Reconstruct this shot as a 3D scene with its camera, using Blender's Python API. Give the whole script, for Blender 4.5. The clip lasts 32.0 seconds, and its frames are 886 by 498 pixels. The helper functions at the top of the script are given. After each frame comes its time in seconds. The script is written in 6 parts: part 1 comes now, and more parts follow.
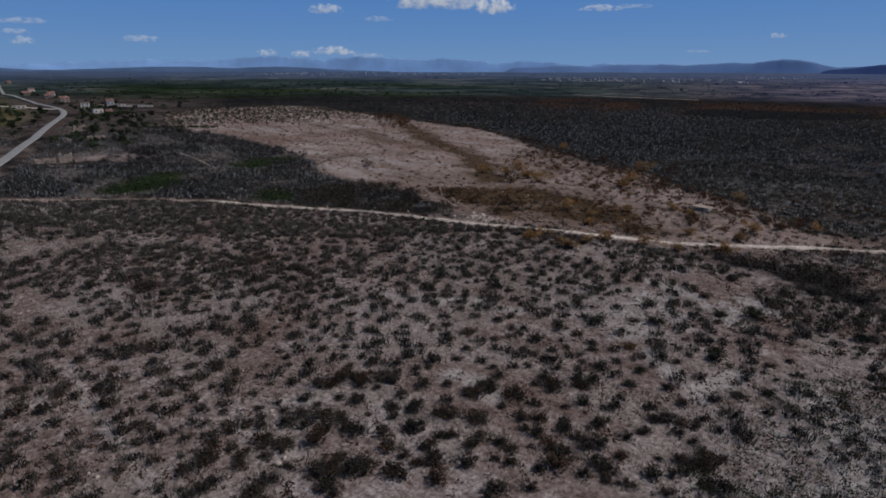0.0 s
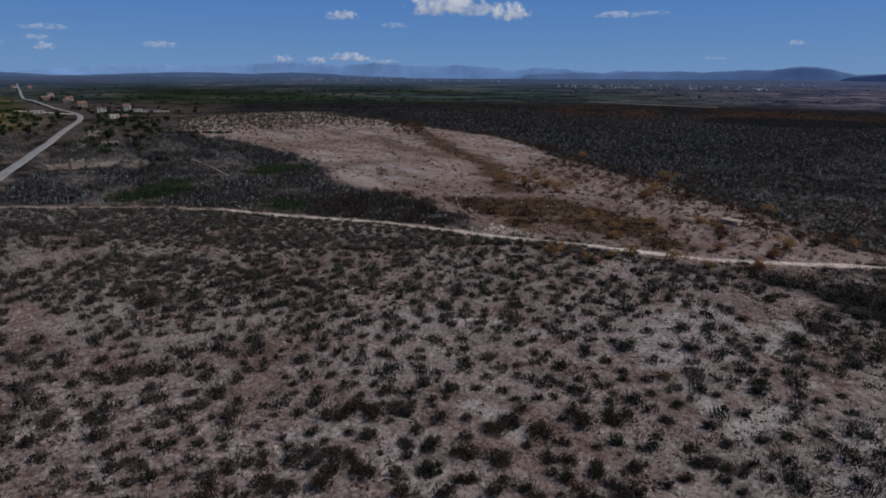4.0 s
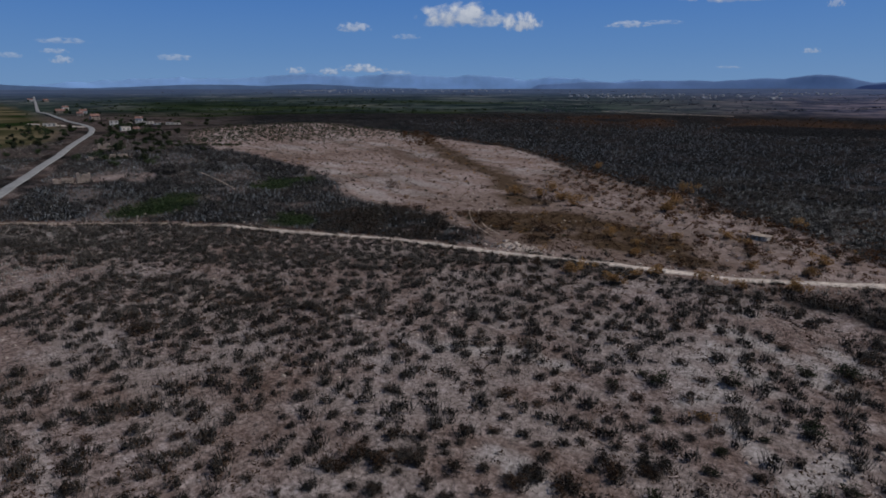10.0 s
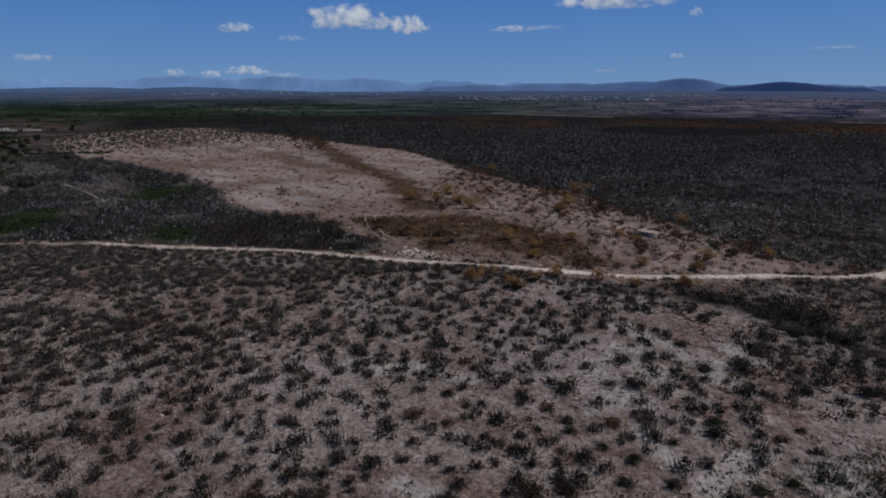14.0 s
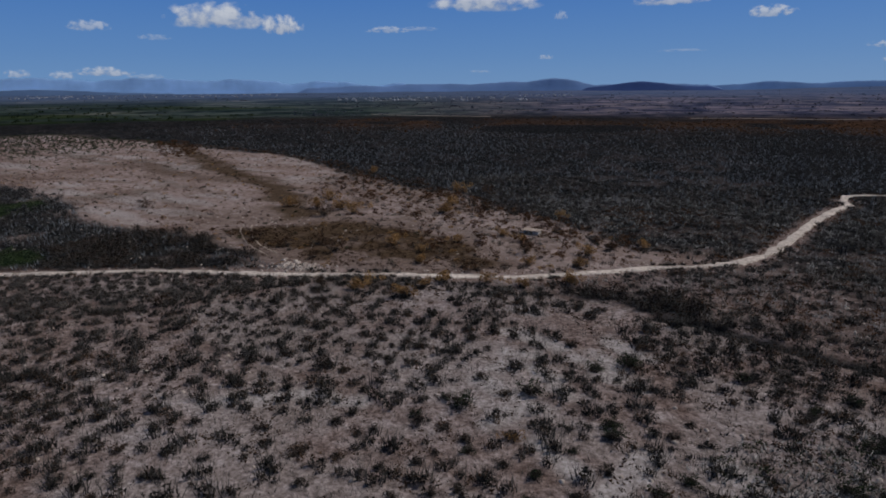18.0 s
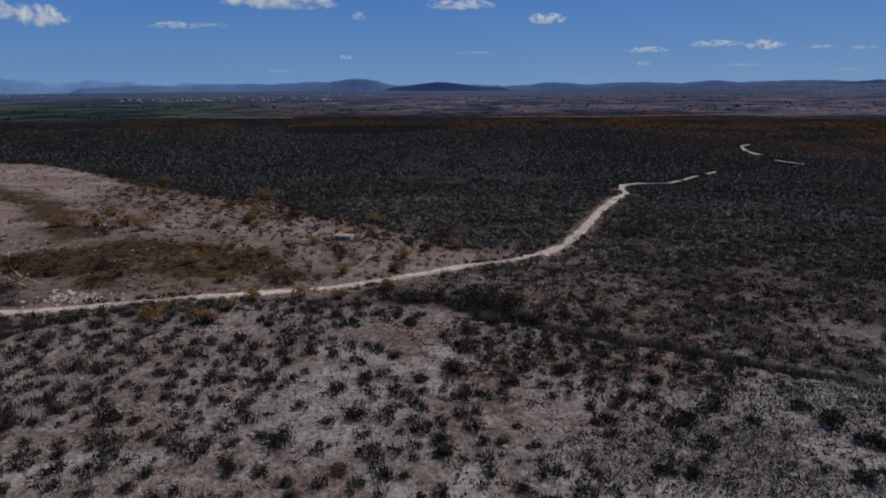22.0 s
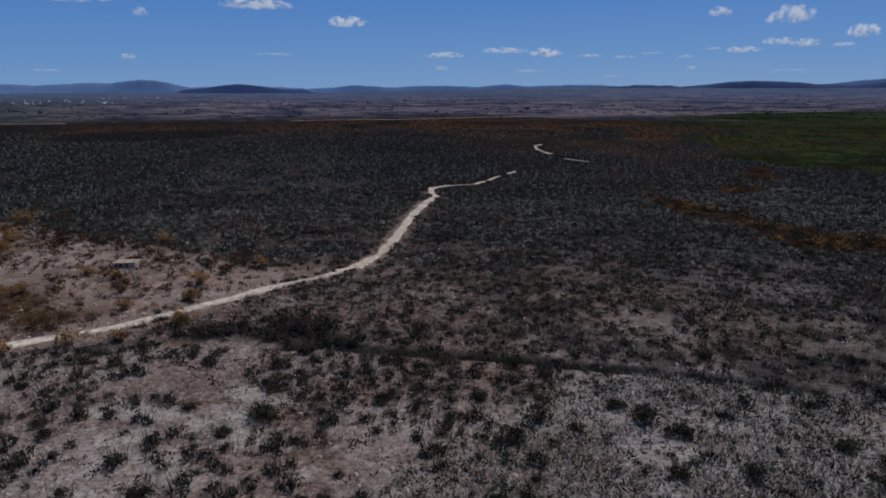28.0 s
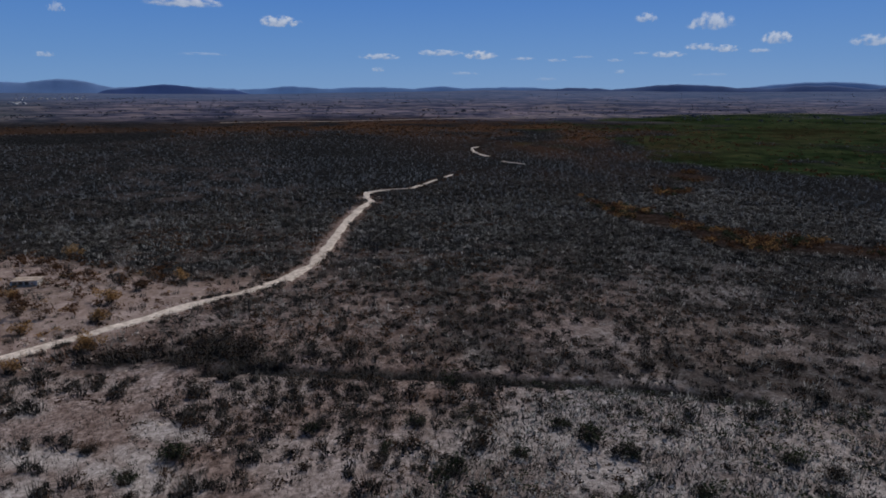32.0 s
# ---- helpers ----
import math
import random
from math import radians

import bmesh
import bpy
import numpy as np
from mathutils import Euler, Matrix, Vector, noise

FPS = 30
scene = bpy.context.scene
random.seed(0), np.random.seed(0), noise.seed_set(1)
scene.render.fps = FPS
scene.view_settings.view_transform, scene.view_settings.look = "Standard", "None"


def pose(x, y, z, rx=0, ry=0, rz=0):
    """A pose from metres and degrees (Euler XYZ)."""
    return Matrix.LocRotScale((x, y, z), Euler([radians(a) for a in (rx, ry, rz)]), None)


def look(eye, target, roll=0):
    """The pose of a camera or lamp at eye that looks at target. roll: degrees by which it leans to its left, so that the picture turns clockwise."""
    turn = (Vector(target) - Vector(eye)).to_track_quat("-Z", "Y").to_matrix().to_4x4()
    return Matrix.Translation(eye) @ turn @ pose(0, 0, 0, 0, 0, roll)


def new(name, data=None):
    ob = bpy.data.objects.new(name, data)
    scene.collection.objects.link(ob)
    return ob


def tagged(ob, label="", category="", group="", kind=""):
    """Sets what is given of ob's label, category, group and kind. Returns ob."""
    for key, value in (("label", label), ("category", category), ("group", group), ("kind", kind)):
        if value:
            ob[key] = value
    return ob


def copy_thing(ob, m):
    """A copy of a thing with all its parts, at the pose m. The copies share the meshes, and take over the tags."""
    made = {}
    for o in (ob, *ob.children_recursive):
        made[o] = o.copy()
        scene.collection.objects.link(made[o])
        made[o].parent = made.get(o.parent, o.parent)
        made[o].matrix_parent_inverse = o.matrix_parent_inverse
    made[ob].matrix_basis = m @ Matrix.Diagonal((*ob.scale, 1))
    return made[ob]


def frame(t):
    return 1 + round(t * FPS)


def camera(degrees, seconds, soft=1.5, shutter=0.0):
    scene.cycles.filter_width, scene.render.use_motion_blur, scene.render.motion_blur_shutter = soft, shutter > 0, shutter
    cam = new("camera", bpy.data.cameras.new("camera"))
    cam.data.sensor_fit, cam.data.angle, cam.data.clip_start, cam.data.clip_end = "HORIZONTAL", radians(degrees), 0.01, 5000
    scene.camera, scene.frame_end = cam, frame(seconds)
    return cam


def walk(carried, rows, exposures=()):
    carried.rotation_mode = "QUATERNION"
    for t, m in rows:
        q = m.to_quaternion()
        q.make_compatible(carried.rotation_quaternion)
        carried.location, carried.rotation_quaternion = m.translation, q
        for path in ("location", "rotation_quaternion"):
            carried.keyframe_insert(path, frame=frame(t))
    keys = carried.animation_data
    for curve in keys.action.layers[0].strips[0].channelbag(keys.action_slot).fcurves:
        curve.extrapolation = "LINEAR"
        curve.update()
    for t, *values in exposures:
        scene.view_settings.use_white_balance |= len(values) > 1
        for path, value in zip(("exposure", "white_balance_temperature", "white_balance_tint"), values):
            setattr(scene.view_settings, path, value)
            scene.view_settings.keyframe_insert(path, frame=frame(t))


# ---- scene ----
cam = camera(71.24, 32.0, soft=1.75)
# the plan below is drawn in units of 1.75 m (an asphalt lane pair 4.9 m wide, a farm track 2.6 m); to_metres() brings it to metres
UNIT = 1.75
EYE = 23.3
# seconds, x, y, z (plan units), heading (clockwise from +y), pitch, lean
PATH = [
    (0, 7.52, -10.94, 23.40, -41.53, -16.24, 0.25),
    (0.5, 7.08, -10.56, 23.42, -41.66, -16.23, 0.30),
    (1, 6.65, -10.19, 23.43, -41.82, -16.21, 0.36),
    (1.5, 6.24, -9.84, 23.45, -41.98, -16.17, 0.40),
    (2, 5.85, -9.50, 23.45, -42.15, -16.14, 0.42),
    (2.5, 5.48, -9.18, 23.44, -42.33, -16.04, 0.43),
    (3, 5.13, -8.88, 23.42, -42.49, -15.95, 0.44),
    (3.5, 4.81, -8.58, 23.41, -42.65, -15.83, 0.43),
    (5.5, 3.63, -7.47, 23.33, -43.33, -15.40, 0.36),
    (6, 3.35, -7.19, 23.32, -43.47, -15.31, 0.34),
    (6.5, 3.08, -6.91, 23.31, -43.62, -15.23, 0.31),
    (7, 2.81, -6.63, 23.31, -43.75, -15.15, 0.27),
    (7.5, 2.54, -6.33, 23.30, -43.90, -15.08, 0.23),
    (8, 2.27, -6.04, 23.31, -44.06, -14.99, 0.18),
    (8.5, 2.00, -5.74, 23.31, -44.20, -14.92, 0.13),
    (9, 1.73, -5.44, 23.30, -44.33, -14.86, 0.09),
    (9.5, 1.46, -5.15, 23.29, -44.32, -14.84, 0.05),
    (10, 1.17, -4.85, 23.29, -43.96, -14.79, 0.02),
    (10.5, 0.89, -4.56, 23.29, -43.11, -14.75, -0.01),
    (11, 0.61, -4.28, 23.28, -41.71, -14.71, -0.01),
    (11.5, 0.33, -3.99, 23.27, -40.26, -14.68, -0.01),
    (12, 0.06, -3.70, 23.26, -39.01, -14.65, -0.00),
    (12.5, -0.21, -3.40, 23.24, -37.87, -14.63, 0.01),
    (13, -0.47, -3.09, 23.23, -36.50, -14.59, 0.01),
    (13.5, -0.72, -2.75, 23.22, -35.13, -14.58, -0.00),
    (15.5, -1.59, -1.28, 23.19, -32.04, -14.51, -0.14),
    (16, -1.77, -0.89, 23.19, -30.70, -14.51, -0.20),
    (16.5, -1.91, -0.49, 23.20, -29.17, -14.49, -0.27),
    (17, -2.06, -0.12, 23.20, -27.48, -14.48, -0.33),
    (17.5, -2.21, 0.26, 23.21, -25.53, -14.48, -0.37),
    (18, -2.36, 0.66, 23.21, -23.46, -14.52, -0.40),
    (18.5, -2.49, 1.08, 23.21, -21.30, -14.52, -0.42),
    (19, -2.61, 1.50, 23.21, -19.10, -14.53, -0.44),
    (19.5, -2.74, 1.91, 23.21, -16.91, -14.55, -0.44),
    (20, -2.84, 2.32, 23.21, -14.55, -14.55, -0.43),
    (20.5, -2.93, 2.75, 23.20, -12.12, -14.57, -0.41),
    (21, -3.01, 3.19, 23.20, -9.62, -14.59, -0.39),
    (21.5, -3.06, 3.64, 23.20, -7.59, -14.61, -0.36),
    (22, -3.09, 4.10, 23.21, -5.90, -14.61, -0.33),
    (22.5, -3.10, 4.53, 23.23, -4.58, -14.60, -0.31),
    (23, -3.09, 4.96, 23.25, -3.37, -14.60, -0.29),
    (23.5, -3.08, 5.38, 23.27, -1.91, -14.58, -0.27),
    (24, -3.07, 5.79, 23.28, -0.43, -14.56, -0.24),
    (24.5, -3.03, 6.19, 23.30, 1.00, -14.55, -0.21),
    (26.5, -2.71, 7.78, 23.34, 6.18, -14.47, -0.06),
    (27, -2.60, 8.18, 23.34, 7.99, -14.45, -0.04),
    (27.5, -2.48, 8.59, 23.35, 9.85, -14.43, -0.03),
    (28, -2.36, 8.99, 23.35, 11.54, -14.41, -0.04),
    (28.5, -2.21, 9.40, 23.35, 12.76, -14.39, -0.04),
    (29, -2.05, 9.80, 23.35, 13.78, -14.36, -0.03),
    (29.5, -1.89, 10.21, 23.36, 14.64, -14.34, -0.02),
    (30, -1.72, 10.61, 23.36, 15.44, -14.32, 0.02),
    (30.5, -1.56, 11.02, 23.37, 16.28, -14.28, 0.06),
    (31, -1.41, 11.43, 23.38, 16.74, -14.26, 0.12),
    (31.5, -1.25, 11.85, 23.39, 17.06, -14.26, 0.20),
    (32, -1.09, 12.26, 23.40, 17.31, -14.24, 0.28),
]
walk(cam, [(t, pose(x * UNIT, y * UNIT, z * UNIT, 90 + pitch, 0, -head) @ pose(0, 0, 0, 0, 0, lean)) for t, x, y, z, head, pitch, lean in PATH], ((0, 0.03), (10, 0.0), (22, 0.0), (28, 0.13), (32, 0.17)))

# ---- light ----
SUN_AZ, SUN_EL = 42.0, 48.0
world = bpy.data.worlds.new("sky")
scene.world = world
world.use_nodes = True
wn, wl = world.node_tree.nodes, world.node_tree.links
sky = wn.new("ShaderNodeTexSky")
sky.sky_type, sky.sun_disc = "NISHITA", False
sky.sun_elevation, sky.sun_rotation = radians(SUN_EL), radians(SUN_AZ)
sky.altitude, sky.air_density, sky.dust_density, sky.ozone_density = 300, 1.0, 0.3, 3.0
# clear noon blue, deeper towards the top
up = wn.new("ShaderNodeSeparateXYZ")
wl.new(wn.new("ShaderNodeTexCoord").outputs["Generated"], up.inputs[0])
blue = wn.new("ShaderNodeValToRGB")
for k, (at, c) in enumerate(((0.0, (1.32, 2.85, 5.5)), (0.05, (0.96, 2.38, 5.3)), (0.13, (0.58, 1.85, 5.1)), (0.4, (0.55, 1.0, 2.0)), (1.0, (0.42, 0.75, 1.45)))):
    if k > 1:
        blue.color_ramp.elements.new(at)
    blue.color_ramp.elements[k].position, blue.color_ramp.elements[k].color = at, (*c, 1)
wl.new(up.outputs["Z"], blue.inputs["Fac"])
tint = wn.new("ShaderNodeMix")
tint.data_type = "RGBA"
tint.inputs["Factor"].default_value = 0.93
wl.new(sky.outputs["Color"], tint.inputs[6])
wl.new(blue.outputs["Color"], tint.inputs[7])
wl.new(tint.outputs[2], wn["Background"].inputs["Color"])
wn["Background"].inputs["Strength"].default_value = 0.088
sun = new("sun", bpy.data.lights.new("sun", "SUN"))
sun.data.energy, sun.data.angle, sun.data.color = 2.35, radians(0.53), (1.0, 0.93, 0.86)
sd = Vector((math.sin(radians(SUN_AZ)) * math.cos(radians(SUN_EL)), math.cos(radians(SUN_AZ)) * math.cos(radians(SUN_EL)), math.sin(radians(SUN_EL))))
sun.matrix_world = look(sd * 100, (0, 0, 0))
scene.view_settings.exposure = 0.0

# ---- small tools ----


def lattice(ix, iy, seed):
    h = np.sin(ix * 127.1 + iy * 311.7 + seed * 74.7) * 43758.5453
    return h - np.floor(h)


def vnoise(x, y, seed=0):
    """Smooth value noise, 0 to 1, on a lattice of one metre."""
    ix, iy = np.floor(x), np.floor(y)
    fx, fy = x - ix, y - iy
    fx, fy = fx * fx * (3 - 2 * fx), fy * fy * (3 - 2 * fy)
    a, b = lattice(ix, iy, seed), lattice(ix + 1, iy, seed)
    c, d = lattice(ix, iy + 1, seed), lattice(ix + 1, iy + 1, seed)
    return (a + (b - a) * fx) + ((c + (d - c) * fx) - (a + (b - a) * fx)) * fy


def fbm(x, y, seed=0, octaves=4):
    total, amp, norm = 0.0, 1.0, 0.0
    for o in range(octaves):
        total = total + amp * vnoise(x * 2 ** o, y * 2 ** o, seed + o * 13)
        norm += amp
        amp *= 0.5
    return total / norm


def inside(x, y, poly):
    """Whether each point lies in the polygon."""
    hit = np.zeros(np.shape(x), bool)
    for (x0, y0), (x1, y1) in zip(poly, poly[1:] + poly[:1]):
        cross = ((y0 > y) != (y1 > y)) & (x < (x1 - x0) * (y - y0) / (y1 - y0 + 1e-9) + x0)
        hit ^= cross
    return hit


def near_line(x, y, line):
    """The distance of each point from a polyline."""
    best = np.full(np.shape(x), 1e9)
    for (x0, y0), (x1, y1) in zip(line, line[1:]):
        dx, dy = x1 - x0, y1 - y0
        k = np.clip(((x - x0) * dx + (y - y0) * dy) / (dx * dx + dy * dy), 0, 1)
        best = np.minimum(best, np.hypot(x - x0 - k * dx, y - y0 - k * dy))
    return best


def smooth(a, b, v):
    k = np.clip((v - a) / (b - a), 0.0, 1.0)
    return k * k * (3 - 2 * k)


def np_mesh(name, verts, faces, material):
    """A mesh from arrays of corners and of triangles or quads."""
    verts, faces = np.asarray(verts, np.float32), np.asarray(faces, np.int32)
    me = bpy.data.meshes.new(name)
    n, k = faces.shape
    me.vertices.add(len(verts))
    me.vertices.foreach_set("co", verts.ravel())
    me.loops.add(n * k)
    me.loops.foreach_set("vertex_index", faces.ravel())
    me.polygons.add(n)
    me.polygons.foreach_set("loop_start", np.arange(0, n * k, k, dtype=np.int32))
    me.polygons.foreach_set("loop_total", np.full(n, k, np.int32))
    me.update()
    me.materials.append(material)
    return me


def part(name, bm, material, parent=None, label=""):
    """Links a bmesh as one mesh object under a thing or a part."""
    me = bpy.data.meshes.new(name)
    bm.to_mesh(me)
    bm.free()
    me.materials.append(material)
    ob = new(name, me)
    ob.parent = parent
    return tagged(ob, label)


def box(bm, x0, y0, z0, x1, y1, z1, bevel=0.0):
    made = bmesh.ops.create_cube(bm, size=1, matrix=Matrix.Translation(((x0 + x1) / 2, (y0 + y1) / 2, (z0 + z1) / 2)) @ Matrix.Diagonal((x1 - x0, y1 - y0, z1 - z0, 1)))
    if bevel:
        edges = list({e for v in made["verts"] for e in v.link_edges})
        bmesh.ops.bevel(bm, geom=edges, offset=bevel, segments=1, affect="EDGES")
    return bm


# ---- materials ----
def to_metres(p):
    """Plan units to metres. Past 2.3 km the distances are drawn in towards the eye, so that the hills stay within 5 km."""
    r = np.hypot(p[:, 0], p[:, 1])
    k = np.where(r < 1300, UNIT, (UNIT * 1300 + (r - 1300) * 0.71) / np.maximum(r, 1.0))[:, None]
    return np.concatenate([p[:, :2] * k, UNIT * EYE + (p[:, 2:] - EYE) * k], 1)


def material(name, rough=0.9):
    m = bpy.data.materials.new(name)
    m.use_nodes = True
    b = m.node_tree.nodes["Principled BSDF"]
    b.inputs["Roughness"].default_value = rough
    b.inputs["Specular IOR Level"].default_value = 0.06
    return m, m.node_tree.nodes, m.node_tree.links, b


def grain(nodes, links, scale, detail=6.0, rough=0.6, coord=None):
    n = nodes.new("ShaderNodeTexNoise")
    n.inputs["Scale"].default_value, n.inputs["Detail"].default_value, n.inputs["Roughness"].default_value = scale, detail, rough
    if coord is None:
        n.inputs["Scale"].default_value = scale / UNIT
        coord = nodes.new("ShaderNodeNewGeometry").outputs["Position"]
    links.new(coord, n.inputs["Vector"])
    return n.outputs["Fac"]


def ramp(nodes, links, value, stops):
    r = nodes.new("ShaderNodeValToRGB")
    e = r.color_ramp.elements
    while len(e) < len(stops):
        e.new(0.5)
    for k, (at, c) in enumerate(stops):
        e[k].position, e[k].color = at, (*c, 1) if len(c) == 3 else c
    links.new(value, r.inputs["Fac"])
    return r.outputs["Color"]


def mixed(nodes, links, fac, a, b, blend="MIX"):
    m = nodes.new("ShaderNodeMix")
    m.data_type, m.blend_type = "RGBA", blend
    for slot, v in ((0, fac), (6, a), (7, b)):
        if isinstance(v, (int, float)):
            m.inputs[slot].default_value = v
        elif isinstance(v, tuple):
            m.inputs[slot].default_value = (*v, 1)
        else:
            links.new(v, m.inputs[slot])
    return m.outputs[2]


def math_node(nodes, links, op, a, b=0.0, clamp=False):
    m = nodes.new("ShaderNodeMath")
    m.operation, m.use_clamp = op, clamp
    for k, v in enumerate((a, b)):
        if isinstance(v, (int, float)):
            m.inputs[k].default_value = v
        else:
            links.new(v, m.inputs[k])
    return m.outputs[0]


def bumped(nodes, links, bsdf, height, strength=0.5, distance=0.1):
    b = nodes.new("ShaderNodeBump")
    b.inputs["Strength"].default_value, b.inputs["Distance"].default_value = strength, distance * UNIT
    links.new(height, b.inputs["Height"])
    links.new(b.outputs["Normal"], bsdf.inputs["Normal"])


def speckled(name, dark, light, scale=3.0, rough=0.9, bump=0.3, low=0.35, high=0.65):
    m, n, l, b = material(name, rough)
    g = grain(n, l, scale)
    big = grain(n, l, scale * 0.13, 3)
    col = ramp(n, l, g, [(low, dark), (high, light)])
    col = mixed(n, l, 0.5, col, ramp(n, l, big, [(0.3, (0.6, 0.6, 0.6)), (0.7, (1.2, 1.2, 1.2))]), "MULTIPLY")
    l.new(col, b.inputs["Base Color"])
    bumped(n, l, b, g, bump, 0.05)
    return m


def plant(name, stops, rough=0.85, translucent=0.0):
    """Colour that differs from leaf to leaf or twig to twig and from bush to bush."""
    m, n, l, b = material(name, rough)
    isl = n.new("ShaderNodeNewGeometry").outputs["Random Per Island"]
    obj = n.new("ShaderNodeObjectInfo").outputs["Random"]
    patch = grain(n, l, 0.35, 2)
    v = math_node(n, l, "ADD", math_node(n, l, "MULTIPLY", isl, 0.55), math_node(n, l, "MULTIPLY", obj, 0.2))
    v = math_node(n, l, "ADD", v, math_node(n, l, "MULTIPLY_ADD", patch, 0.9), clamp=True)
    n[v.node.name].inputs[1].links[0].from_node.inputs[2].default_value = -0.3
    col = ramp(n, l, v, stops)
    l.new(col, b.inputs["Base Color"])
    if translucent:
        thin, mix = n.new("ShaderNodeBsdfTranslucent"), n.new("ShaderNodeMixShader")
        l.new(col, thin.inputs["Color"])
        mix.inputs[0].default_value = translucent
        l.new(b.outputs[0], mix.inputs[1])
        l.new(thin.outputs[0], mix.inputs[2])
        l.new(mix.outputs[0], n["Material Output"].inputs["Surface"])
    return m


M_CHAR = plant("charred_twig", [(0.0, (0.020, 0.020, 0.020)), (0.5, (0.038, 0.037, 0.036)), (1.0, (0.120, 0.112, 0.106))])
M_LITTER = plant("charred_litter", [(0.0, (0.018, 0.018, 0.015)), (0.4, (0.030, 0.027, 0.022)), (0.75, (0.050, 0.035, 0.026)), (1.0, (0.115, 0.078, 0.058))])
M_STALK = plant("ash_grey_stalk", [(0.0, (0.04, 0.041, 0.043)), (0.45, (0.168, 0.168, 0.164)), (0.75, (0.355, 0.355, 0.345)), (1.0, (0.60, 0.595, 0.58))])
M_SCORCH = plant("scorched_leaf", [(0.0, (0.096, 0.057, 0.027)), (0.5, (0.325, 0.185, 0.075)), (1.0, (0.598, 0.384, 0.169))], 0.8, 0.4)
# ash-grey stalk again, with bluish distance haze put into its colour
M_HAZE_STALK = plant("hazy_grey_stalk", [(0.0, (0.036, 0.043, 0.052)), (0.5, (0.104, 0.117, 0.134)), (1.0, (0.285, 0.305, 0.325))])
M_RUST = plant("rust_brown_leaf", [(0.0, (0.030, 0.016, 0.011)), (0.5, (0.095, 0.048, 0.026)), (1.0, (0.24, 0.125, 0.055))], 0.85, 0.3)
# far trees: lightened and blued, haze painted into the leaf colour
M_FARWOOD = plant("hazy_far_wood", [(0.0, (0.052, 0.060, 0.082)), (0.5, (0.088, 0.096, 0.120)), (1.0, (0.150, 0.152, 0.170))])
M_BROWN = plant("browned_leaf", [(0.0, (0.022, 0.014, 0.010)), (0.5, (0.070, 0.042, 0.027)), (1.0, (0.150, 0.090, 0.052))], 0.85, 0.3)
M_GREEN = plant("dark_green_leaf", [(0.0, (0.011, 0.016, 0.010)), (0.5, (0.030, 0.040, 0.021)), (1.0, (0.075, 0.085, 0.045))], 0.8, 0.25)
M_FRESH = plant("fresh_green_leaf", [(0.0, (0.010, 0.018, 0.007)), (0.5, (0.023, 0.036, 0.012)), (1.0, (0.055, 0.068, 0.025))], 0.8, 0.25)
M_TREE = plant("tree_leaf", [(0.0, (0.020, 0.032, 0.015)), (0.5, (0.048, 0.070, 0.032)), (1.0, (0.105, 0.135, 0.066))], 0.8, 0.3)
M_GRAVEL = speckled("pale_gravel", (0.42, 0.35, 0.295), (0.74, 0.655, 0.58), 1.6, low=0.38, high=0.6)
M_ROCK = speckled("pale_limestone", (0.33, 0.275, 0.235), (0.58, 0.50, 0.44), 2.0)
M_ASPHALT = speckled("worn_asphalt", (0.24, 0.24, 0.245), (0.34, 0.34, 0.335), 1.5)
M_PLASTER = speckled("white_plaster", (0.78, 0.72, 0.64), (0.88, 0.83, 0.75), 0.8, 0.8, 0.1)
M_TILE = speckled("terracotta_tile", (0.21, 0.115, 0.095), (0.31, 0.185, 0.155), 2.0)
M_STONE = speckled("rubble_stone", (0.29, 0.23, 0.185), (0.50, 0.415, 0.345), 1.5)
M_CONCRETE = speckled("bleached_concrete", (0.30, 0.255, 0.21), (0.50, 0.44, 0.37), 1.5)
M_SLAB = speckled("sunbleached_slab", (0.52, 0.48, 0.43), (0.74, 0.70, 0.64), 1.2)
# white far walls dulled to blue-grey: haze is in the colour
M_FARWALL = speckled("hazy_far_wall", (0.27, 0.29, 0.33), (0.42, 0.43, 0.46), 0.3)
M_VOID, _n, _l, _b = material("dark_glass", 0.15)
_b.inputs["Base Color"].default_value = (0.02, 0.022, 0.025, 1)

# ---- plan of the burnt heath, in metres ----
TRACK_WEST = [(-175, -25), (-150, -4), (-128, 17), (-119, 25), (-105, 38), (-98, 43), (-88, 48), (-79, 53), (-70, 57), (-63, 59.5), (-52, 63), (-44, 66), (-37, 68.5), (-30, 70.5), (-24, 73), (-19.5, 76), (-13.5, 80), (-8.1, 84), (-2, 87), (2, 90)]
TRACK_NORTH = [(2, 90), (5.8, 95.6), (8.9, 104.4), (12.0, 114.6), (15.8, 126.8), (20.8, 139.5), (24.0, 145), (23.3, 151.4), (25.6, 157.4), (30, 159.4), (36.8, 160.6), (42, 166.5), (57, 185), (72, 198), (85, 206), (86, 218), (84, 230), (88, 250), (93, 268), (110, 300)]
ROAD_WEST = [(-120, 3), (-159, 23), (-182, 32.5), (-207, 43), (-236, 55.4), (-262, 65.6), (-294, 78.5), (-326, 92), (-349, 101), (-366, 106.5), (-386, 111.5), (-410, 115), (-440, 117.5), (-470, 122), (-532, 131.6), (-586, 141), (-640, 148), (-1096, 255), (-1500, 350)]
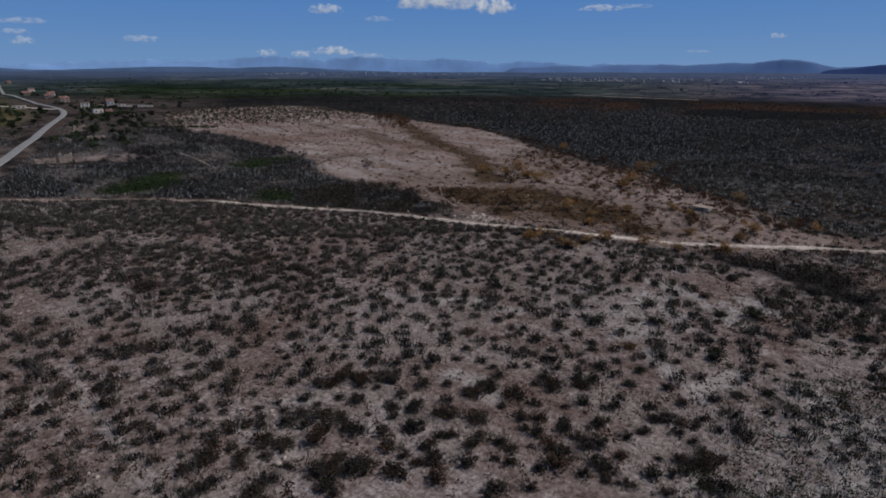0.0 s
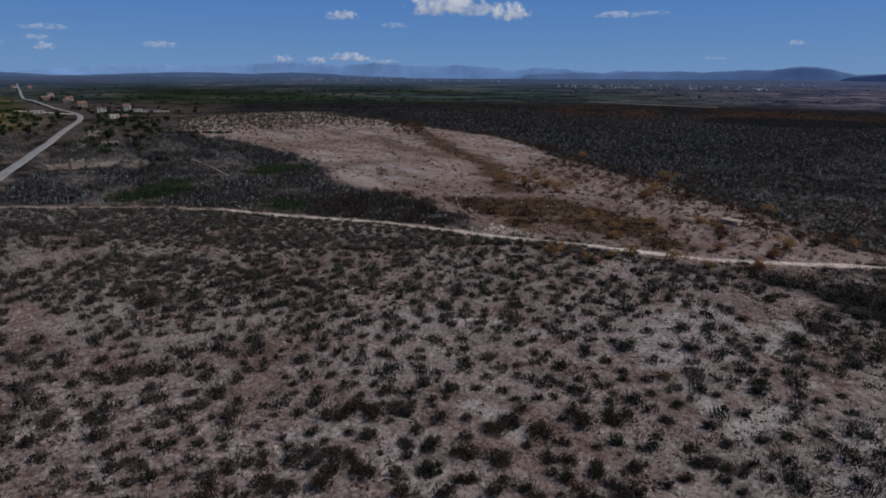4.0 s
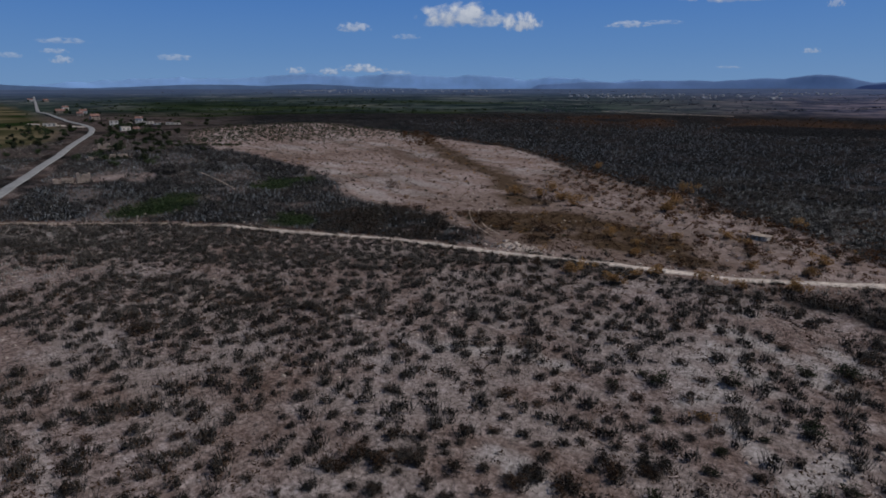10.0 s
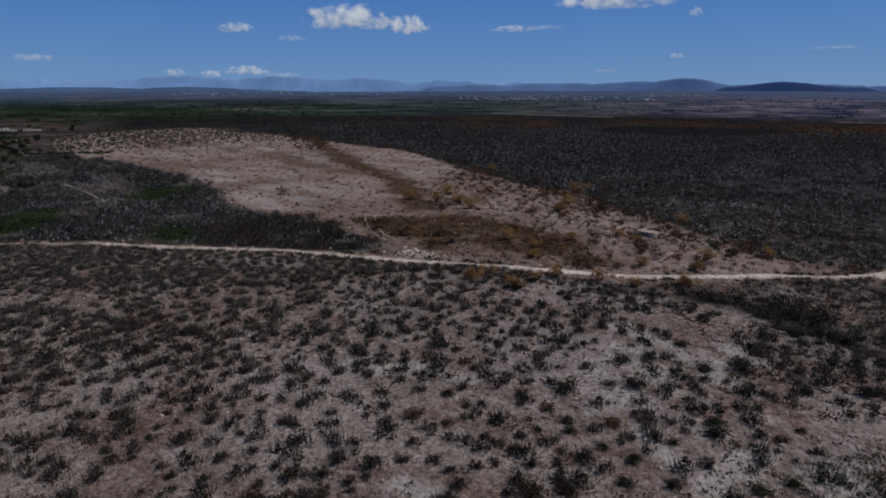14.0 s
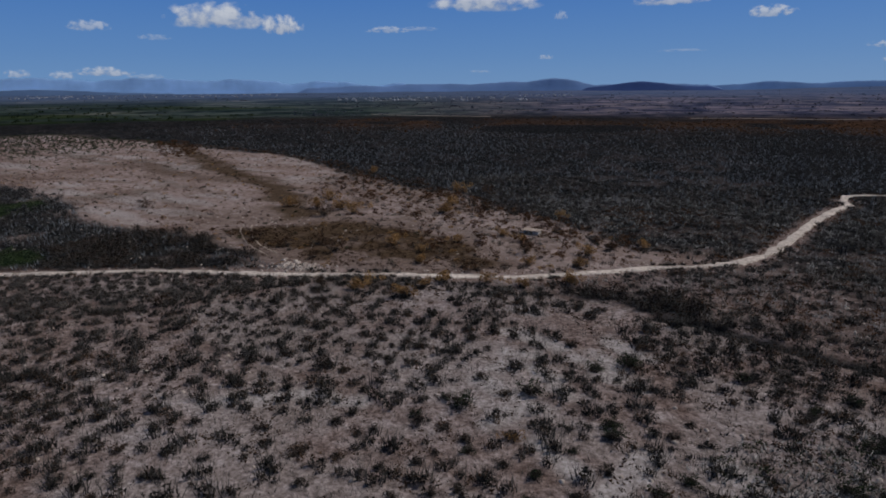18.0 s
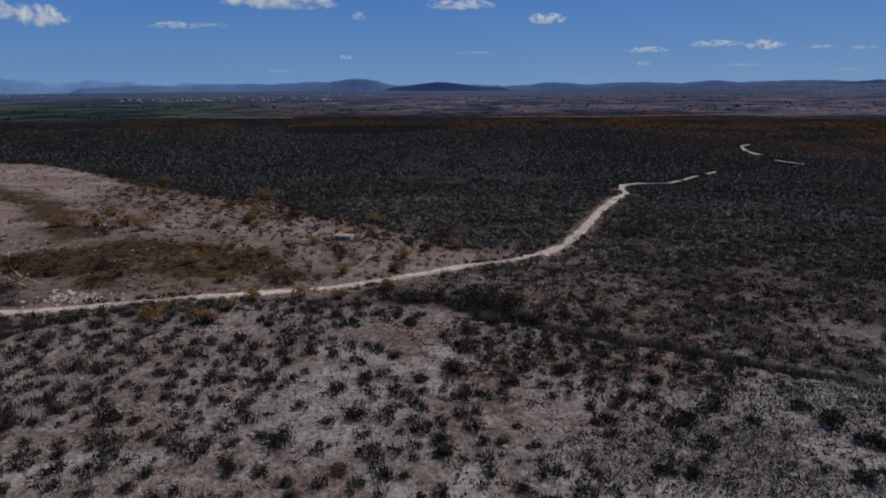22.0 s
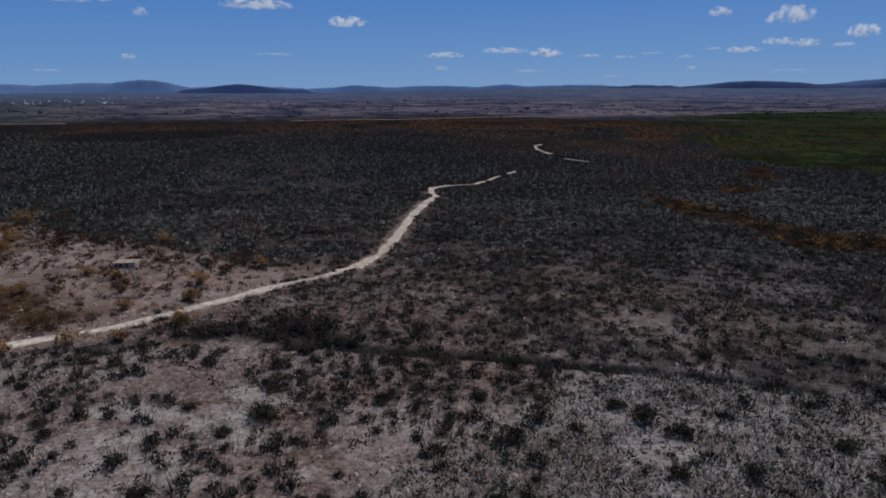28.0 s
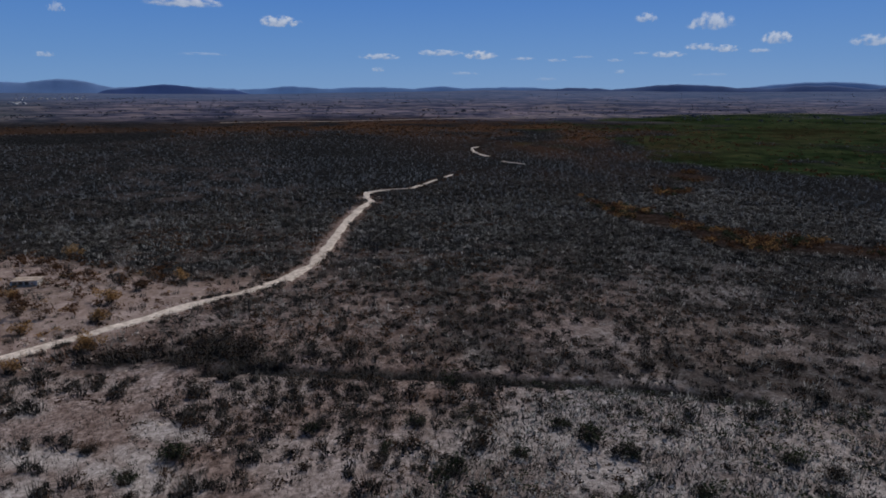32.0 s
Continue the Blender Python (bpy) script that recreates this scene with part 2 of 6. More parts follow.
HILL = [(-265, 106), (-319, 138), (-346, 176), (-347, 207), (-323, 233), (-304, 236), (-243, 210), (-193, 200), (-153, 190), (-119, 172), (-91, 151), (-74, 141), (-57, 130), (-38, 116), (-28, 109), (-20, 100), (-10, 95), (2, 91), (-8, 84), (-25, 73), (-44, 66), (-56, 66), (-63, 70), (-79, 73), (-96, 77), (-112, 81), (-127, 88), (-142, 92), (-168, 97), (-204, 103), (-230, 101)]
BROWN = [(-78, 80), (-74, 86), (-66, 93), (-58, 96), (-48, 92), (-38, 88), (-30, 83), (-24, 78), (-27, 74.5), (-36, 72), (-45, 69.5), (-54, 69), (-64, 73)]
STREAKS = [([(-229, 217), (-179, 176), (-141, 148), (-111, 130), (-97, 120), (-86, 109), (-74, 97)], 7.0, 0.95), ([(-185, 155), (-145, 134), (-125, 129), (-112, 130)], 6.0, 0.6), ([(-132, 95), (-127, 100), (-125, 107)], 6.0, 0.5),
           ([(-192, 111), (-156, 114), (-141, 116)], 2.6, 0.45), ([(-230, 160), (-192, 146), (-165, 142)], 4.0, 0.5), ([(-300, 175), (-262, 160), (-222, 152)], 3.5, 0.4), ([(-150, 128), (-128, 118), (-112, 112)], 2.2, 0.4), ([(-130, 108), (-110, 98), (-96, 92)], 1.6, 0.3)]
DARK_HEDGE = [(-222, 96), (-205, 94), (-187, 87), (-172, 91), (-155, 91), (-142, 94), (-131, 91)]
RUTS = [[(-77, 84), (-75.3, 81.5), (-70.0, 76.4), (-64.6, 72.4), (-59.7, 69.7)], [(-76.2, 85.8), (-74.6, 83.4), (-69.6, 78.0), (-64.6, 74.0), (-59.7, 71.5)]]
BLACK_STRIP = [(-92, 56.5), (-95, 64), (-92, 72.5), (-86, 75.2), (-74.3, 75), (-63.6, 70.3), (-57, 68), (-52.5, 66.6), (-53.5, 64.6), (-58.5, 62.8), (-66, 60.4), (-76, 56.8), (-84, 53.4)]
BROWN_CORE = [(-70.6, 83.2), (-69.4, 92.1), (-63.4, 94.9), (-49.1, 90.8), (-36.6, 85.3), (-32.6, 79.2), (-37.8, 75.0), (-45.5, 75.6), (-58.4, 77.3)]
BLACK_CLUMP = [(-17, 69), (-12, 72), (-6, 73.5), (-1, 71), (0, 66), (-4, 64), (-11, 65.5)]
FURROW = [(-6, 64.8), (-2.7, 64.5), (4.3, 61.8), (11.7, 59.1), (17.9, 56.2), (27.7, 51.6), (36, 47)]
GREENS = [[(-122, 32), (-130, 39), (-134, 48), (-130, 56), (-120, 50), (-116, 41), (-117, 34)], [(-134, 66), (-142, 77), (-142, 89), (-130, 80), (-128, 69)], [(-93, 49.5), (-100, 56), (-96, 60), (-88, 55)]]
GREEN_EAST = [(112, 330), (139, 232), (148, 190), (166, 150), (190, 120), (420, 140), (900, 600), (560, 640), (322, 560), (180, 430)]
SCRUB_SPOTS = [[(108, 154), (112, 168), (128, 177), (127, 156)], [(89, 133), (92, 141), (101, 139), (98, 133)]]
SCRUB_EAST = [(71, 142), (75, 123), (77, 100), (83, 90), (96, 82), (120, 78), (120, 70), (92, 76), (70, 86), (66, 118)]
ASH = [[(-18.7, 55.7), (-16.0, 54.5), (-13.7, 53.5)], [(-17.5, 50.8), (-15.3, 50.7)], [(-11.7, 51.9), (-9.6, 51.0), (-7.3, 49.1)], [(-20.6, 61.9), (-18.7, 61.8)], [(-36, 33), (-30, 37), (-25.5, 37.5)], [(-18.1, 44.6), (-16.0, 43.6), (-13.1, 42.2), (-12.0, 41.8)], [(-8.8, 48.9), (-6.4, 48.6)], [(-9.3, 57.0), (-5.9, 54.2)], [(-11.4, 37.4), (-8.4, 34.8)], [(-15.3, 38.8), (-13.8, 41.3), (-11.9, 41.2)], [(-10.6, 53.6), (-6.8, 49.4)], [(0.3, 38.8), (2.5, 37.2)], [(-17.7, 47.2), (-15.4, 48.6), (-11.2, 45.0)], [(17.3, 64.7), (18.0, 59.0)], [(24.9, 44.2), (31.2, 44.8)], [(-21.2, 23.2), (-16.9, 22.3)], [(-6.0, 33.0), (-4.3, 38.9)]]
TRAIL = [(-45.5, 3.0), (-42.3, 2.5), (-39.3, 1.9), (-33.4, 1.4), (-29.8, 1.5), (-26.8, 0.9), (-25.0, 0.4)]
DRY = [(-178, 35), (-170, 36.5), (-163, 42), (-162, 52), (-166, 60), (-176, 62), (-186, 56), (-184, 42)]
BEYOND_X = [-175, -128, -105, -79, -52, -36, -20, -12, -4, 5, 21, 40, 120]
BEYOND_Y = [-25, 17, 38, 53, 63, 67, 69, 66, 63.5, 61, 55, 45, 10]
FIELDS = [(-1300, 230), (-640, 140), (-480, 112), (-400, 100), (-300, 68), (-260, 20), (-900, -100)]


def height(x, y):
    r = np.hypot(x, y)
    z = 0.55 * (fbm(x / 17, y / 17, 3, 3) - 0.5) * smooth(8, 30, r)
    z = z - 0.45 * np.exp(-(near_line(x, y, FURROW) / 0.7) ** 2)
    z = z + 3.0 * (fbm(x / 160, y / 160, 5, 2) - 0.5) * smooth(130, 500, r)
    az = np.degrees(np.arctan2(x, y))
    rise = smooth(0, 22, az) * (1 - 0.25 * smooth(60, 90, az)) * smooth(1200, 3900, r)
    z = z + rise * (33 + 14 * (fbm(x / 700, y / 700, 9, 3) - 0.5))
    west = smooth(-45, -20, az) * (1 - smooth(0, 22, az)) * smooth(1700, 4300, r)
    return z + west * 10 * fbm(x / 600, y / 500, 11, 3)


def south(x, y):
    """Ground on the near side of the track and the furrow."""
    return y < np.interp(x, BEYOND_X, BEYOND_Y)


def grey_part(x, y):
    """0 on the ash-soil slope, 1 where fine grey stalks take over in the east."""
    return smooth(-7, 10, x - 5 - 1.25 * (np.maximum(y, 39) - 43) + 10 * (fbm(x / 9, y / 9, 101, 3) - 0.5))


def zones(x, y):
    """How far each kind of ground holds at each point."""
    r = np.hypot(x, y)
    az = np.degrees(np.arctan2(x, y))
    amp = 1.0 + r * 0.03
    wx = x + amp * 2 * (fbm(x / (4 + r * 0.05), y / (4 + r * 0.05), 21, 3) - 0.5)
    wy = y + amp * 2 * (fbm(x / (4 + r * 0.05), y / (4 + r * 0.05), 31, 3) - 0.5)
    hill = np.maximum(inside(wx, wy, HILL) * 1.0, inside(wx, wy, DRY) * 0.38 * smooth(0.3, 0.6, fbm(x / 4, y / 6, 43, 3)))
    brown = inside(wx, wy, BROWN)
    green = np.zeros(np.shape(x), bool)
    for g in GREENS:
        green |= inside(wx, wy, g)
    east = inside(x + 3.2 * (wx - x), y + 3.2 * (wy - y), GREEN_EAST) * np.clip(smooth(0.50, 0.60, fbm(r / 22, az / 5.0, 86, 4) + 0.27 * smooth(25, 44, az) + 0.10 * smooth(400, 520, r) - 0.04), 0, 1)
    west_plain = (r > 530 + 120 * (fbm(x / 90, y / 90, 42, 3) - 0.5)) & (r < 1500) & (az < -45 + 26 * (fbm(r / 60, az / 9, 41, 4) - 0.5)) & (az > -110)
    beyond = (wy > np.interp(wx, BEYOND_X, BEYOND_Y))
    fields = inside(x, y, FIELDS)
    orange = (0.75 + 0.35 * smooth(-5, 12, az)) * np.exp(-((r - 440 - 25 * np.sin(az / 7)) / (62 + 33 * smooth(-5, 12, az))) ** 2) * smooth(-46, -30, az) * (1 - 0.8 * smooth(26, 33, az))
    gully = inside(wx, wy, SCRUB_EAST) | inside(wx, wy, SCRUB_SPOTS[0]) | inside(wx, wy, SCRUB_SPOTS[1])
    orange = orange + 0.55 * np.exp(-((az - 27) / 10) ** 2 - ((r - 330) / 120) ** 2)
    # cloud shadow on the far scrub, painted as an ellipse of black ground
    cloud_shade = (((az + 13) / 8 + 0.5 * (fbm(az / 3, r / 30, 87, 3) - 0.5)) ** 2 + ((r - 382) / 44) ** 2) < 1
    orange = np.clip(orange * ~cloud_shade * smooth(0.32, 0.62, fbm(r / 38, az / 3.2, 51, 4)), 0, 1)
    burn = beyond & (hill < 0.3) & ~green & (east < 0.5) & ~west_plain & ~fields & ~gully & (r < 720)
    sooty = beyond & (hill < 0.3) & ~fields & (r < 720)
    # charred thickets, together with the painted cloud shadow
    black = ((inside(wx, wy, BLACK_STRIP) | inside(wx, wy, BLACK_CLUMP)) & (fbm(x / 3.5, y / 3.5, 77, 3) > 0.44)) | cloud_shade
    return dict(hill=hill * 1.0, brown=brown * 1.0, green=green * 1.0, east=np.clip(east * 1.0, 0, 1), plain=west_plain * 1.0,
                burn=burn * 1.0, cloud_shade=cloud_shade * 1.0, sooty=sooty * 1.0, black=black * 1.0, orange=np.maximum(orange, gully * 0.3), gully=gully * 1.0, fields=fields * 1.0, far=smooth(500, 680, r), r=r, az=az)


def soft_zones(x, y):
    """The zones with edges that fade over a metre or two."""
    r = np.hypot(x, y)
    total = None
    for k in range(5):
        a = k * 2.399 + 0.5
        step = (0.5 + 0.008 * r) * (0.4 + 0.3 * k)
        q = zones(x + step * math.cos(a), y + step * math.sin(a))
        total = q if total is None else {n: total[n] + q[n] for n in q}
    return {n: v / 5 for n, v in total.items()}


# ---- ground: one sheet to the horizon ----
def ground_material():
    m, n, l, b = material("burnt_heath_soil", 1.0)
    b.inputs["Specular IOR Level"].default_value = 0.0
    za, zb, zc = (n.new("ShaderNodeVertexColor") for _ in range(3))
    for node, layer in ((za, "cover"), (zb, "growth"), (zc, "distance")):
        node.layer_name = layer
    zd = n.new("ShaderNodeAttribute")
    zd.attribute_name = "grey"
    fine, mid, big = grain(n, l, 5.0, 8, 0.7), grain(n, l, 0.55, 5, 0.6), grain(n, l, 0.06, 4, 0.55)
    clod = grain(n, l, 1.6, 6, 0.75)
    sep_a, sep_b, sep_c = (n.new("ShaderNodeSeparateColor") for _ in range(3))
    for s, z in ((sep_a, za), (sep_b, zb), (sep_c, zc)):
        l.new(z.outputs["Color"], s.inputs["Color"])
    pebble = grain(n, l, 2.6, 9, 0.8)
    soil = ramp(n, l, mid, [(0.3, (0.158, 0.122, 0.109)), (0.5, (0.246, 0.203, 0.190)), (0.7, (0.348, 0.312, 0.304))])
    soil = mixed(n, l, 0.95, soil, ramp(n, l, pebble, [(0.38, (0.20, 0.17, 0.155)), (0.46, (0.66, 0.63, 0.61)), (0.53, (0.98, 0.96, 0.95)), (0.62, (1.62, 1.62, 1.62))]), "MULTIPLY")
    soil = mixed(n, l, 0.5, soil, ramp(n, l, clod, [(0.36, (0.55, 0.49, 0.45)), (0.6, (1.2, 1.2, 1.2))]), "MULTIPLY")
    soil = mixed(n, l, 0.7, soil, ramp(n, l, big, [(0.36, (0.72, 0.62, 0.57)), (0.64, (1.28, 1.30, 1.36))]), "MULTIPLY")
    pale = ramp(n, l, mid, [(0.3, (0.186, 0.137, 0.119)), (0.5, (0.278, 0.216, 0.197)), (0.7, (0.372, 0.306, 0.289))])
    pale = mixed(n, l, 0.7, pale, ramp(n, l, clod, [(0.36, (0.40, 0.36, 0.33)), (0.46, (0.86, 0.84, 0.83)), (0.54, (1.02, 1.02, 1.02)), (0.64, (1.32, 1.32, 1.34))]), "MULTIPLY")
    pale = mixed(n, l, 0.6, pale, ramp(n, l, big, [(0.36, (0.68, 0.60, 0.55)), (0.64, (1.2, 1.2, 1.2))]), "MULTIPLY")
    char = ramp(n, l, clod, [(0.38, (0.005, 0.005, 0.005)), (0.53, (0.014, 0.014, 0.015)), (0.68, (0.074, 0.081, 0.096))])
    char = mixed(n, l, 0.8, char, ramp(n, l, mid, [(0.38, (0.35, 0.35, 0.35)), (0.68, (1.7, 1.7, 1.7))]), "MULTIPLY")
    grass = ramp(n, l, clod, [(0.32, (0.028, 0.020, 0.014)), (0.50, (0.066, 0.044, 0.028)), (0.66, (0.142, 0.098, 0.062))])
    turf = ramp(n, l, grain(n, l, 0.12, 7, 0.7), [(0.35, (0.009, 0.016, 0.009)), (0.50, (0.017, 0.030, 0.013)), (0.60, (0.030, 0.040, 0.019)), (0.68, (0.050, 0.046, 0.026))])
    turf = mixed(n, l, 0.9, turf, ramp(n, l, za.outputs["Alpha"], [(0.38, (0.45, 0.48, 0.42)), (0.5, (1.0, 1.0, 1.0)), (0.62, (1.4, 1.25, 1.15))]), "MULTIPLY")
    rust = ramp(n, l, mid, [(0.3, (0.030, 0.017, 0.012)), (0.5, (0.060, 0.032, 0.020)), (0.7, (0.105, 0.058, 0.032))])
    wide = grain(n, l, 0.0017, 6, 0.62)
    # far heath and wood: bluish tint of distance haze put into these colours
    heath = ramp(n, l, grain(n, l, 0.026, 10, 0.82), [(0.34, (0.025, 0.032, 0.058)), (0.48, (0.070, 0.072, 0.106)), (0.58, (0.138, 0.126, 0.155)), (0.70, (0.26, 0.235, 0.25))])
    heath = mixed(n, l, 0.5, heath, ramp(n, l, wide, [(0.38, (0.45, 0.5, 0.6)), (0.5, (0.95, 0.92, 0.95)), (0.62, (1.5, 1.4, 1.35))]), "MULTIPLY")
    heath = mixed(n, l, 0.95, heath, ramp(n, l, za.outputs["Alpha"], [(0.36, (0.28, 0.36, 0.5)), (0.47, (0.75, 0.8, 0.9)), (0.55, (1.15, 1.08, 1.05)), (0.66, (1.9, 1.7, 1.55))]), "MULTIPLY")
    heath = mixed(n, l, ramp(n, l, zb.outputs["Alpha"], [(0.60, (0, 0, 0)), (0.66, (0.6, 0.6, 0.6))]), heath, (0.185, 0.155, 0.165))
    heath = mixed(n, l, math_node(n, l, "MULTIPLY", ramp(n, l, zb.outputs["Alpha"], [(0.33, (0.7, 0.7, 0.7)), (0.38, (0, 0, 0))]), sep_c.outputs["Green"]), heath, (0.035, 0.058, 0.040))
    farm = ramp(n, l, grain(n, l, 0.02, 3, 0.5), [(0.4, (0.016, 0.028, 0.010)), (0.52, (0.07, 0.062, 0.034)), (0.62, (0.14, 0.115, 0.07))])
    col = mixed(n, l, sep_a.outputs["Red"], soil, pale)
    col = mixed(n, l, math_node(n, l, "MULTIPLY", zd.outputs["Fac"], 0.75), col, mixed(n, l, 1.0, col, (0.91, 1.03, 1.09), "MULTIPLY"))
    white = ramp(n, l, pebble, [(0.38, (0.205, 0.178, 0.167)), (0.5, (0.375, 0.340, 0.328)), (0.62, (0.575, 0.542, 0.534))])
    col = mixed(n, l, sep_c.outputs["Blue"], col, white)
    col = mixed(n, l, sep_a.outputs["Green"], col, char)
    col = mixed(n, l, sep_a.outputs["Blue"], col, grass)
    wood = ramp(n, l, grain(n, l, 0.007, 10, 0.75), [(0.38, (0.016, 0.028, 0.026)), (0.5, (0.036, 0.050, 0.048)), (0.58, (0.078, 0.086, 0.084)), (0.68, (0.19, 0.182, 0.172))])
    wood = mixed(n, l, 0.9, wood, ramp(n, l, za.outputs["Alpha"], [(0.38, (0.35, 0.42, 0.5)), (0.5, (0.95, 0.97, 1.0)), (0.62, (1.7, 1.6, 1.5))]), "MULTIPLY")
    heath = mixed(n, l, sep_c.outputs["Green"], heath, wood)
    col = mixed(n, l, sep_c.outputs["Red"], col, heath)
    col = mixed(n, l, sep_b.outputs["Red"], col, turf)
    col = mixed(n, l, sep_b.outputs["Green"], col, rust)
    col = mixed(n, l, sep_b.outputs["Blue"], col, farm)
    # aerial haze painted into the base colour, bluer with distance
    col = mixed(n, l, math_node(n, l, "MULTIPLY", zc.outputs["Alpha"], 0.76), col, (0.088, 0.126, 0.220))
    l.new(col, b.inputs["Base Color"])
    bumped(n, l, b, math_node(n, l, "ADD", fine, math_node(n, l, "MULTIPLY", mid, 2.0)), 0.5, 0.12)
    return m


def build_ground():
    rings = np.concatenate([[0.004, 0.6, 2.0], 4.0 * 1.03 ** np.arange(0, 70), 32.0 * 1.0095 ** np.arange(0, 150), 132.5 * 1.0205 ** np.arange(0, 178)])
    turns = np.radians(np.concatenate([np.arange(-93, 63, 0.25), np.arange(63, 267, 4.0)]))
    rr, aa = np.meshgrid(rings, turns, indexing="ij")
    x, y = (rr * np.sin(aa)).ravel(), (rr * np.cos(aa)).ravel()
    z = height(x, y)
    nr, na = rr.shape
    i, j = np.meshgrid(np.arange(nr - 1), np.arange(na), indexing="ij")
    k = (j + 1) % na
    faces = np.stack([i * na + j, i * na + k, (i + 1) * na + k, (i + 1) * na + j], -1).reshape(-1, 4)[:, ::-1]
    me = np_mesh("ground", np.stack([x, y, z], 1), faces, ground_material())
    q = soft_zones(x, y)
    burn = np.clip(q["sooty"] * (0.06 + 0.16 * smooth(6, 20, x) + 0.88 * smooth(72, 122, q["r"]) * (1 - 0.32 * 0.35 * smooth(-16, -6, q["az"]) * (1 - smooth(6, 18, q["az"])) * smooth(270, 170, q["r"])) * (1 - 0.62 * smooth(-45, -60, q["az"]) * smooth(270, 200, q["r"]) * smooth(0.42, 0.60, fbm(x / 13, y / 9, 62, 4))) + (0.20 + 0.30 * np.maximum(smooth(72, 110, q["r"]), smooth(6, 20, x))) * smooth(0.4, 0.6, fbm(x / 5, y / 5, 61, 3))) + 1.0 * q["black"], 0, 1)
    margin = smooth(-60, -67, q["az"]) * smooth(170, 225, q["r"]) * (1 - smooth(640, 720, q["r"])) * (1 - q["hill"])
    burn = burn * (1 - 0.32 * margin * smooth(0.30, 0.52, fbm(x / 18, y / 10, 63, 4)))
    ones = np.ones_like(x)
    far_green = q["plain"] * (1 - 0.7 * smooth(-68, -74, q["az"])) * (0.34 + 0.58 * smooth(0.40, 0.58, fbm(q["r"] / 70, q["az"] / 8, 71, 4)))
    ash = np.zeros_like(x)
    for line in ASH:
        ash = np.maximum(ash, 1 - smooth(0.3, 1.8, near_line(x, y, line) + 2.2 * (fbm(x / 1.7, y / 1.7, 131, 3) - 0.5)))
    ash = np.maximum(ash, 0.07 * smooth(-12, 6, x - 5 - 1.25 * (np.maximum(y, 39) - 43)) * (1 - smooth(60, 75, q["r"])))
    ash = np.maximum(ash, 0.45 * (1 - smooth(0.25, 0.7, near_line(x, y, TRAIL))))
    ash = np.maximum(ash, 0.75 * q["hill"] * smooth(-70, -110, x) * smooth(0.52, 0.66, fbm(x / 16 + y / 40, y / 4.5, 158, 4)))
    verge = 1 - smooth(1.2, 3.0, np.minimum(near_line(x, y, TRACK_WEST), near_line(x, y, TRACK_NORTH[:8])) + 1.6 * (fbm(x / 2, y / 2, 141, 3) - 0.5))
    burn = burn * (1 - 0.8 * verge)
    # shade in the furrow, painted along its line with the char colour
    burn = np.maximum(burn, 0.98 * (1 - smooth(0.5, 1.15, near_line(x, y, FURROW) + 0.5 * (fbm(x / 1.5, y / 1.5, 151, 2) - 0.5))))
    singed = 0.12 * margin * smooth(0.34, 0.5, fbm(x / 9, y / 6, 64, 3))
    singed = np.maximum(singed, q["brown"] * (0.35 + 0.65 * smooth(0.3, 0.5, fbm(x / 6, y / 6, 81, 3))))
    for line, wide, much in STREAKS:
        blur = near_line(x, y, line) + wide * 1.3 * (fbm(x / 7, y / 4, 152, 4) - 0.5)
        singed = np.maximum(singed, much * q["hill"] * (1 - smooth(wide * 0.2, wide, blur)))
    singed = np.maximum(singed, 0.38 * q["hill"] * smooth(0.56, 0.72, fbm(x / 16 + y / 30, y / 5, 153, 4)))
    singed = np.maximum(singed, inside(x + 2 * (fbm(x / 4, y / 4, 156, 3) - 0.5), y + 5 * (fbm(x / 4, y / 4, 157, 3) - 0.5), BROWN_CORE) * (0.62 + 0.38 * smooth(0.35, 0.6, fbm(x / 5, y / 5, 159, 3))))
    singed = np.maximum(singed, 0.42 * q["hill"] * smooth(-110, -70, x) * (1 - 0.75 * smooth(-40, -14, x)) * smooth(0.40, 0.60, fbm(x / 6 + y / 20, y / 6, 155, 4)))
    ash = np.maximum(ash, 0.62 * smooth(-12, 6, x - 5 - 1.25 * (np.maximum(y, 39) - 43)) * (1 - smooth(48, 64, q["r"])) * smooth(0.3, 0.55, fbm(x / 7, y / 7, 154, 3)) / 0.72)
    ash = np.maximum(ash, 0.2 * q["hill"] * smooth(-95, -50, x) * (1 - 0.8 * q["brown"]) * (0.45 + 0.55 * smooth(0.38, 0.6, fbm(x / 5, y / 5, 161, 4))))
    ash = np.maximum(ash, 0.36 * south(x, y) * smooth(0.47, 0.64, fbm(x / 8, y / 5.5, 174, 4)))
    ash = ash * 0.76
    lr = np.log(np.maximum(q["r"], 1.0))
    streak = 0.62 * fbm(q["az"] / 3.2, lr * 21, 171, 4) + 0.38 * fbm(q["az"] / 0.8, lr * 40, 172, 3)
    tilled = fbm(q["az"] / 2.2 + 40, lr * 26, 173, 3)
    # alpha of distance: strength of the painted haze
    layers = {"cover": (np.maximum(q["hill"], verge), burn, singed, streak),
              "growth": (np.clip(q["green"] + q["east"] * (0.88 + 0.12 * smooth(0.22, 0.42, fbm(x / 60, y / 25, 85, 4))) + far_green, 0, 1), q["orange"], q["fields"], tilled),
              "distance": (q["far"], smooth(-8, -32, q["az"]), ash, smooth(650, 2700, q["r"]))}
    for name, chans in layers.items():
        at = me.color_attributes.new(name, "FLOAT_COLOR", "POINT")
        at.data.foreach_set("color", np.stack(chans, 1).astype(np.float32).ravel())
    at = me.attributes.new("grey", "FLOAT", "POINT")
    at.data.foreach_set("value", np.clip(grey_part(x, y) * (1 - q["hill"]) * smooth(-30, 0, y), 0, 1).astype(np.float32))
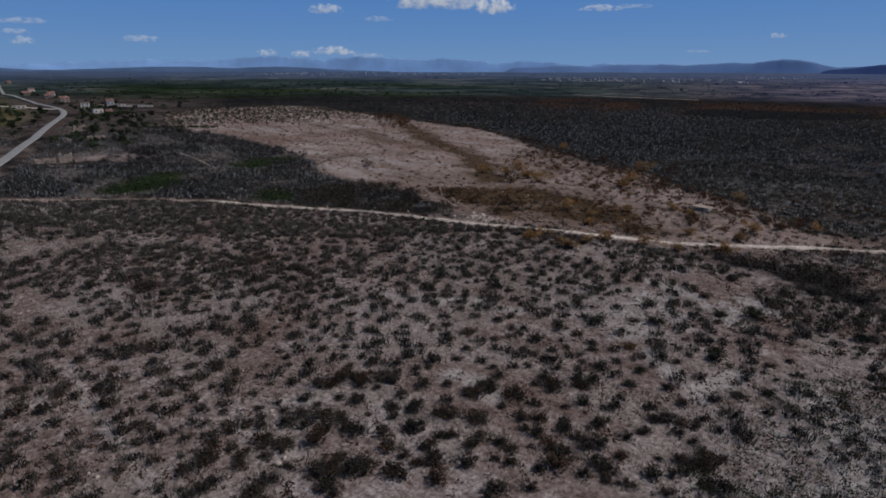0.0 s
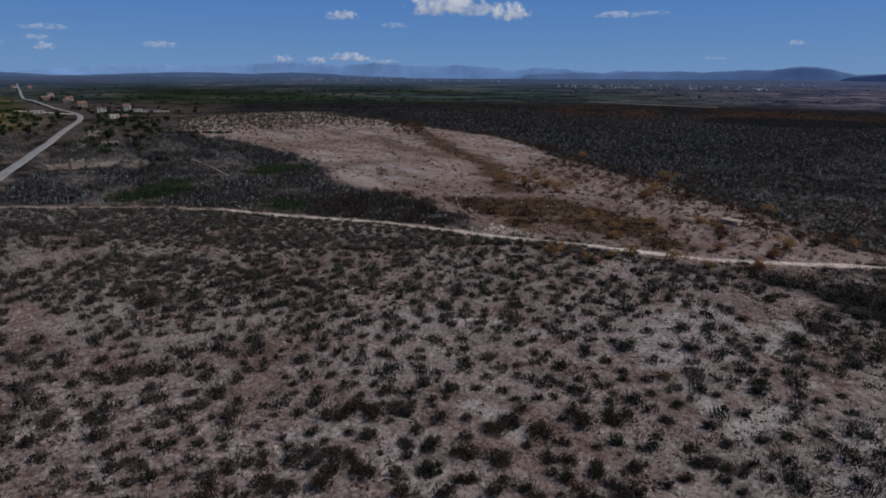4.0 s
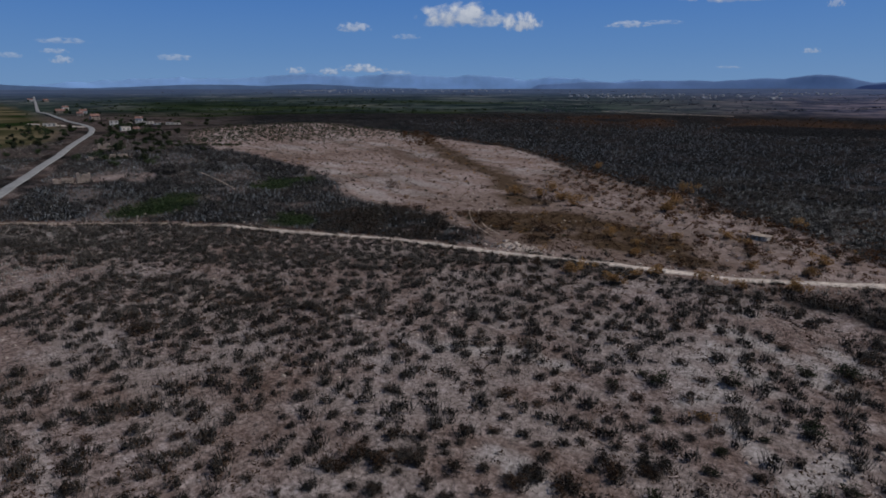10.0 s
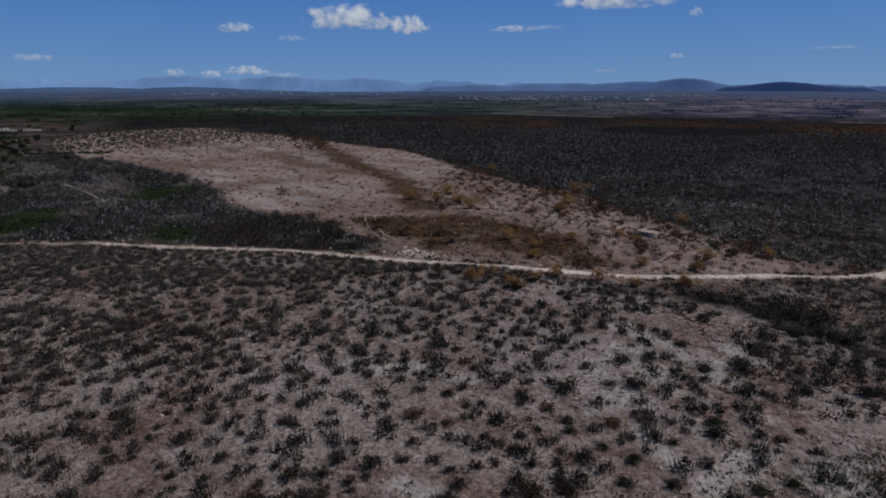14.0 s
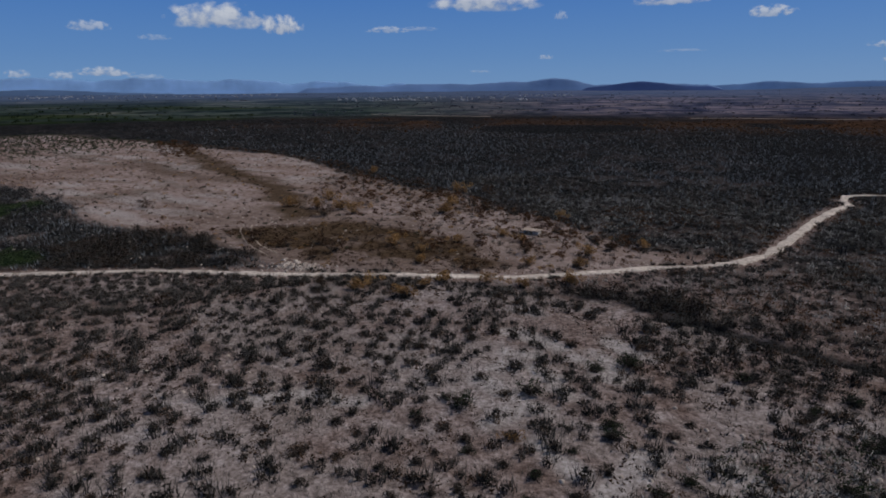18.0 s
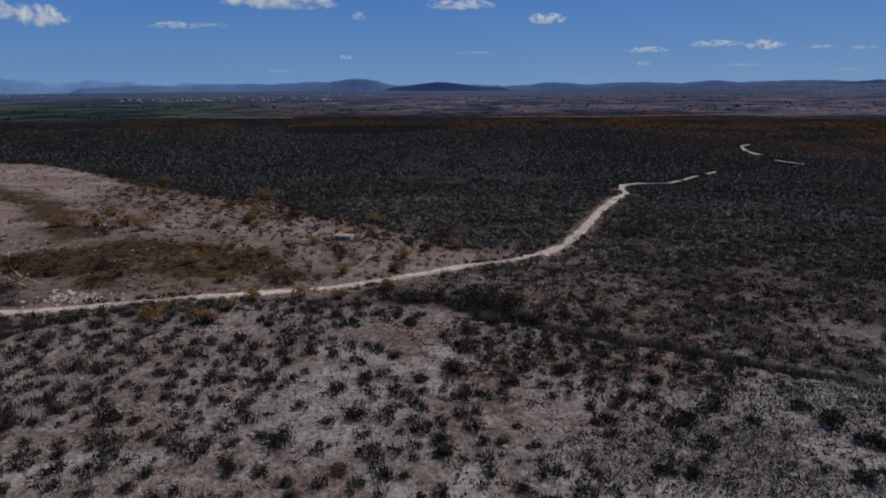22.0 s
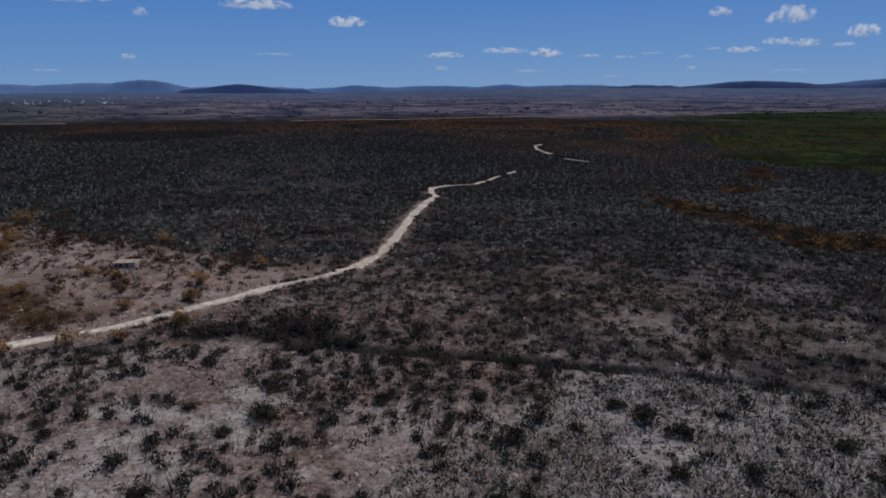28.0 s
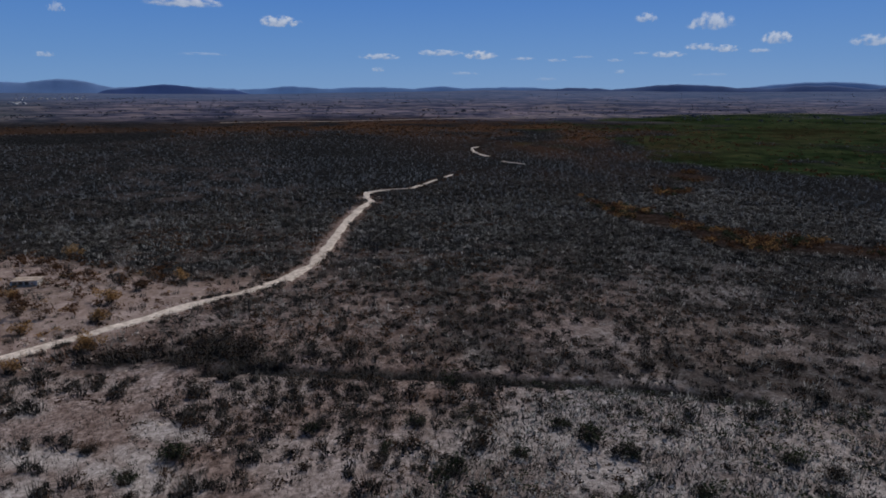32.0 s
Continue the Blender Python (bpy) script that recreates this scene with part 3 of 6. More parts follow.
    me.polygons.foreach_set("use_smooth", np.ones(len(faces), bool))
    return tagged(new("ground", me), "burnt stony heath, pale ash soil and charred scrub reaching the horizon", "ground", kind="structure")


build_ground()


def strip(name, line, width, material, label, category, lift=0.05, ragged=0.5, step=0.45, rounds=3):
    """A road along a line, of uneven width, with a low crown and two worn wheel ruts."""
    pts = []
    for (x0, y0), (x1, y1) in zip(line, line[1:]):
        n = max(1, int(math.hypot(x1 - x0, y1 - y0) / (step * (1 + math.hypot(x0, y0) / 150))))
        pts += [(x0 + (x1 - x0) * k / n, y0 + (y1 - y0) * k / n) for k in range(n)]
    p = np.array(pts + [line[-1]], float)
    for _ in range(rounds):
        p[1:-1] = (p[:-2] + 2 * p[1:-1] + p[2:]) / 4
    d = np.gradient(p, axis=0)
    d /= np.linalg.norm(d, axis=1)[:, None]
    side = np.stack([d[:, 1], -d[:, 0]], 1)
    cols = [-1.0, -0.8, -0.55, -0.38, 0, 0.38, 0.55, 0.8, 1.0]
    dip = [-0.16, 0.0, -0.02, -0.03, 0.02, -0.03, -0.02, 0.0, -0.16]
    s = np.arange(len(p)) * 0.7
    wl = width / 2 * (1 + ragged * (fbm(s / 2.2, s * 0 + 3, 91, 4) - 0.5) * 2.2)
    wr = width / 2 * (1 + ragged * (fbm(s / 2.2, s * 0 + 8, 95, 4) - 0.5) * 2.2)
    rows = []
    for c, dz in zip(cols, dip):
        w = wl if c < 0 else wr
        q = p + side * (c * w)[:, None]
        r = np.hypot(q[:, 0], q[:, 1])
        rows.append(np.stack([q[:, 0], q[:, 1], height(q[:, 0], q[:, 1]) + dz + lift + 0.0011 * r], 1))
    v = np.stack(rows, 1)
    n, m = v.shape[:2]
    i, j = np.meshgrid(np.arange(n - 1), np.arange(m - 1), indexing="ij")
    f = np.stack([i * m + j, i * m + j + 1, (i + 1) * m + j + 1, (i + 1) * m + j], -1).reshape(-1, 4)
    return tagged(new(name, np_mesh(name, v.reshape(-1, 3), f, material)), label, category, kind="structure")


strip("road_1", TRACK_WEST[5:], 1.3, M_GRAVEL, "pale gravel farm track with worn wheel ruts", "track", ragged=0.75)
strip("road_2", TRACK_WEST[:6], 1.0, M_STONE, "overgrown end of the gravel track", "track", lift=0.0, ragged=1.0)
strip("road_3", TRACK_NORTH[:9], 1.6, M_GRAVEL, "pale gravel track climbing through charred scrub", "track", ragged=0.7)
strip("road_4", TRACK_NORTH[8:11] + [(40.5, 164.7)], 0.85, M_GRAVEL, "narrow pale track lost among burnt shrubs", "track", ragged=1.2)
strip("road_15", [(41.6, 166.0), (44.6, 169.8), (47.4, 173.2)], 0.7, M_GRAVEL, "broken stretch of narrow track between burnt shrubs", "track", ragged=1.3)
strip("road_16", [(50.6, 177.2), (52.6, 179.6), (54.8, 182.3)], 0.6, M_GRAVEL, "broken stretch of narrow track between burnt shrubs", "track", ragged=1.3)
strip("road_5", [(83.2, 214), (83.8, 210), (86.4, 201.3)], 0.8, M_GRAVEL, "short stretch of pale track among burnt shrubs", "track", ragged=1.3)
strip("road_6", [(84.5, 230), (84.2, 236), (86, 250), (90.2, 265), (95, 270)], 1.1, M_GRAVEL, "short stretch of pale track among burnt shrubs", "track", ragged=1.3)
strip("road_11", RUTS[0], 0.24, M_STONE, "pale wheel rut leaving the track across the hill foot", "wheel rut", lift=-0.04, ragged=0.9)
strip("road_12", RUTS[1], 0.24, M_STONE, "pale wheel rut leaving the track across the hill foot", "wheel rut", lift=-0.04, ragged=0.9)
strip("road_13", [(-165, 71.1), (-152.6, 68.7), (-141.7, 66.5), (-132.3, 64.1)], 0.4, M_STONE, "thin trodden footpath through burnt scrub", "path", ragged=0.9)
strip("road_14", [(244, 579), (361, 581), (502, 581), (748, 604)], 1.7, M_STONE, "far pale road along the edge of the green plain", "road", lift=0.6, ragged=0.5, step=6)
strip("road_7", ROAD_WEST, 2.8, M_ASPHALT, "grey asphalt country road past the village", "road", lift=0.2, ragged=0.03, rounds=14)
strip("road_10", [(-386, 110), (-405, 106), (-425, 101), (-445, 96)], 3.4, M_GRAVEL, "pale dirt yard beside the road", "road", lift=0.1, ragged=0.3)
strip("road_8", [(-20, 512), (60, 524), (161, 540), (335, 556)], 1.7, M_STONE, "far pale road across the rusty scrub", "road", lift=0.6, ragged=0.2, step=6)
strip("road_9", [(-300, 520), (-230, 476), (-170, 486)], 1.8, M_STONE, "far dirt road across the burnt plain", "road", lift=0.5, ragged=0.3, step=6)


# ---- distant ridges ----
def ridge(name, radius, az0, az1, peaks, floor_el, colour, label, rough_el=0.05, seed=1):
    """A far range of hills: its skyline is a sum of humps (bearing, elevation, half-width in degrees)."""
    az = np.arange(az0, az1, 0.12)
    el = np.full(az.shape, floor_el)
    for a, e, w in peaks:
        el = np.maximum(el, floor_el + (e - floor_el) * np.exp(-((az - a) / w) ** 2))
    edge = smooth(az0, az0 + 3, az) * (1 - smooth(az1 - 3, az1, az))
    el = el + rough_el * (fbm(az * 1.1, az * 0 + seed, seed, 4) - 0.5) * 2
    el = -0.6 + (el + 0.6) * edge
    top = EYE + radius * np.tan(np.radians(el))
    calm = np.convolve(np.pad(top, 40, mode="edge"), np.ones(81) / 81, mode="valid")
    rows = []
    for k, (out, up) in enumerate(((-420, 0.0), (-300, 0.3), (-200, 0.55), (-110, 0.78), (-40, 0.94), (0, 1.0), (70, 0.9), (160, 0.0))):
        wob = (fbm(az * 1.7, az * 0 + k * 0.6, seed + 5, 3) - 0.5)
        rr = radius + out * 0.6 + wob * 5 * (0 < up < 1)
        base = -60.0
        rows.append(np.stack([rr * np.sin(np.radians(az)), rr * np.cos(np.radians(az)), base + (calm + (top - calm) * up ** 4 - base) * up], 1))
    v = np.stack(rows, 1)
    n, m = v.shape[:2]
    i, j = np.meshgrid(np.arange(n - 1), np.arange(m - 1), indexing="ij")
    f = np.stack([i * m + j, (i + 1) * m + j, (i + 1) * m + j + 1, i * m + j + 1], -1).reshape(-1, 4)[:, ::-1]
    mt, nn, ll, b = material(name, 1.0)
    g = grain(nn, ll, 0.006, 6)
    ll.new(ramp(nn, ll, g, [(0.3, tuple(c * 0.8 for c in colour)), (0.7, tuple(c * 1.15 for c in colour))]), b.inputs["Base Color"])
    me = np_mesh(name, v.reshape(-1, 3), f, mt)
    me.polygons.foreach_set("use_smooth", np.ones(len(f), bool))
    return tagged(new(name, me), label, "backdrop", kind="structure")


# blue of each range is air haze put into its base colour
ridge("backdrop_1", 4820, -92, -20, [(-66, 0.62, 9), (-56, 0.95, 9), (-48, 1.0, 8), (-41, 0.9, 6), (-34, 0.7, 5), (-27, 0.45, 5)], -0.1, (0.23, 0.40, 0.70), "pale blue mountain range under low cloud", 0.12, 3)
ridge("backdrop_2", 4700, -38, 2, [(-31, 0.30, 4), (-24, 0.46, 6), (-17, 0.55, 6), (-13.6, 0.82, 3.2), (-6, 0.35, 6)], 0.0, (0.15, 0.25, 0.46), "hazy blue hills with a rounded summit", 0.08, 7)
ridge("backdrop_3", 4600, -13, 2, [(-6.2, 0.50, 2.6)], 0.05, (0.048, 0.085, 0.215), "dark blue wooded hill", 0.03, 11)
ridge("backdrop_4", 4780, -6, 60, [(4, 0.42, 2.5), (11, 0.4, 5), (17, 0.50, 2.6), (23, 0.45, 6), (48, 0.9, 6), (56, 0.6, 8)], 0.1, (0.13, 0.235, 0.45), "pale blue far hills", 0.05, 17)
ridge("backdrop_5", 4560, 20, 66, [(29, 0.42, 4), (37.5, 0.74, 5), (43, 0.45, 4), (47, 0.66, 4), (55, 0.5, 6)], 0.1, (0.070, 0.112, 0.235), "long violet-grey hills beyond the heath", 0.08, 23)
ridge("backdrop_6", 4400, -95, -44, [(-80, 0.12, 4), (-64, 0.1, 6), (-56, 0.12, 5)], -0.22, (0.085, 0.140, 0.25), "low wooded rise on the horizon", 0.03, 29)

# large shrubs of the near slope: x, y, half-width
CHAR_a = [(-58.1, 19.6, 1.89), (-52.7, 24.9, 1.98), (-64.2, 11.4, 1.97), (-56.7, 4.5, 1.45), (-48.4, 7.0, 1.3), (-45.6, 3.9, 1.1), (-40.8, 8.0, 1.15), (-39.6, 15.0, 0.8), (-36.6, 18.7, 1.49), (-33.6, 15.7, 0.78), (-34.2, 11.4, 0.84), (-36.5, 2.7, 1.56), (-30.9, 6.8, 0.96), (-30.2, 10.5, 0.82), (-35.6, 4.8, 0.74), (-33.4, 4.5, 0.71), (-38.9, -0.6, 1.29), (-26.8, 12.7, 0.97), (-27.7, 10.9, 0.75), (-32.6, 18.7, 0.96), (-31.6, 16.7, 0.85), (-29.0, 20.0, 0.76), (-28.4, 18.2, 0.74), (-34.7, 30.2, 0.92), (-26.0, 21.0, 1.15), (-21.9, 17.8, 1.0), (-25.0, 14.4, 0.82), (-26.3, 18.7, 0.6), (-24.1, 17.3, 0.68), (-31.4, 41.7, 1.87)]
CHAR_b = [(-36.5, 40.9, 1.18), (-29.9, 31.6, 0.99), (-25.5, 34.4, 1.08), (-27.9, 56.6, 1.66), (-18.1, 44.7, 1.07), (-18.0, 32.3, 0.89), (-15.9, 29.5, 0.92), (-14.4, 30.6, 0.96), (-12.8, 34.1, 0.88), (-4.2, 41.4, 1.11), (-23.5, 27.3, 0.87), (-21.2, 26.3, 0.92), (-18.6, 27.3, 0.91), (-17.9, 28.4, 0.75), (-19.7, 26.0, 0.82), (-20.0, 30.7, 0.79), (-20.5, 21.3, 0.84), (-15.6, 26.1, 0.86), (-18.9, 19.4, 0.98), (-14.0, 23.4, 0.96), (-12.1, 24.6, 0.74), (-7.8, 32.4, 1.04), (-6.0, 30.8, 0.88), (-15.5, 21.5, 0.79), (-6.5, 35.7, 0.88), (-9.8, 28.6, 0.78), (-23.6, 22.5, 0.73), (-32.0, 37.2, 1.08), (-35.0, 47.4, 1.06), (-21.7, 52.1, 1.38)]
CHAR_c = [(-18.1, 53.9, 1.13), (-19.4, 40.7, 0.92), (-26.1, 39.4, 0.95), (-25.1, 35.9, 1.02), (-19.9, 36.7, 1.17), (-16.0, 35.9, 1.01), (-3.0, 41.5, 0.87), (-0.8, 41.3, 0.79), (-2.0, 43.7, 0.74), (-9.4, 48.2, 0.81), (6.9, 65.7, 1.36), (11.7, 59.2, 1.75), (-0.7, 57.5, 1.42), (2.7, 53.3, 1.32), (5.9, 48.1, 0.89), (-2.9, 54.1, 1.11), (3.2, 65.5, 1.19), (4.9, 54.0, 1.12), (30.8, 54.7, 1.61), (32.9, 48.6, 1.53), (42.9, 51.2, 1.75), (40.4, 45.4, 1.61), (20.9, 43.6, 1.25), (32.6, 37.5, 1.34)]
BROWNED_a = [(-59.2, 15.3, 2.66), (-52.0, 18.4, 1.1), (-38.0, 9.6, 1.22), (-33.9, 21.3, 0.74), (-40.8, 20.1, 0.75), (-25.7, 30.1, 1.39), (-36.9, 25.5, 0.95), (-41.9, 5.2, 0.92), (-23.1, 30.7, 0.91), (-18.1, 36.8, 1.1), (-15.4, 42.9, 1.03), (-12.8, 54.3, 1.32), (-29.6, 41.9, 1.03), (14.0, 50.3, 1.23), (5.2, 47.2, 0.89)]
LEAFY_a = [(-13.7, 43.8, 1.71), (-9.8, 50.3, 1.24), (-15.4, 34.7, 0.9), (-6.9, 39.8, 1.27), (-10.6, 33.7, 0.99), (-9.0, 37.2, 0.77), (-20.7, 37.6, 0.98), (-18.2, 40.1, 1.76), (-11.4, 26.0, 1.13), (-10.2, 31.0, 0.9), (-4.5, 32.9, 1.04), (-3.4, 34.7, 1.07), (-7.2, 41.3, 1.27), (-7.1, 52.2, 1.93), (1.7, 52.7, 1.56), (13.7, 56.6, 2.0), (9.1, 51.5, 1.22), (6.8, 39.2, 1.24), (8.8, 39.1, 1.26), (20.1, 45.9, 2.16), (21.9, 43.4, 1.64), (9.2, 45.0, 1.31), (-1.8, 36.6, 1.08), (6.3, 49.0, 0.93), (10.2, 45.4, 1.57), (18.9, 39.2, 1.33), (14.7, 45.5, 1.21), (31.4, 39.8, 1.58), (23.5, 38.4, 1.39), (19.0, 48.1, 1.32)]
SCORCHED_a = [(-13.2, 37.4, 1.21)]
ORANGE_a = [(-17.4, 87.4, 1.7), (-17.6, 81.0, 1.5), (-23.9, 79.4, 1.35), (-17.0, 74.1, 1.5), (-14.7, 92.4, 1.3), (-4.6, 80.7, 1.09), (-15.2, 91.8, 1.24), (-10.4, 94.3, 1.44), (7.5, 85.9, 0.85), (-22.0, 72.8, 1.35), (-16.4, 73.4, 1.34), (-23.2, 83.3, 1.15), (-31.4, 74.5, 1.29), (-40.2, 80.0, 1.35), (-46.0, 82.3, 1.84), (-52.4, 75.8, 2.04), (-28.6, 91.9, 1.28), (-50.3, 115.9, 2.8), (-42.0, 113.6, 2.15), (-67.8, 136.9, 2.72), (-89.5, 152.6, 3.94), (-64.6, 101.5, 3.2), (-68.7, 97.4, 3.17), (-77.6, 112.4, 2.43), (-80.7, 102.2, 2.31), (-53.3, 71.4, 1.19), (-44.7, 64.3, 1.18), (-32.9, 68.4, 1.35), (-26.2, 69.4, 1.45), (-12.2, 69.7, 0.76), (-26.9, 111.7, 1.53)]
ORANGE_b = [(-40.1, 61.0, 1.65), (-68.2, 77.1, 2.02), (-46.9, 130.5, 2.67), (-69.2, 103.6, 3.02), (-74.5, 103.1, 3.69), (-25.8, 84.8, 1.78), (-55.2, 132.5, 2.76), (-49.4, 108.8, 2.33), (-108.3, 91.0, 2.03), (-57.1, 47.9, 1.51), (-33.5, 60.9, 1.8), (-31.4, 67.9, 1.53), (-29.1, 73.7, 1.61), (-39.5, 67.1, 1.35), (-38.1, 74.7, 1.44), (-57.1, 78.6, 1.92), (-60.8, 75.0, 1.91), (-32.5, 94.5, 1.68), (-37.4, 87.1, 1.41)]


# ---- shrubs: twigs, litter, leaves ----
def spikes(g, n, spread, tall, thick, lean=0.5, forks=0):
    """Thin tapered twigs that rise and lean outwards from a tuft; forks: side twigs on each."""
    verts, faces = [], []

    def spike(root, tip, w):
        d = tip - root
        d = d / (np.linalg.norm(d) + 1e-9)
        u = np.cross(d, (0.3, 0.9, 0.2))
        u /= np.linalg.norm(u)
        v = np.cross(d, u)
        k = len(verts)
        for a in (0, 2.1, 4.2):
            verts.append(root + w * (math.cos(a) * u + math.sin(a) * v))
        verts.append(tip)
        faces.extend([(k, k + 1, k + 3), (k + 1, k + 2, k + 3), (k + 2, k, k + 3)])

    for _ in range(n):
        a, r = g.uniform(0, 6.283), spread * math.sqrt(g.uniform(0.01, 1))
        root = np.array((r * math.cos(a), r * math.sin(a), -0.03))
        out = np.array((math.cos(a), math.sin(a), 0)) * lean * (0.3 + r / (spread + 1e-6)) + g.normal(0, 0.22, 3)
        out[2] = 1.0
        length = tall * g.uniform(0.45, 1.0)
        tip = root + out / np.linalg.norm(out) * length
        spike(root, tip, thick * g.uniform(0.7, 1.3))
        for _ in range(forks):
            k = g.uniform(0.3, 0.8)
            base = root + (tip - root) * k
            way = out + g.normal(0, 0.7, 3)
            spike(base, base + way / np.linalg.norm(way) * length * g.uniform(0.25, 0.5), thick * 0.6)
    return np.array(verts), np.array(faces)


def leaves(g, n, wide, tall, size, lobes=6, low=0.0):
    """Small leaf sprays that fill a lumpy crown with gaps."""
    cx = np.stack([g.normal(0, wide * 0.42, lobes), g.normal(0, wide * 0.42, lobes), low + tall * g.uniform(0.25, 0.72, lobes)], 1)
    rad = g.uniform(0.32, 0.55, lobes)
    pick = g.integers(0, lobes, n)
    d = g.normal(0, 1, (n, 3))
    d /= np.linalg.norm(d, axis=1)[:, None]
    c = cx[pick] + d * (rad[pick] * g.uniform(0.55, 1.0, n))[:, None] * (wide, wide, tall * 0.75)
    c[:, 2] = np.maximum(c[:, 2], 0.02)
    u = g.normal(0, 1, (n, 3))
    u /= np.linalg.norm(u, axis=1)[:, None]
    w = np.cross(u, d + g.normal(0, 0.5, (n, 3)))
    w /= np.linalg.norm(w, axis=1)[:, None] + 1e-9
    s = size * g.uniform(0.6, 1.4, n)[:, None]
    v = np.stack([c - u * s * 0.5 - w * s * 0.35, c + u * s * 0.75, c - u * s * 0.4 + w * s * 0.45], 1).reshape(-1, 3)
    return v, np.arange(3 * n).reshape(n, 3)


def mound(g, radius, tall, seg=11):
    """A low ragged heap of char and litter."""
    verts = [(0, 0, tall)]
    ph = g.uniform(0, 6.28, 3)
    for ring, h in ((0.45, 0.8), (0.8, 0.35), (1.0, -0.08)):
        for k in range(seg):
            a = 6.2832 * k / seg
            r = radius * ring * (1 + 0.22 * math.sin(2 * a + ph[0]) + 0.16 * math.sin(3 * a + ph[1]) + g.normal(0, 0.1))
            verts.append((r * math.cos(a), r * math.sin(a), tall * h * g.uniform(0.7, 1.2)))
    faces = [(0, 1 + k, 1 + (k + 1) % seg) for k in range(seg)]
    for ring in range(2):
        b, c = 1 + ring * seg, 1 + (ring + 1) * seg
        for k in range(seg):
            m = (k + 1) % seg
            faces += [(b + k, c + k, c + m), (b + k, c + m, b + m)]
    return np.array(verts, float), np.array(faces)


def scraps(g, n, wide):
    """Scraps of char, dead leaf and moss heaped low and strewn thinly outwards."""
    a, b = leaves(g, n, wide * 0.60, 0.40, 0.075, 8), leaves(g, int(n * 1.3), wide * 0.46, 0.72, 0.085, 5)
    return np.concatenate([a[0], b[0]]), np.concatenate([a[1], b[1] + len(a[0])])


def poured(name, x, y, size, shapes, material, label, category, seed, flat=1.0, keep=True):
    """One mesh of many plants, each a turned and scaled copy of one of the shapes."""
    g = np.random.default_rng(seed)
    n = len(x)
    if not n:
        return None
    pick, turn = g.integers(0, len(shapes), n), g.uniform(0, 6.2832, n)
    z = height(x, y)
    vs, fs, base = [], [], 0
    for k, (v, f) in enumerate(shapes):
        m = pick == k
        c = int(m.sum())
        if not c:
            continue
        s, t = size[m][:, None], turn[m][:, None]
        vx = (v[None, :, 0] * np.cos(t) - v[None, :, 1] * np.sin(t)) * s + x[m][:, None]
        vy = (v[None, :, 0] * np.sin(t) + v[None, :, 1] * np.cos(t)) * s + y[m][:, None]
        vz = v[None, :, 2] * s * flat + z[m][:, None]
        vs.append(np.stack([vx, vy, vz], -1).reshape(-1, 3))
        fs.append((f[None] + (base + np.arange(c) * len(v))[:, None, None]).reshape(-1, 3))
        base += c * len(v)
    me = np_mesh(name, np.concatenate(vs), np.concatenate(fs), material)
    return tagged(new(name, me), label, category, kind="stuff" if keep else "")


def spread(seed, x0, x1, y0, y1, gap, test, taken=()):
    """Points about a gap apart, jittered, that pass the test and keep off the places taken."""
    g = np.random.default_rng(seed)
    gx, gy = np.meshgrid(np.arange(x0, x1, gap), np.arange(y0, y1, gap * 0.87))
    gx = gx + (np.arange(gx.shape[0]) % 2)[:, None] * gap * 0.5
    x, y = (gx + g.uniform(-0.62, 0.62, gx.shape) * gap).ravel(), (gy + g.uniform(-0.62, 0.62, gy.shape) * gap).ravel()
    ok = test(x, y, g)
    x, y = x[ok], y[ok]
    for px, py, r in taken:
        far = np.hypot(x - px, y - py) > r + gap * 0.3
        x, y = x[far], y[far]
    return x, y


def polar_spread(seed, r0, r1, a0, a1, gap0, grow, test):
    """Points over a far sector, thinning out with distance."""
    g = np.random.default_rng(seed)
    xs, ys, r = [], [], r0
    while r < r1:
        gap = gap0 * (1 + grow * (r - r0))
        a = np.radians(np.arange(a0, a1, math.degrees(gap / r)))
        rr = r + g.uniform(-0.5, 0.5, len(a)) * gap * 1.4
        a = a + g.uniform(-0.5, 0.5, len(a)) * gap / r
        xs.append(rr * np.sin(a))
        ys.append(rr * np.cos(a))
        r += gap * 1.15
    x, y = np.concatenate(xs), np.concatenate(ys)
    ok = test(x, y, g)
    return x[ok], y[ok]


def off_tracks(x, y, gap=1.9):
    return (near_line(x, y, TRACK_WEST) > gap) & (near_line(x, y, TRACK_NORTH) > gap) & (near_line(x, y, ROAD_WEST) > 5.0)


def open_to_view(x, y, g):
    """Full growth over the slopes that the flight looks at, a quarter of it right under and behind its line."""
    az = np.degrees(np.arctan2(x, y + 12))
    return ((az > -90) & (az < 58) & (np.hypot(x, y) > 19)) | (g.uniform(0, 1, len(x)) < 0.25)


g0 = np.random.default_rng(11)
CHAR_TWIGS = [spikes(g0, 44, 0.58, 1.05, 0.015, 0.30, 2) for _ in range(6)]
CHAR_HEAPS = [scraps(g0, 230, 1.0) for _ in range(6)]
LOW_LEAVES = [leaves(g0, 280, 0.80, 0.90, 0.10, 8) for _ in range(5)]
THIN_TWIGS = [spikes(g0, 24, 0.50, 1.2, 0.024, 0.20, 0) for _ in range(8)]
FAR_LITTER = [leaves(g0, 34, 0.58, 0.42, 0.165, 5) for _ in range(6)]
THIN_LITTER = [leaves(g0, 52, 0.48, 0.48, 0.14, 5) for _ in range(8)]
KNOWN = [(*b, "char") for b in CHAR_a + CHAR_b + CHAR_c] + [(*b, "brown") for b in BROWNED_a] + [(*b, "leafy") for b in LEAFY_a] + [(*b, "scorch") for b in SCORCHED_a]
taken = [(x, y, r) for x, y, r, _ in KNOWN]
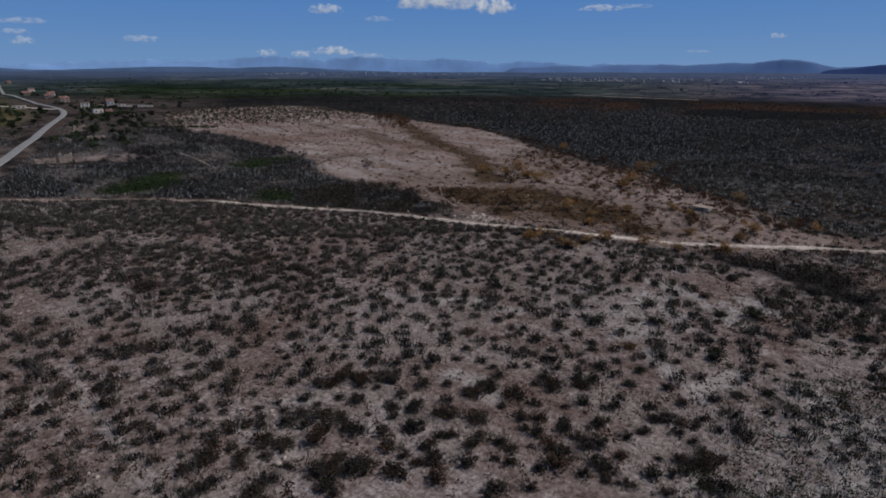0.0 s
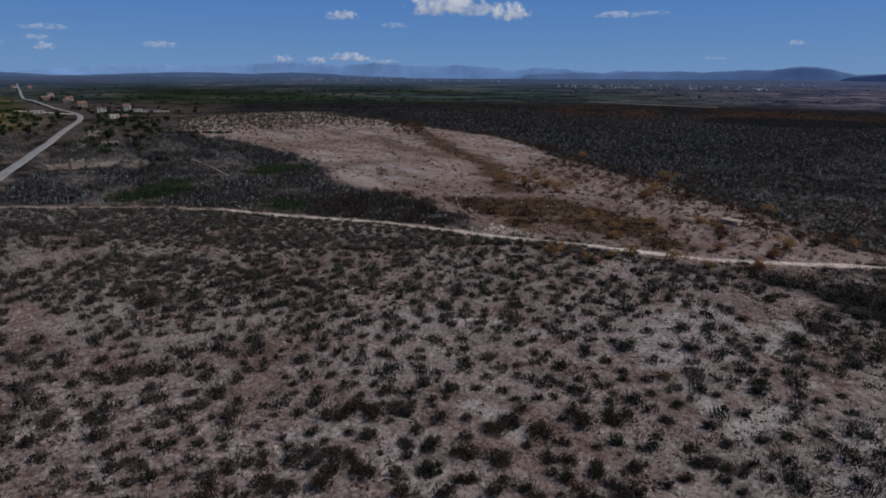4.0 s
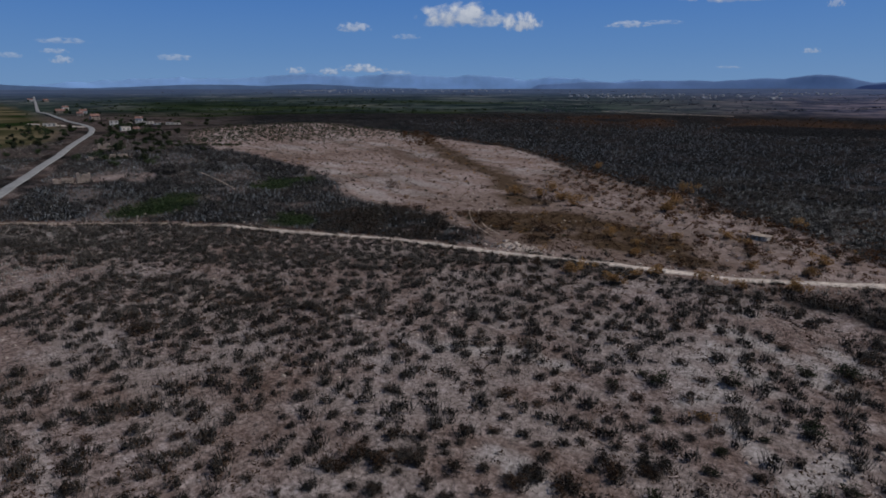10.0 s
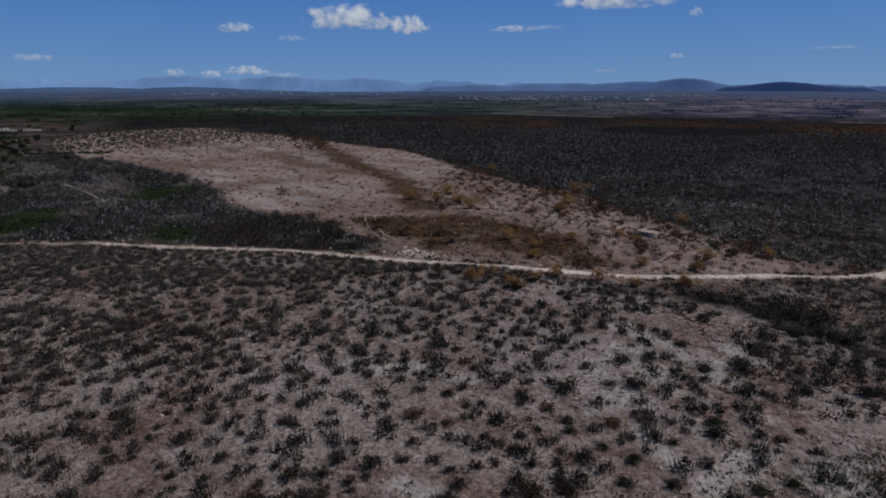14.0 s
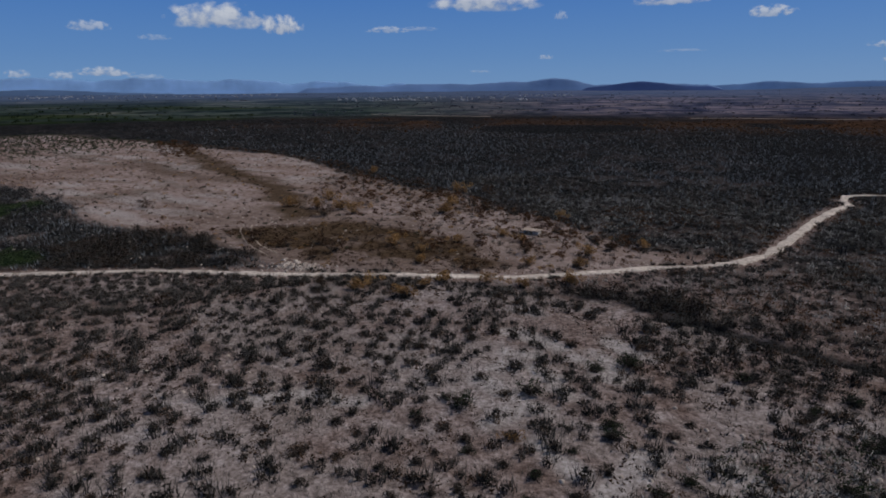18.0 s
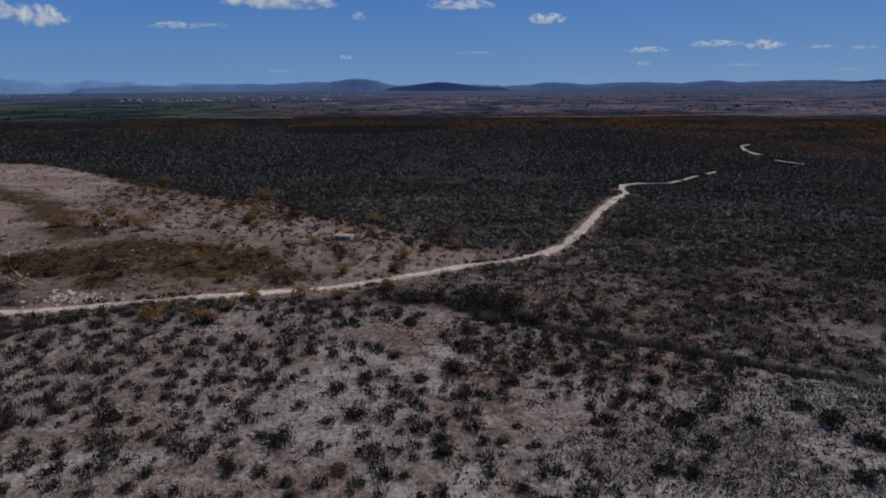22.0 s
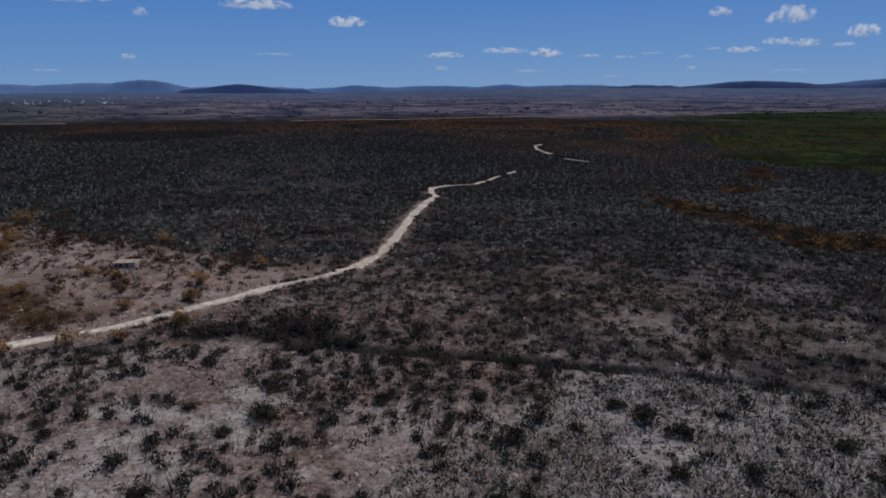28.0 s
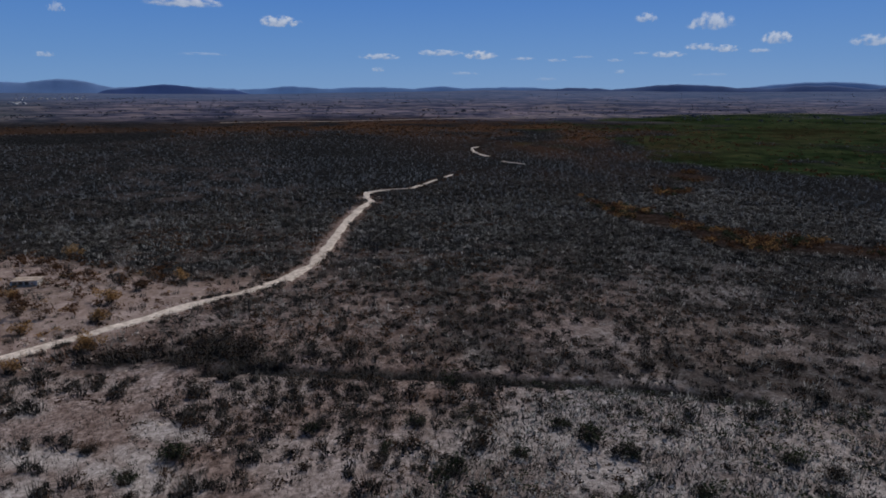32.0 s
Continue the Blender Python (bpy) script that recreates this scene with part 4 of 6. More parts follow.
sx, sy = spread(21, -110, 62, -34, 84, 1.5, lambda x, y, g: open_to_view(x, y, g) & south(x, y) & off_tracks(x, y, 1.7) & (g.uniform(0, 1, len(x)) > 0.06 + 0.78 * grey_part(x, y)) & (fbm(x / 6, y / 6, 33, 3) > 0.34), taken)
ssize = np.random.default_rng(5).gamma(4.5, 0.165, len(sx)) + 0.28
ssize = np.minimum(ssize, 1.45)


def shrub_set(name, twig_shapes, twig_mat, heap_shapes, label, wide_leaves=None, leaf_mat=None):
    """Prototypes of a shrub: twigs as the thing, its litter heap and leaves as parts."""
    made = []
    for k in range(len(twig_shapes)):
        top = new(name, np_mesh(name, *twig_shapes[k], twig_mat))
        tagged(top, label, "shrub", "shrubs of the burnt slope")
        heap = new("litter", np_mesh("litter", *heap_shapes[k % len(heap_shapes)], M_LITTER))
        heap.parent = top
        tagged(heap, kind="stuff")
        if wide_leaves:
            lf = new("foliage", np_mesh("foliage", *wide_leaves[k % len(wide_leaves)], leaf_mat))
            lf.parent = top
            tagged(lf, kind="stuff")
        made.append(top)
    return made


SETS = {"char": shrub_set("burnt_shrub", CHAR_TWIGS, M_CHAR, CHAR_HEAPS, "charred shrub, bare black twigs on ash soil"),
        "brown": shrub_set("browned_shrub", CHAR_TWIGS[:4], M_CHAR, CHAR_HEAPS, "low shrub with dead brown leaves", LOW_LEAVES, M_BROWN),
        "leafy": shrub_set("green_shrub", CHAR_TWIGS[:5], M_CHAR, CHAR_HEAPS, "dark green shrub that survived the fire", LOW_LEAVES, M_GREEN),
        "scorch": shrub_set("scorched_shrub", CHAR_TWIGS[:1], M_CHAR, CHAR_HEAPS, "low shrub with orange scorched leaves", LOW_LEAVES, M_SCORCH)}
g1 = np.random.default_rng(17)
used = {k: 0 for k in SETS}


def set_shrub(kind, x, y, size, tall=1.0):
    protos = SETS[kind]
    n = used[kind]
    used[kind] += 1
    m = Matrix.Translation((x, y, float(height(np.array([x]), np.array([y]))[0]))) @ Matrix.Rotation(g1.uniform(0, 6.28), 4, "Z") @ Matrix.Diagonal((size, size * g1.uniform(0.8, 1.15), size * tall, 1))
    if n < len(protos):
        protos[n].matrix_basis = m
        return protos[n]
    made = copy_thing(protos[n % len(protos)], Matrix.Identity(4))
    made.matrix_basis = m
    return made


for x, y, r, kind in KNOWN:
    set_shrub(kind, x, y, r * (0.95 if kind == "char" else 0.82), {"char": 0.85, "brown": 0.6, "leafy": 0.85, "scorch": 0.7}[kind])
near = np.argsort(np.hypot(sx + 12, sy - 14))
single, rest = near[:215], near[215:]
for k in single:
    set_shrub("char" if g1.uniform() < 0.8 else "brown", sx[k], sy[k], ssize[k] * 0.9, g1.uniform(0.65, 1.0))
poured("burnt_shrubs", sx[rest], sy[rest], ssize[rest], THIN_TWIGS, M_CHAR, "many charred shrubs with bare black twigs", "shrubs", 41)
poured("charred_litter", sx[rest], sy[rest], ssize[rest], THIN_LITTER, M_LITTER, "heaps of char and dead litter under the shrubs", "litter", 42)
bx = np.random.default_rng(8).uniform(0, 1, len(sx)) < 0.12 + 0.4 * smooth(0.42, 0.62, fbm(sx / 14, sy / 14, 36, 3))
poured("browned_shrubs", sx[bx], sy[bx], ssize[bx] * 0.8, [leaves(g0, 70, 0.9, 0.5, 0.13) for _ in range(4)], M_BROWN, "dead brown leaves clinging to low shrubs", "shrubs", 43)

# fine dead stubble between the shrubs
tx, ty = spread(61, -95, 56, -30, 80, 0.52, lambda x, y, g: open_to_view(x, y, g) & south(x, y) & off_tracks(x, y, 1.4) & (g.uniform(0, 1, len(x)) < 0.30 + 0.5 * smooth(0.42, 0.62, fbm(x / 4, y / 4, 44, 3))) & (np.hypot(x + 15, y) < 72))
poured("burnt_stubble", tx, ty, np.random.default_rng(3).uniform(0.5, 1.3, len(tx)), [spikes(g0, 3, 0.24, 0.42, 0.028, 0.3) for _ in range(7)], M_CHAR, "fine burnt stubble and twig ends on the soil", "stubble", 45)

mx, my = spread(62, -95, 40, -30, 80, 1.05, lambda x, y, g: open_to_view(x, y, g) & south(x, y) & off_tracks(x, y, 1.4) & (g.uniform(0, 1, len(x)) < 0.05 + 0.5 * smooth(0.46, 0.66, fbm(x / 5, y / 5, 37, 3))))
poured("dead_moss", mx, my, np.random.default_rng(37).uniform(0.5, 1.3, len(mx)), [leaves(g0, 22, 0.75, 0.10, 0.14, 5) for _ in range(5)], M_BROWN, "flat mats of dead brown moss and leaf litter", "moss", 38)

# grey stalks of the eastern slope
ex, ey = spread(71, -14, 75, -26, 66, 0.5, lambda x, y, g: open_to_view(x, y, g) & south(x, y) & off_tracks(x, y, 1.6) & (g.uniform(0, 1, len(x)) < 0.95 * grey_part(x, y)) & (fbm(x / 5, y / 5, 46, 3) > 0.33))
es = np.random.default_rng(4).uniform(0.6, 1.35, len(ex))
half = np.random.default_rng(6).uniform(0, 1, len(ex)) < 0.5
poured("grey_stalks", ex[half], ey[half], es[half], [spikes(g0, 5, 0.25, 0.5, 0.042, 0.7, 0) for _ in range(6)], M_STALK, "dense ash-grey burnt stalks of low heath", "stalks", 47)
poured("black_stalks", ex[~half], ey[~half], es[~half], [spikes(g0, 5, 0.25, 0.6, 0.040, 0.6, 0) for _ in range(6)], M_CHAR, "dense black burnt stalks of low heath", "stalks", 48)
lx, ly = spread(72, -8, 75, -26, 66, 1.5, lambda x, y, g: south(x, y) & off_tracks(x, y, 1.6) & (grey_part(x, y) > 0.2) & (fbm(x / 6, y / 6, 49, 3) > 0.40))
poured("low_green_growth", lx, ly, np.random.default_rng(9).uniform(0.5, 1.25, len(lx)), [leaves(g0, 44, 0.9, 0.55, 0.12) for _ in range(5)], M_GREEN, "low dark green regrowth among burnt stalks", "regrowth", 50)

jx, jy = spread(73, -10, 75, -26, 66, 1.45, lambda x, y, g: south(x, y) & off_tracks(x, y, 1.6) & (grey_part(x, y) > 0.25) & (fbm(x / 4, y / 4, 74, 3) > 0.53))
poured("charred_litter", jx, jy, np.random.default_rng(75).uniform(0.35, 0.75, len(jx)), THIN_LITTER, M_LITTER, "dark char and litter among the stalks", "litter", 76)
poured("burnt_shrubs", jx, jy, np.random.default_rng(78).uniform(0.35, 0.75, len(jx)), THIN_TWIGS, M_CHAR, "small burnt shrubs among the stalks", "shrubs", 79)

# scrub north and east of the track
BURN_TWIGS = [spikes(g0, 13, 0.6, 1.5, 0.037, 0.38, 0) for _ in range(6)]
BURN_LIGHT = [spikes(g0, 10, 0.6, 1.4, 0.042, 0.3, 0) for _ in range(6)]
BURN_FAR = [spikes(g0, 11, 0.9, 1.4, 0.045, 0.3, 0) for _ in range(6)]
BLEACHED = [spikes(g0, 5, 0.30, 0.62, 0.036, 0.16, 0) for _ in range(6)]
BLEACHED_FAR = [spikes(g0, 4, 0.62, 0.55, 0.075, 0.55, 0) for _ in range(6)]


def burnt(x, y, g):
    q = zones(x, y)
    # scrub is thinned inside the painted cloud shadow to keep it dark
    return (q["burn"] > 0.5) & ((q["cloud_shade"] < 0.5) | (g.uniform(0, 1, len(x)) < 0.3)) & off_tracks(x, y, 1.9) & ~south(x, y) & (near_line(x, y, FURROW) > 0.7) & (near_line(x, y, [(-170, 38), (-169, 47)]) > 5.5) & (np.hypot(x + 254, y - 75) > 5) & (near_line(x, y, [(-221, 62), (-220, 70)]) > 4)


nx, ny = spread(81, -60, 120, 40, 165, 1.5, lambda x, y, g: burnt(x, y, g) & (g.uniform(0, 1, len(x)) < (0.35 + 0.6 * smooth(0.33, 0.55, fbm(x / 8, y / 8, 52, 3))) * (0.62 + 0.38 * smooth(66, 95, np.hypot(x, y)))))
ns = np.random.default_rng(12).uniform(0.55, 1.2, len(nx))
pale = np.random.default_rng(13).uniform(0, 1, len(nx)) < (0.08 + 0.5 * smooth(0.42, 0.62, fbm(nx / 14, ny / 9, 53, 3))) * (0.2 + 0.8 * smooth(66, 95, np.hypot(nx, ny)))
poured("burnt_scrub", nx[~pale], ny[~pale], ns[~pale], BURN_TWIGS, M_CHAR, "thick standing scrub burnt black", "scrub", 54)
poured("bleached_scrub", nx[pale], ny[pale], ns[pale], BLEACHED, M_STALK, "standing scrub burnt to grey bleached stems", "scrub", 55)
poured("charred_litter", nx[~pale], ny[~pale], ns[~pale] * 1.1, FAR_LITTER, M_LITTER, "char and dead litter under the black scrub", "litter", 56)
wx2, wy2 = spread(82, -300, -52, -10, 160, 1.75, lambda x, y, g: burnt(x, y, g) & (g.uniform(0, 1, len(x)) < 0.9))
ws = np.random.default_rng(14).uniform(0.4, 1.0, len(wx2))
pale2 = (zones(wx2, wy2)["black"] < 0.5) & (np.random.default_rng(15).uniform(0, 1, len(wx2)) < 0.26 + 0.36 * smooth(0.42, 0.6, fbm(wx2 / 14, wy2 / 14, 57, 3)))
poured("burnt_scrub", wx2[~pale2], wy2[~pale2], ws[~pale2], BURN_LIGHT, M_CHAR, "thick standing scrub burnt black", "scrub", 58)
poured("bleached_scrub", wx2[pale2], wy2[pale2], ws[pale2] * 1.2, BLEACHED, M_STALK, "standing scrub burnt to grey bleached stems", "scrub", 59)
fx, fy = polar_spread(83, 150, 430, -75, 62, 2.05, 0.0035, lambda x, y, g: burnt(x, y, g) & (g.uniform(0, 1, len(x)) < 0.9) & ~((x > -60) & (x < 120) & (y < 163)) & ~((x < -52) & (y < 158)))
fs = np.random.default_rng(16).uniform(0.55, 1.1, len(fx))
fr, fa = np.hypot(fx, fy), np.degrees(np.arctan2(fx, fy))
pale3 = np.random.default_rng(18).uniform(0, 1, len(fx)) < (0.12 + 0.62 * smooth(0.44, 0.58, fbm(fr / 22, fa / 4, 160, 4))) * (1 - 0.55 * smooth(230, 320, fr)) + 0.4 * smooth(-14, -4, fa) * (1 - 0.6 * smooth(8, 16, fa)) * smooth(280, 200, fr) + 0.3 * smooth(0.45, 0.62, fbm(fr / 40, fa / 4, 60, 3))
pale3 |= np.random.default_rng(118).uniform(0, 1, len(fx)) < 0.75 * np.exp(-((fa + 22) / 6) ** 2 - ((fr - 310) / 50) ** 2)
# no pale stems within the painted cloud shadow
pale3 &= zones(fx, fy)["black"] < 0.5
poured("burnt_scrub", fx[~pale3], fy[~pale3], fs[~pale3], BURN_FAR, M_CHAR, "far black scrub left standing by the fire", "scrub", 61)
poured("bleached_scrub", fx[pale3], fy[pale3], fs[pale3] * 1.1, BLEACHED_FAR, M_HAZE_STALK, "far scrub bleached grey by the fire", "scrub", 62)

ux, uy = spread(88, -40, 110, 42, 135, 0.85, lambda x, y, g: burnt(x, y, g) & (g.uniform(0, 1, len(x)) < 0.25 + 0.6 * smooth(66, 95, np.hypot(x, y))) & (fbm(x / 6, y / 6, 89, 3) > 0.35))
ut = np.random.default_rng(40).uniform(0, 1, len(ux)) < 0.2 + 0.36 * smooth(0.4, 0.6, fbm(ux / 12, uy / 8, 90, 3))
ut &= (zones(ux, uy)["black"] < 0.5) & (near_line(ux, uy, FURROW) > 2.0)
poured("grey_stalks", ux[ut], uy[ut], np.random.default_rng(41).uniform(0.8, 1.6, int(ut.sum())), [spikes(g0, 5, 0.26, 0.46, 0.038, 0.25, 0) for _ in range(5)], M_STALK, "ash-grey stalks under the burnt scrub", "stalks", 91)
poured("black_stalks", ux[~ut], uy[~ut], np.random.default_rng(42).uniform(0.8, 1.6, int((~ut).sum())), [spikes(g0, 6, 0.3, 0.55, 0.032, 0.7, 0) for _ in range(5)], M_CHAR, "black stalks under the burnt scrub", "stalks", 92)

# blackest thickets along the track, and the furrow
kx, ky = spread(84, -115, 45, 40, 82, 1.15, lambda x, y, g: (zones(x, y)["black"] > 0.5) & off_tracks(x, y, 1.7) & (fbm(x / 2.6, y / 2.6, 88, 3) > 0.42))
poured("charred_thicket", kx, ky, np.random.default_rng(19).uniform(0.7, 1.3, len(kx)), [spikes(g0, 24, 0.6, 1.3, 0.018, 0.34, 0) for _ in range(5)], M_CHAR, "dense thicket burnt black beside the track", "thicket", 63)
poured("charred_litter", kx, ky, np.random.default_rng(20).uniform(0.9, 1.5, len(kx)), [leaves(g0, 90, 0.85, 1.0, 0.12, 7) for _ in range(5)], M_LITTER, "black charred bushes of the thicket", "litter", 64)

# sparse bushes of the pale hill
hx, hy = spread(85, -350, 5, 64, 238, 2.7, lambda x, y, g: (zones(x, y)["hill"] > 0.5) & off_tracks(x, y, 3) & (g.uniform(0, 1, len(x)) < 0.34 + 0.5 * smooth(-210, -280, x) + 0.4 * smooth(-95, -40, x)))
hs = np.random.default_rng(22).uniform(0.28, 0.72, len(hx)) * (1 + 0.5 * smooth(-200, -280, hx))
tone = np.random.default_rng(23).uniform(0, 1, len(hx)) * (1 - 0.1 * smooth(-160, -90, hx)) + 0.16 * smooth(-160, -90, hx) * (np.random.default_rng(39).uniform(0, 1, len(hx)) < 0.5)
tone = np.where((hx < -190) & (tone > 0.3), np.maximum(tone, 0.85), tone)
HILL_LEAF = [leaves(g0, 64, 0.9, 0.9, 0.2) for _ in range(6)]
for lo, hi, mat, lab in ((0, 0.28, M_LITTER, "sparse charred dark bushes on pale soil"), (0.28, 0.55, M_BROWN, "sparse brown dead bushes on pale soil"), (0.55, 0.8, M_SCORCH, "sparse orange scorched bushes on pale soil"), (0.8, 1.0, M_GREEN, "sparse dark green bushes on pale soil")):
    m = (tone >= lo) & (tone < hi)
    poured("hill_bushes", hx[m], hy[m], hs[m], HILL_LEAF, mat, lab, "bushes", 65)
px, py = spread(86, -350, 0, 64, 238, 1.6, lambda x, y, g: (zones(x, y)["hill"] > 0.5) & off_tracks(x, y, 2) & (g.uniform(0, 1, len(x)) < 0.15 + 0.7 * smooth(0.42, 0.6, fbm(x / 9, y / 9, 66, 3))) & (np.hypot(x, y) < 300))
poured("dry_tufts", px, py, np.random.default_rng(24).uniform(0.5, 1.2, len(px)), [spikes(g0, 3, 0.25, 0.5, 0.06, 0.7) for _ in range(6)], M_BROWN, "dry grass tufts on the pale soil", "grass", 67)
qx, qy = spread(87, -240, -20, 66, 216, 1.3, lambda x, y, g: (zones(x, y)["brown"] > 0.5) & off_tracks(x, y, 2) & (g.uniform(0, 1, len(x)) < 0.7 * zones(x, y)["brown"] ** 3))
poured("brown_grass", qx, qy, np.random.default_rng(25).uniform(0.6, 1.3, len(qx)), [leaves(g0, 26, 0.8, 0.3, 0.13) for _ in range(4)], M_BROWN, "singed brown grass and low bracken", "grass", 68)


# scorched bushes by the track, each with stems and a thin orange crown
def bush(name, label, leaf_mat, count, g, wide=1.0, tall=1.9):
    top = new(name, np_mesh(name, *spikes(g, 7, 0.22, tall * 0.85, 0.035, 0.7, 3), M_CHAR))
    crown = new("crown", np_mesh("crown", *leaves(g, count, wide, tall, 0.15, 8, 0.06), leaf_mat))
    crown.parent = top
    foot = new("litter", np_mesh("litter", *scraps(g, 60, 0.9), M_LITTER))
    foot.parent = top
    tagged(foot, kind="stuff")
    tagged(crown, kind="stuff")
    return tagged(top, label, "bush", "scorched bushes by the track")


PROTO = [bush("scorched_bush", "bush with thin orange scorched crown on pale soil", M_SCORCH, 520, g0) for _ in range(4)] + [bush("scorched_bush", "bush with sparse brown crown and bare stems", M_BROWN, 300, g0) for _ in range(3)]
for k, (x, y, r) in enumerate(ORANGE_a + ORANGE_b):
    if not bool(off_tracks(np.array([x]), np.array([y]), 1.6)[0]):
        y -= 3.2
    proto = PROTO[k] if k < len(PROTO) else copy_thing(PROTO[(k * 5) % len(PROTO)], Matrix.Identity(4))
    s = min(r, 2.4) * 0.76
    proto.matrix_basis = Matrix.Translation((x, y, float(height(np.array([x]), np.array([y]))[0]))) @ Matrix.Rotation(k * 1.7, 4, "Z") @ Matrix.Diagonal((s, s, s * 0.72, 1))

# far growth: rusty band, green plains, eastern scrub line
FAR_LEAF = [leaves(g0, 14, 1.4, 0.8, 0.55) for _ in range(6)]
ox, oy = polar_spread(91, 340, 620, -48, 40, 4.2, 0.006, lambda x, y, g: g.uniform(0, 1, len(x)) < 1.1 * zones(x, y)["orange"])
om = np.random.default_rng(45).uniform(0, 1, len(ox)) < 0.35
poured("browned_scrub", ox[~om], oy[~om], np.random.default_rng(46).uniform(0.7, 1.5, int((~om).sum())), FAR_LEAF, M_BROWN, "far band of scrub burnt brown", "scrub", 102)
ox, oy = ox[om], oy[om]
poured("rusty_scrub", ox, oy, np.random.default_rng(26).uniform(0.7, 1.5, len(ox)), FAR_LEAF, M_RUST, "far band of scrub scorched rusty orange", "scrub", 92)
gx2, gy2 = polar_spread(93, 150, 640, 18, 66, 2.6, 0.006, lambda x, y, g: (zones(x, y)["east"] > 0.5) & (g.uniform(0, 1, len(x)) < 0.15 + 0.6 * smooth(0.4, 0.6, fbm(x / 30, y / 30, 93, 3))))
poured("green_scrub", gx2, gy2, np.random.default_rng(27).uniform(0.4, 0.9, len(gx2)), FAR_LEAF, M_TREE, "unburnt green scrub on the eastern plain", "scrub", 94)
gx3, gy3 = polar_spread(236, 150, 640, 18, 62, 3.4, 0.005, lambda x, y, g: (zones(x, y)["east"] > 0.05) & (g.uniform(0, 1, len(x)) < 0.7 * smooth(0.50, 0.62, fbm(np.hypot(x, y) / 16, np.degrees(np.arctan2(x, y)) / 5, 237, 3)) + 0.5 * (zones(x, y)["east"] < 0.6)))
poured("rusty_scrub", gx3, gy3, np.random.default_rng(238).uniform(0.5, 1.2, len(gx3)), FAR_LEAF, M_RUST, "rusty scrub scattered through the green plain", "scrub", 239)
vx, vy = polar_spread(95, 480, 1250, -74, -36, 8.0, 0.002, lambda x, y, g: (zones(x, y)["plain"] > 0.5) & (g.uniform(0, 1, len(x)) < 0.2))
poured("green_scrub", vx, vy, np.random.default_rng(28).uniform(1.2, 2.4, len(vx)), FAR_LEAF, M_FRESH, "unburnt green scrub on the western plain", "scrub", 96)
cx, cy = spread(97, 55, 135, 60, 185, 1.9, lambda x, y, g: (zones(x, y)["gully"] > 0.5) & (g.uniform(0, 1, len(x)) < 0.95 * smooth(0.38, 0.55, fbm(x / 6, y / 6, 94, 3))))
ot = np.random.default_rng(29).uniform(0, 1, len(cx)) < 0.6
poured("rusty_scrub", cx[ot], cy[ot], np.random.default_rng(30).uniform(0.8, 1.9, int(ot.sum())), HILL_LEAF, M_RUST, "line of scorched rusty scrub along a gully", "scrub", 98)
oc = ot & (np.random.default_rng(129).uniform(0, 1, len(cx)) < 0.45)
poured("rusty_scrub", cx[oc], cy[oc], np.random.default_rng(130).uniform(0.9, 1.7, int(oc.sum())), HILL_LEAF, M_SCORCH, "scorched orange bushes along a gully", "scrub", 103)
poured("green_scrub", cx[~ot], cy[~ot], np.random.default_rng(31).uniform(0.8, 1.7, int((~ot).sum())), HILL_LEAF, M_GREEN, "dark green scrub along a gully", "scrub", 99)
dx2, dy2 = polar_spread(100, 90, 160, -76, -48, 1.6, 0.0, lambda x, y, g: zones(x, y)["green"] > 0.5)
poured("green_patch", dx2, dy2, np.random.default_rng(32).uniform(0.6, 1.2, len(dx2)), HILL_LEAF, M_TREE, "patches of unburnt green juniper", "scrub", 101)

vx3, vy3 = spread(120, -150, 60, -10, 190, 1.0, lambda x, y, g: (np.minimum(near_line(x, y, TRACK_WEST), near_line(x, y, TRACK_NORTH)) < 2.4) & (np.minimum(near_line(x, y, TRACK_WEST), near_line(x, y, TRACK_NORTH)) > 0.85) & (g.uniform(0, 1, len(x)) < 0.75))
poured("verge_tufts", vx3, vy3, np.random.default_rng(34).uniform(0.3, 0.8, len(vx3)), [leaves(g0, 26, 0.8, 0.7, 0.16) for _ in range(5)], M_RUST, "dry rusty tufts along the track verges", "grass", 121)

# black shrubs and tufts that lean into the track from both sides
vx4, vy4 = spread(220, -118, 30, 20, 165, 0.95, lambda x, y, g: (np.minimum(near_line(x, y, TRACK_WEST), near_line(x, y, TRACK_NORTH)) > 0.62) & (np.minimum(near_line(x, y, TRACK_WEST), near_line(x, y, TRACK_NORTH)) < 1.9) & (fbm(x / 4, y / 4, 221, 3) > np.where(y < np.interp(x, BEYOND_X, BEYOND_Y) + 1.0, 0.44, 0.56)))
poured("burnt_shrubs", vx4, vy4, np.random.default_rng(222).uniform(0.4, 0.9, len(vx4)), THIN_TWIGS, M_CHAR, "charred shrubs leaning over the track edge", "shrubs", 223)
poured("charred_litter", vx4, vy4, np.random.default_rng(224).uniform(0.5, 1.0, len(vx4)), FAR_LITTER, M_LITTER, "char and litter on the track edge", "litter", 225)

# dense charred shrubs close to the track
wx4, wy4 = spread(122, -130, -8, 5, 84, 1.05, lambda x, y, g: south(x, y) & (near_line(x, y, TRACK_WEST) < 7 + 15 * smooth(-48, -72, x) + 9 * (fbm(x / 9, y / 9, 123, 2) - 0.5)) & off_tracks(x, y, 1.3) & (g.uniform(0, 1, len(x)) < 0.8))
poured("burnt_shrubs", wx4, wy4, np.random.default_rng(43).uniform(0.5, 1.1, len(wx4)), THIN_TWIGS, M_CHAR, "row of charred shrubs along the track", "shrubs", 124)
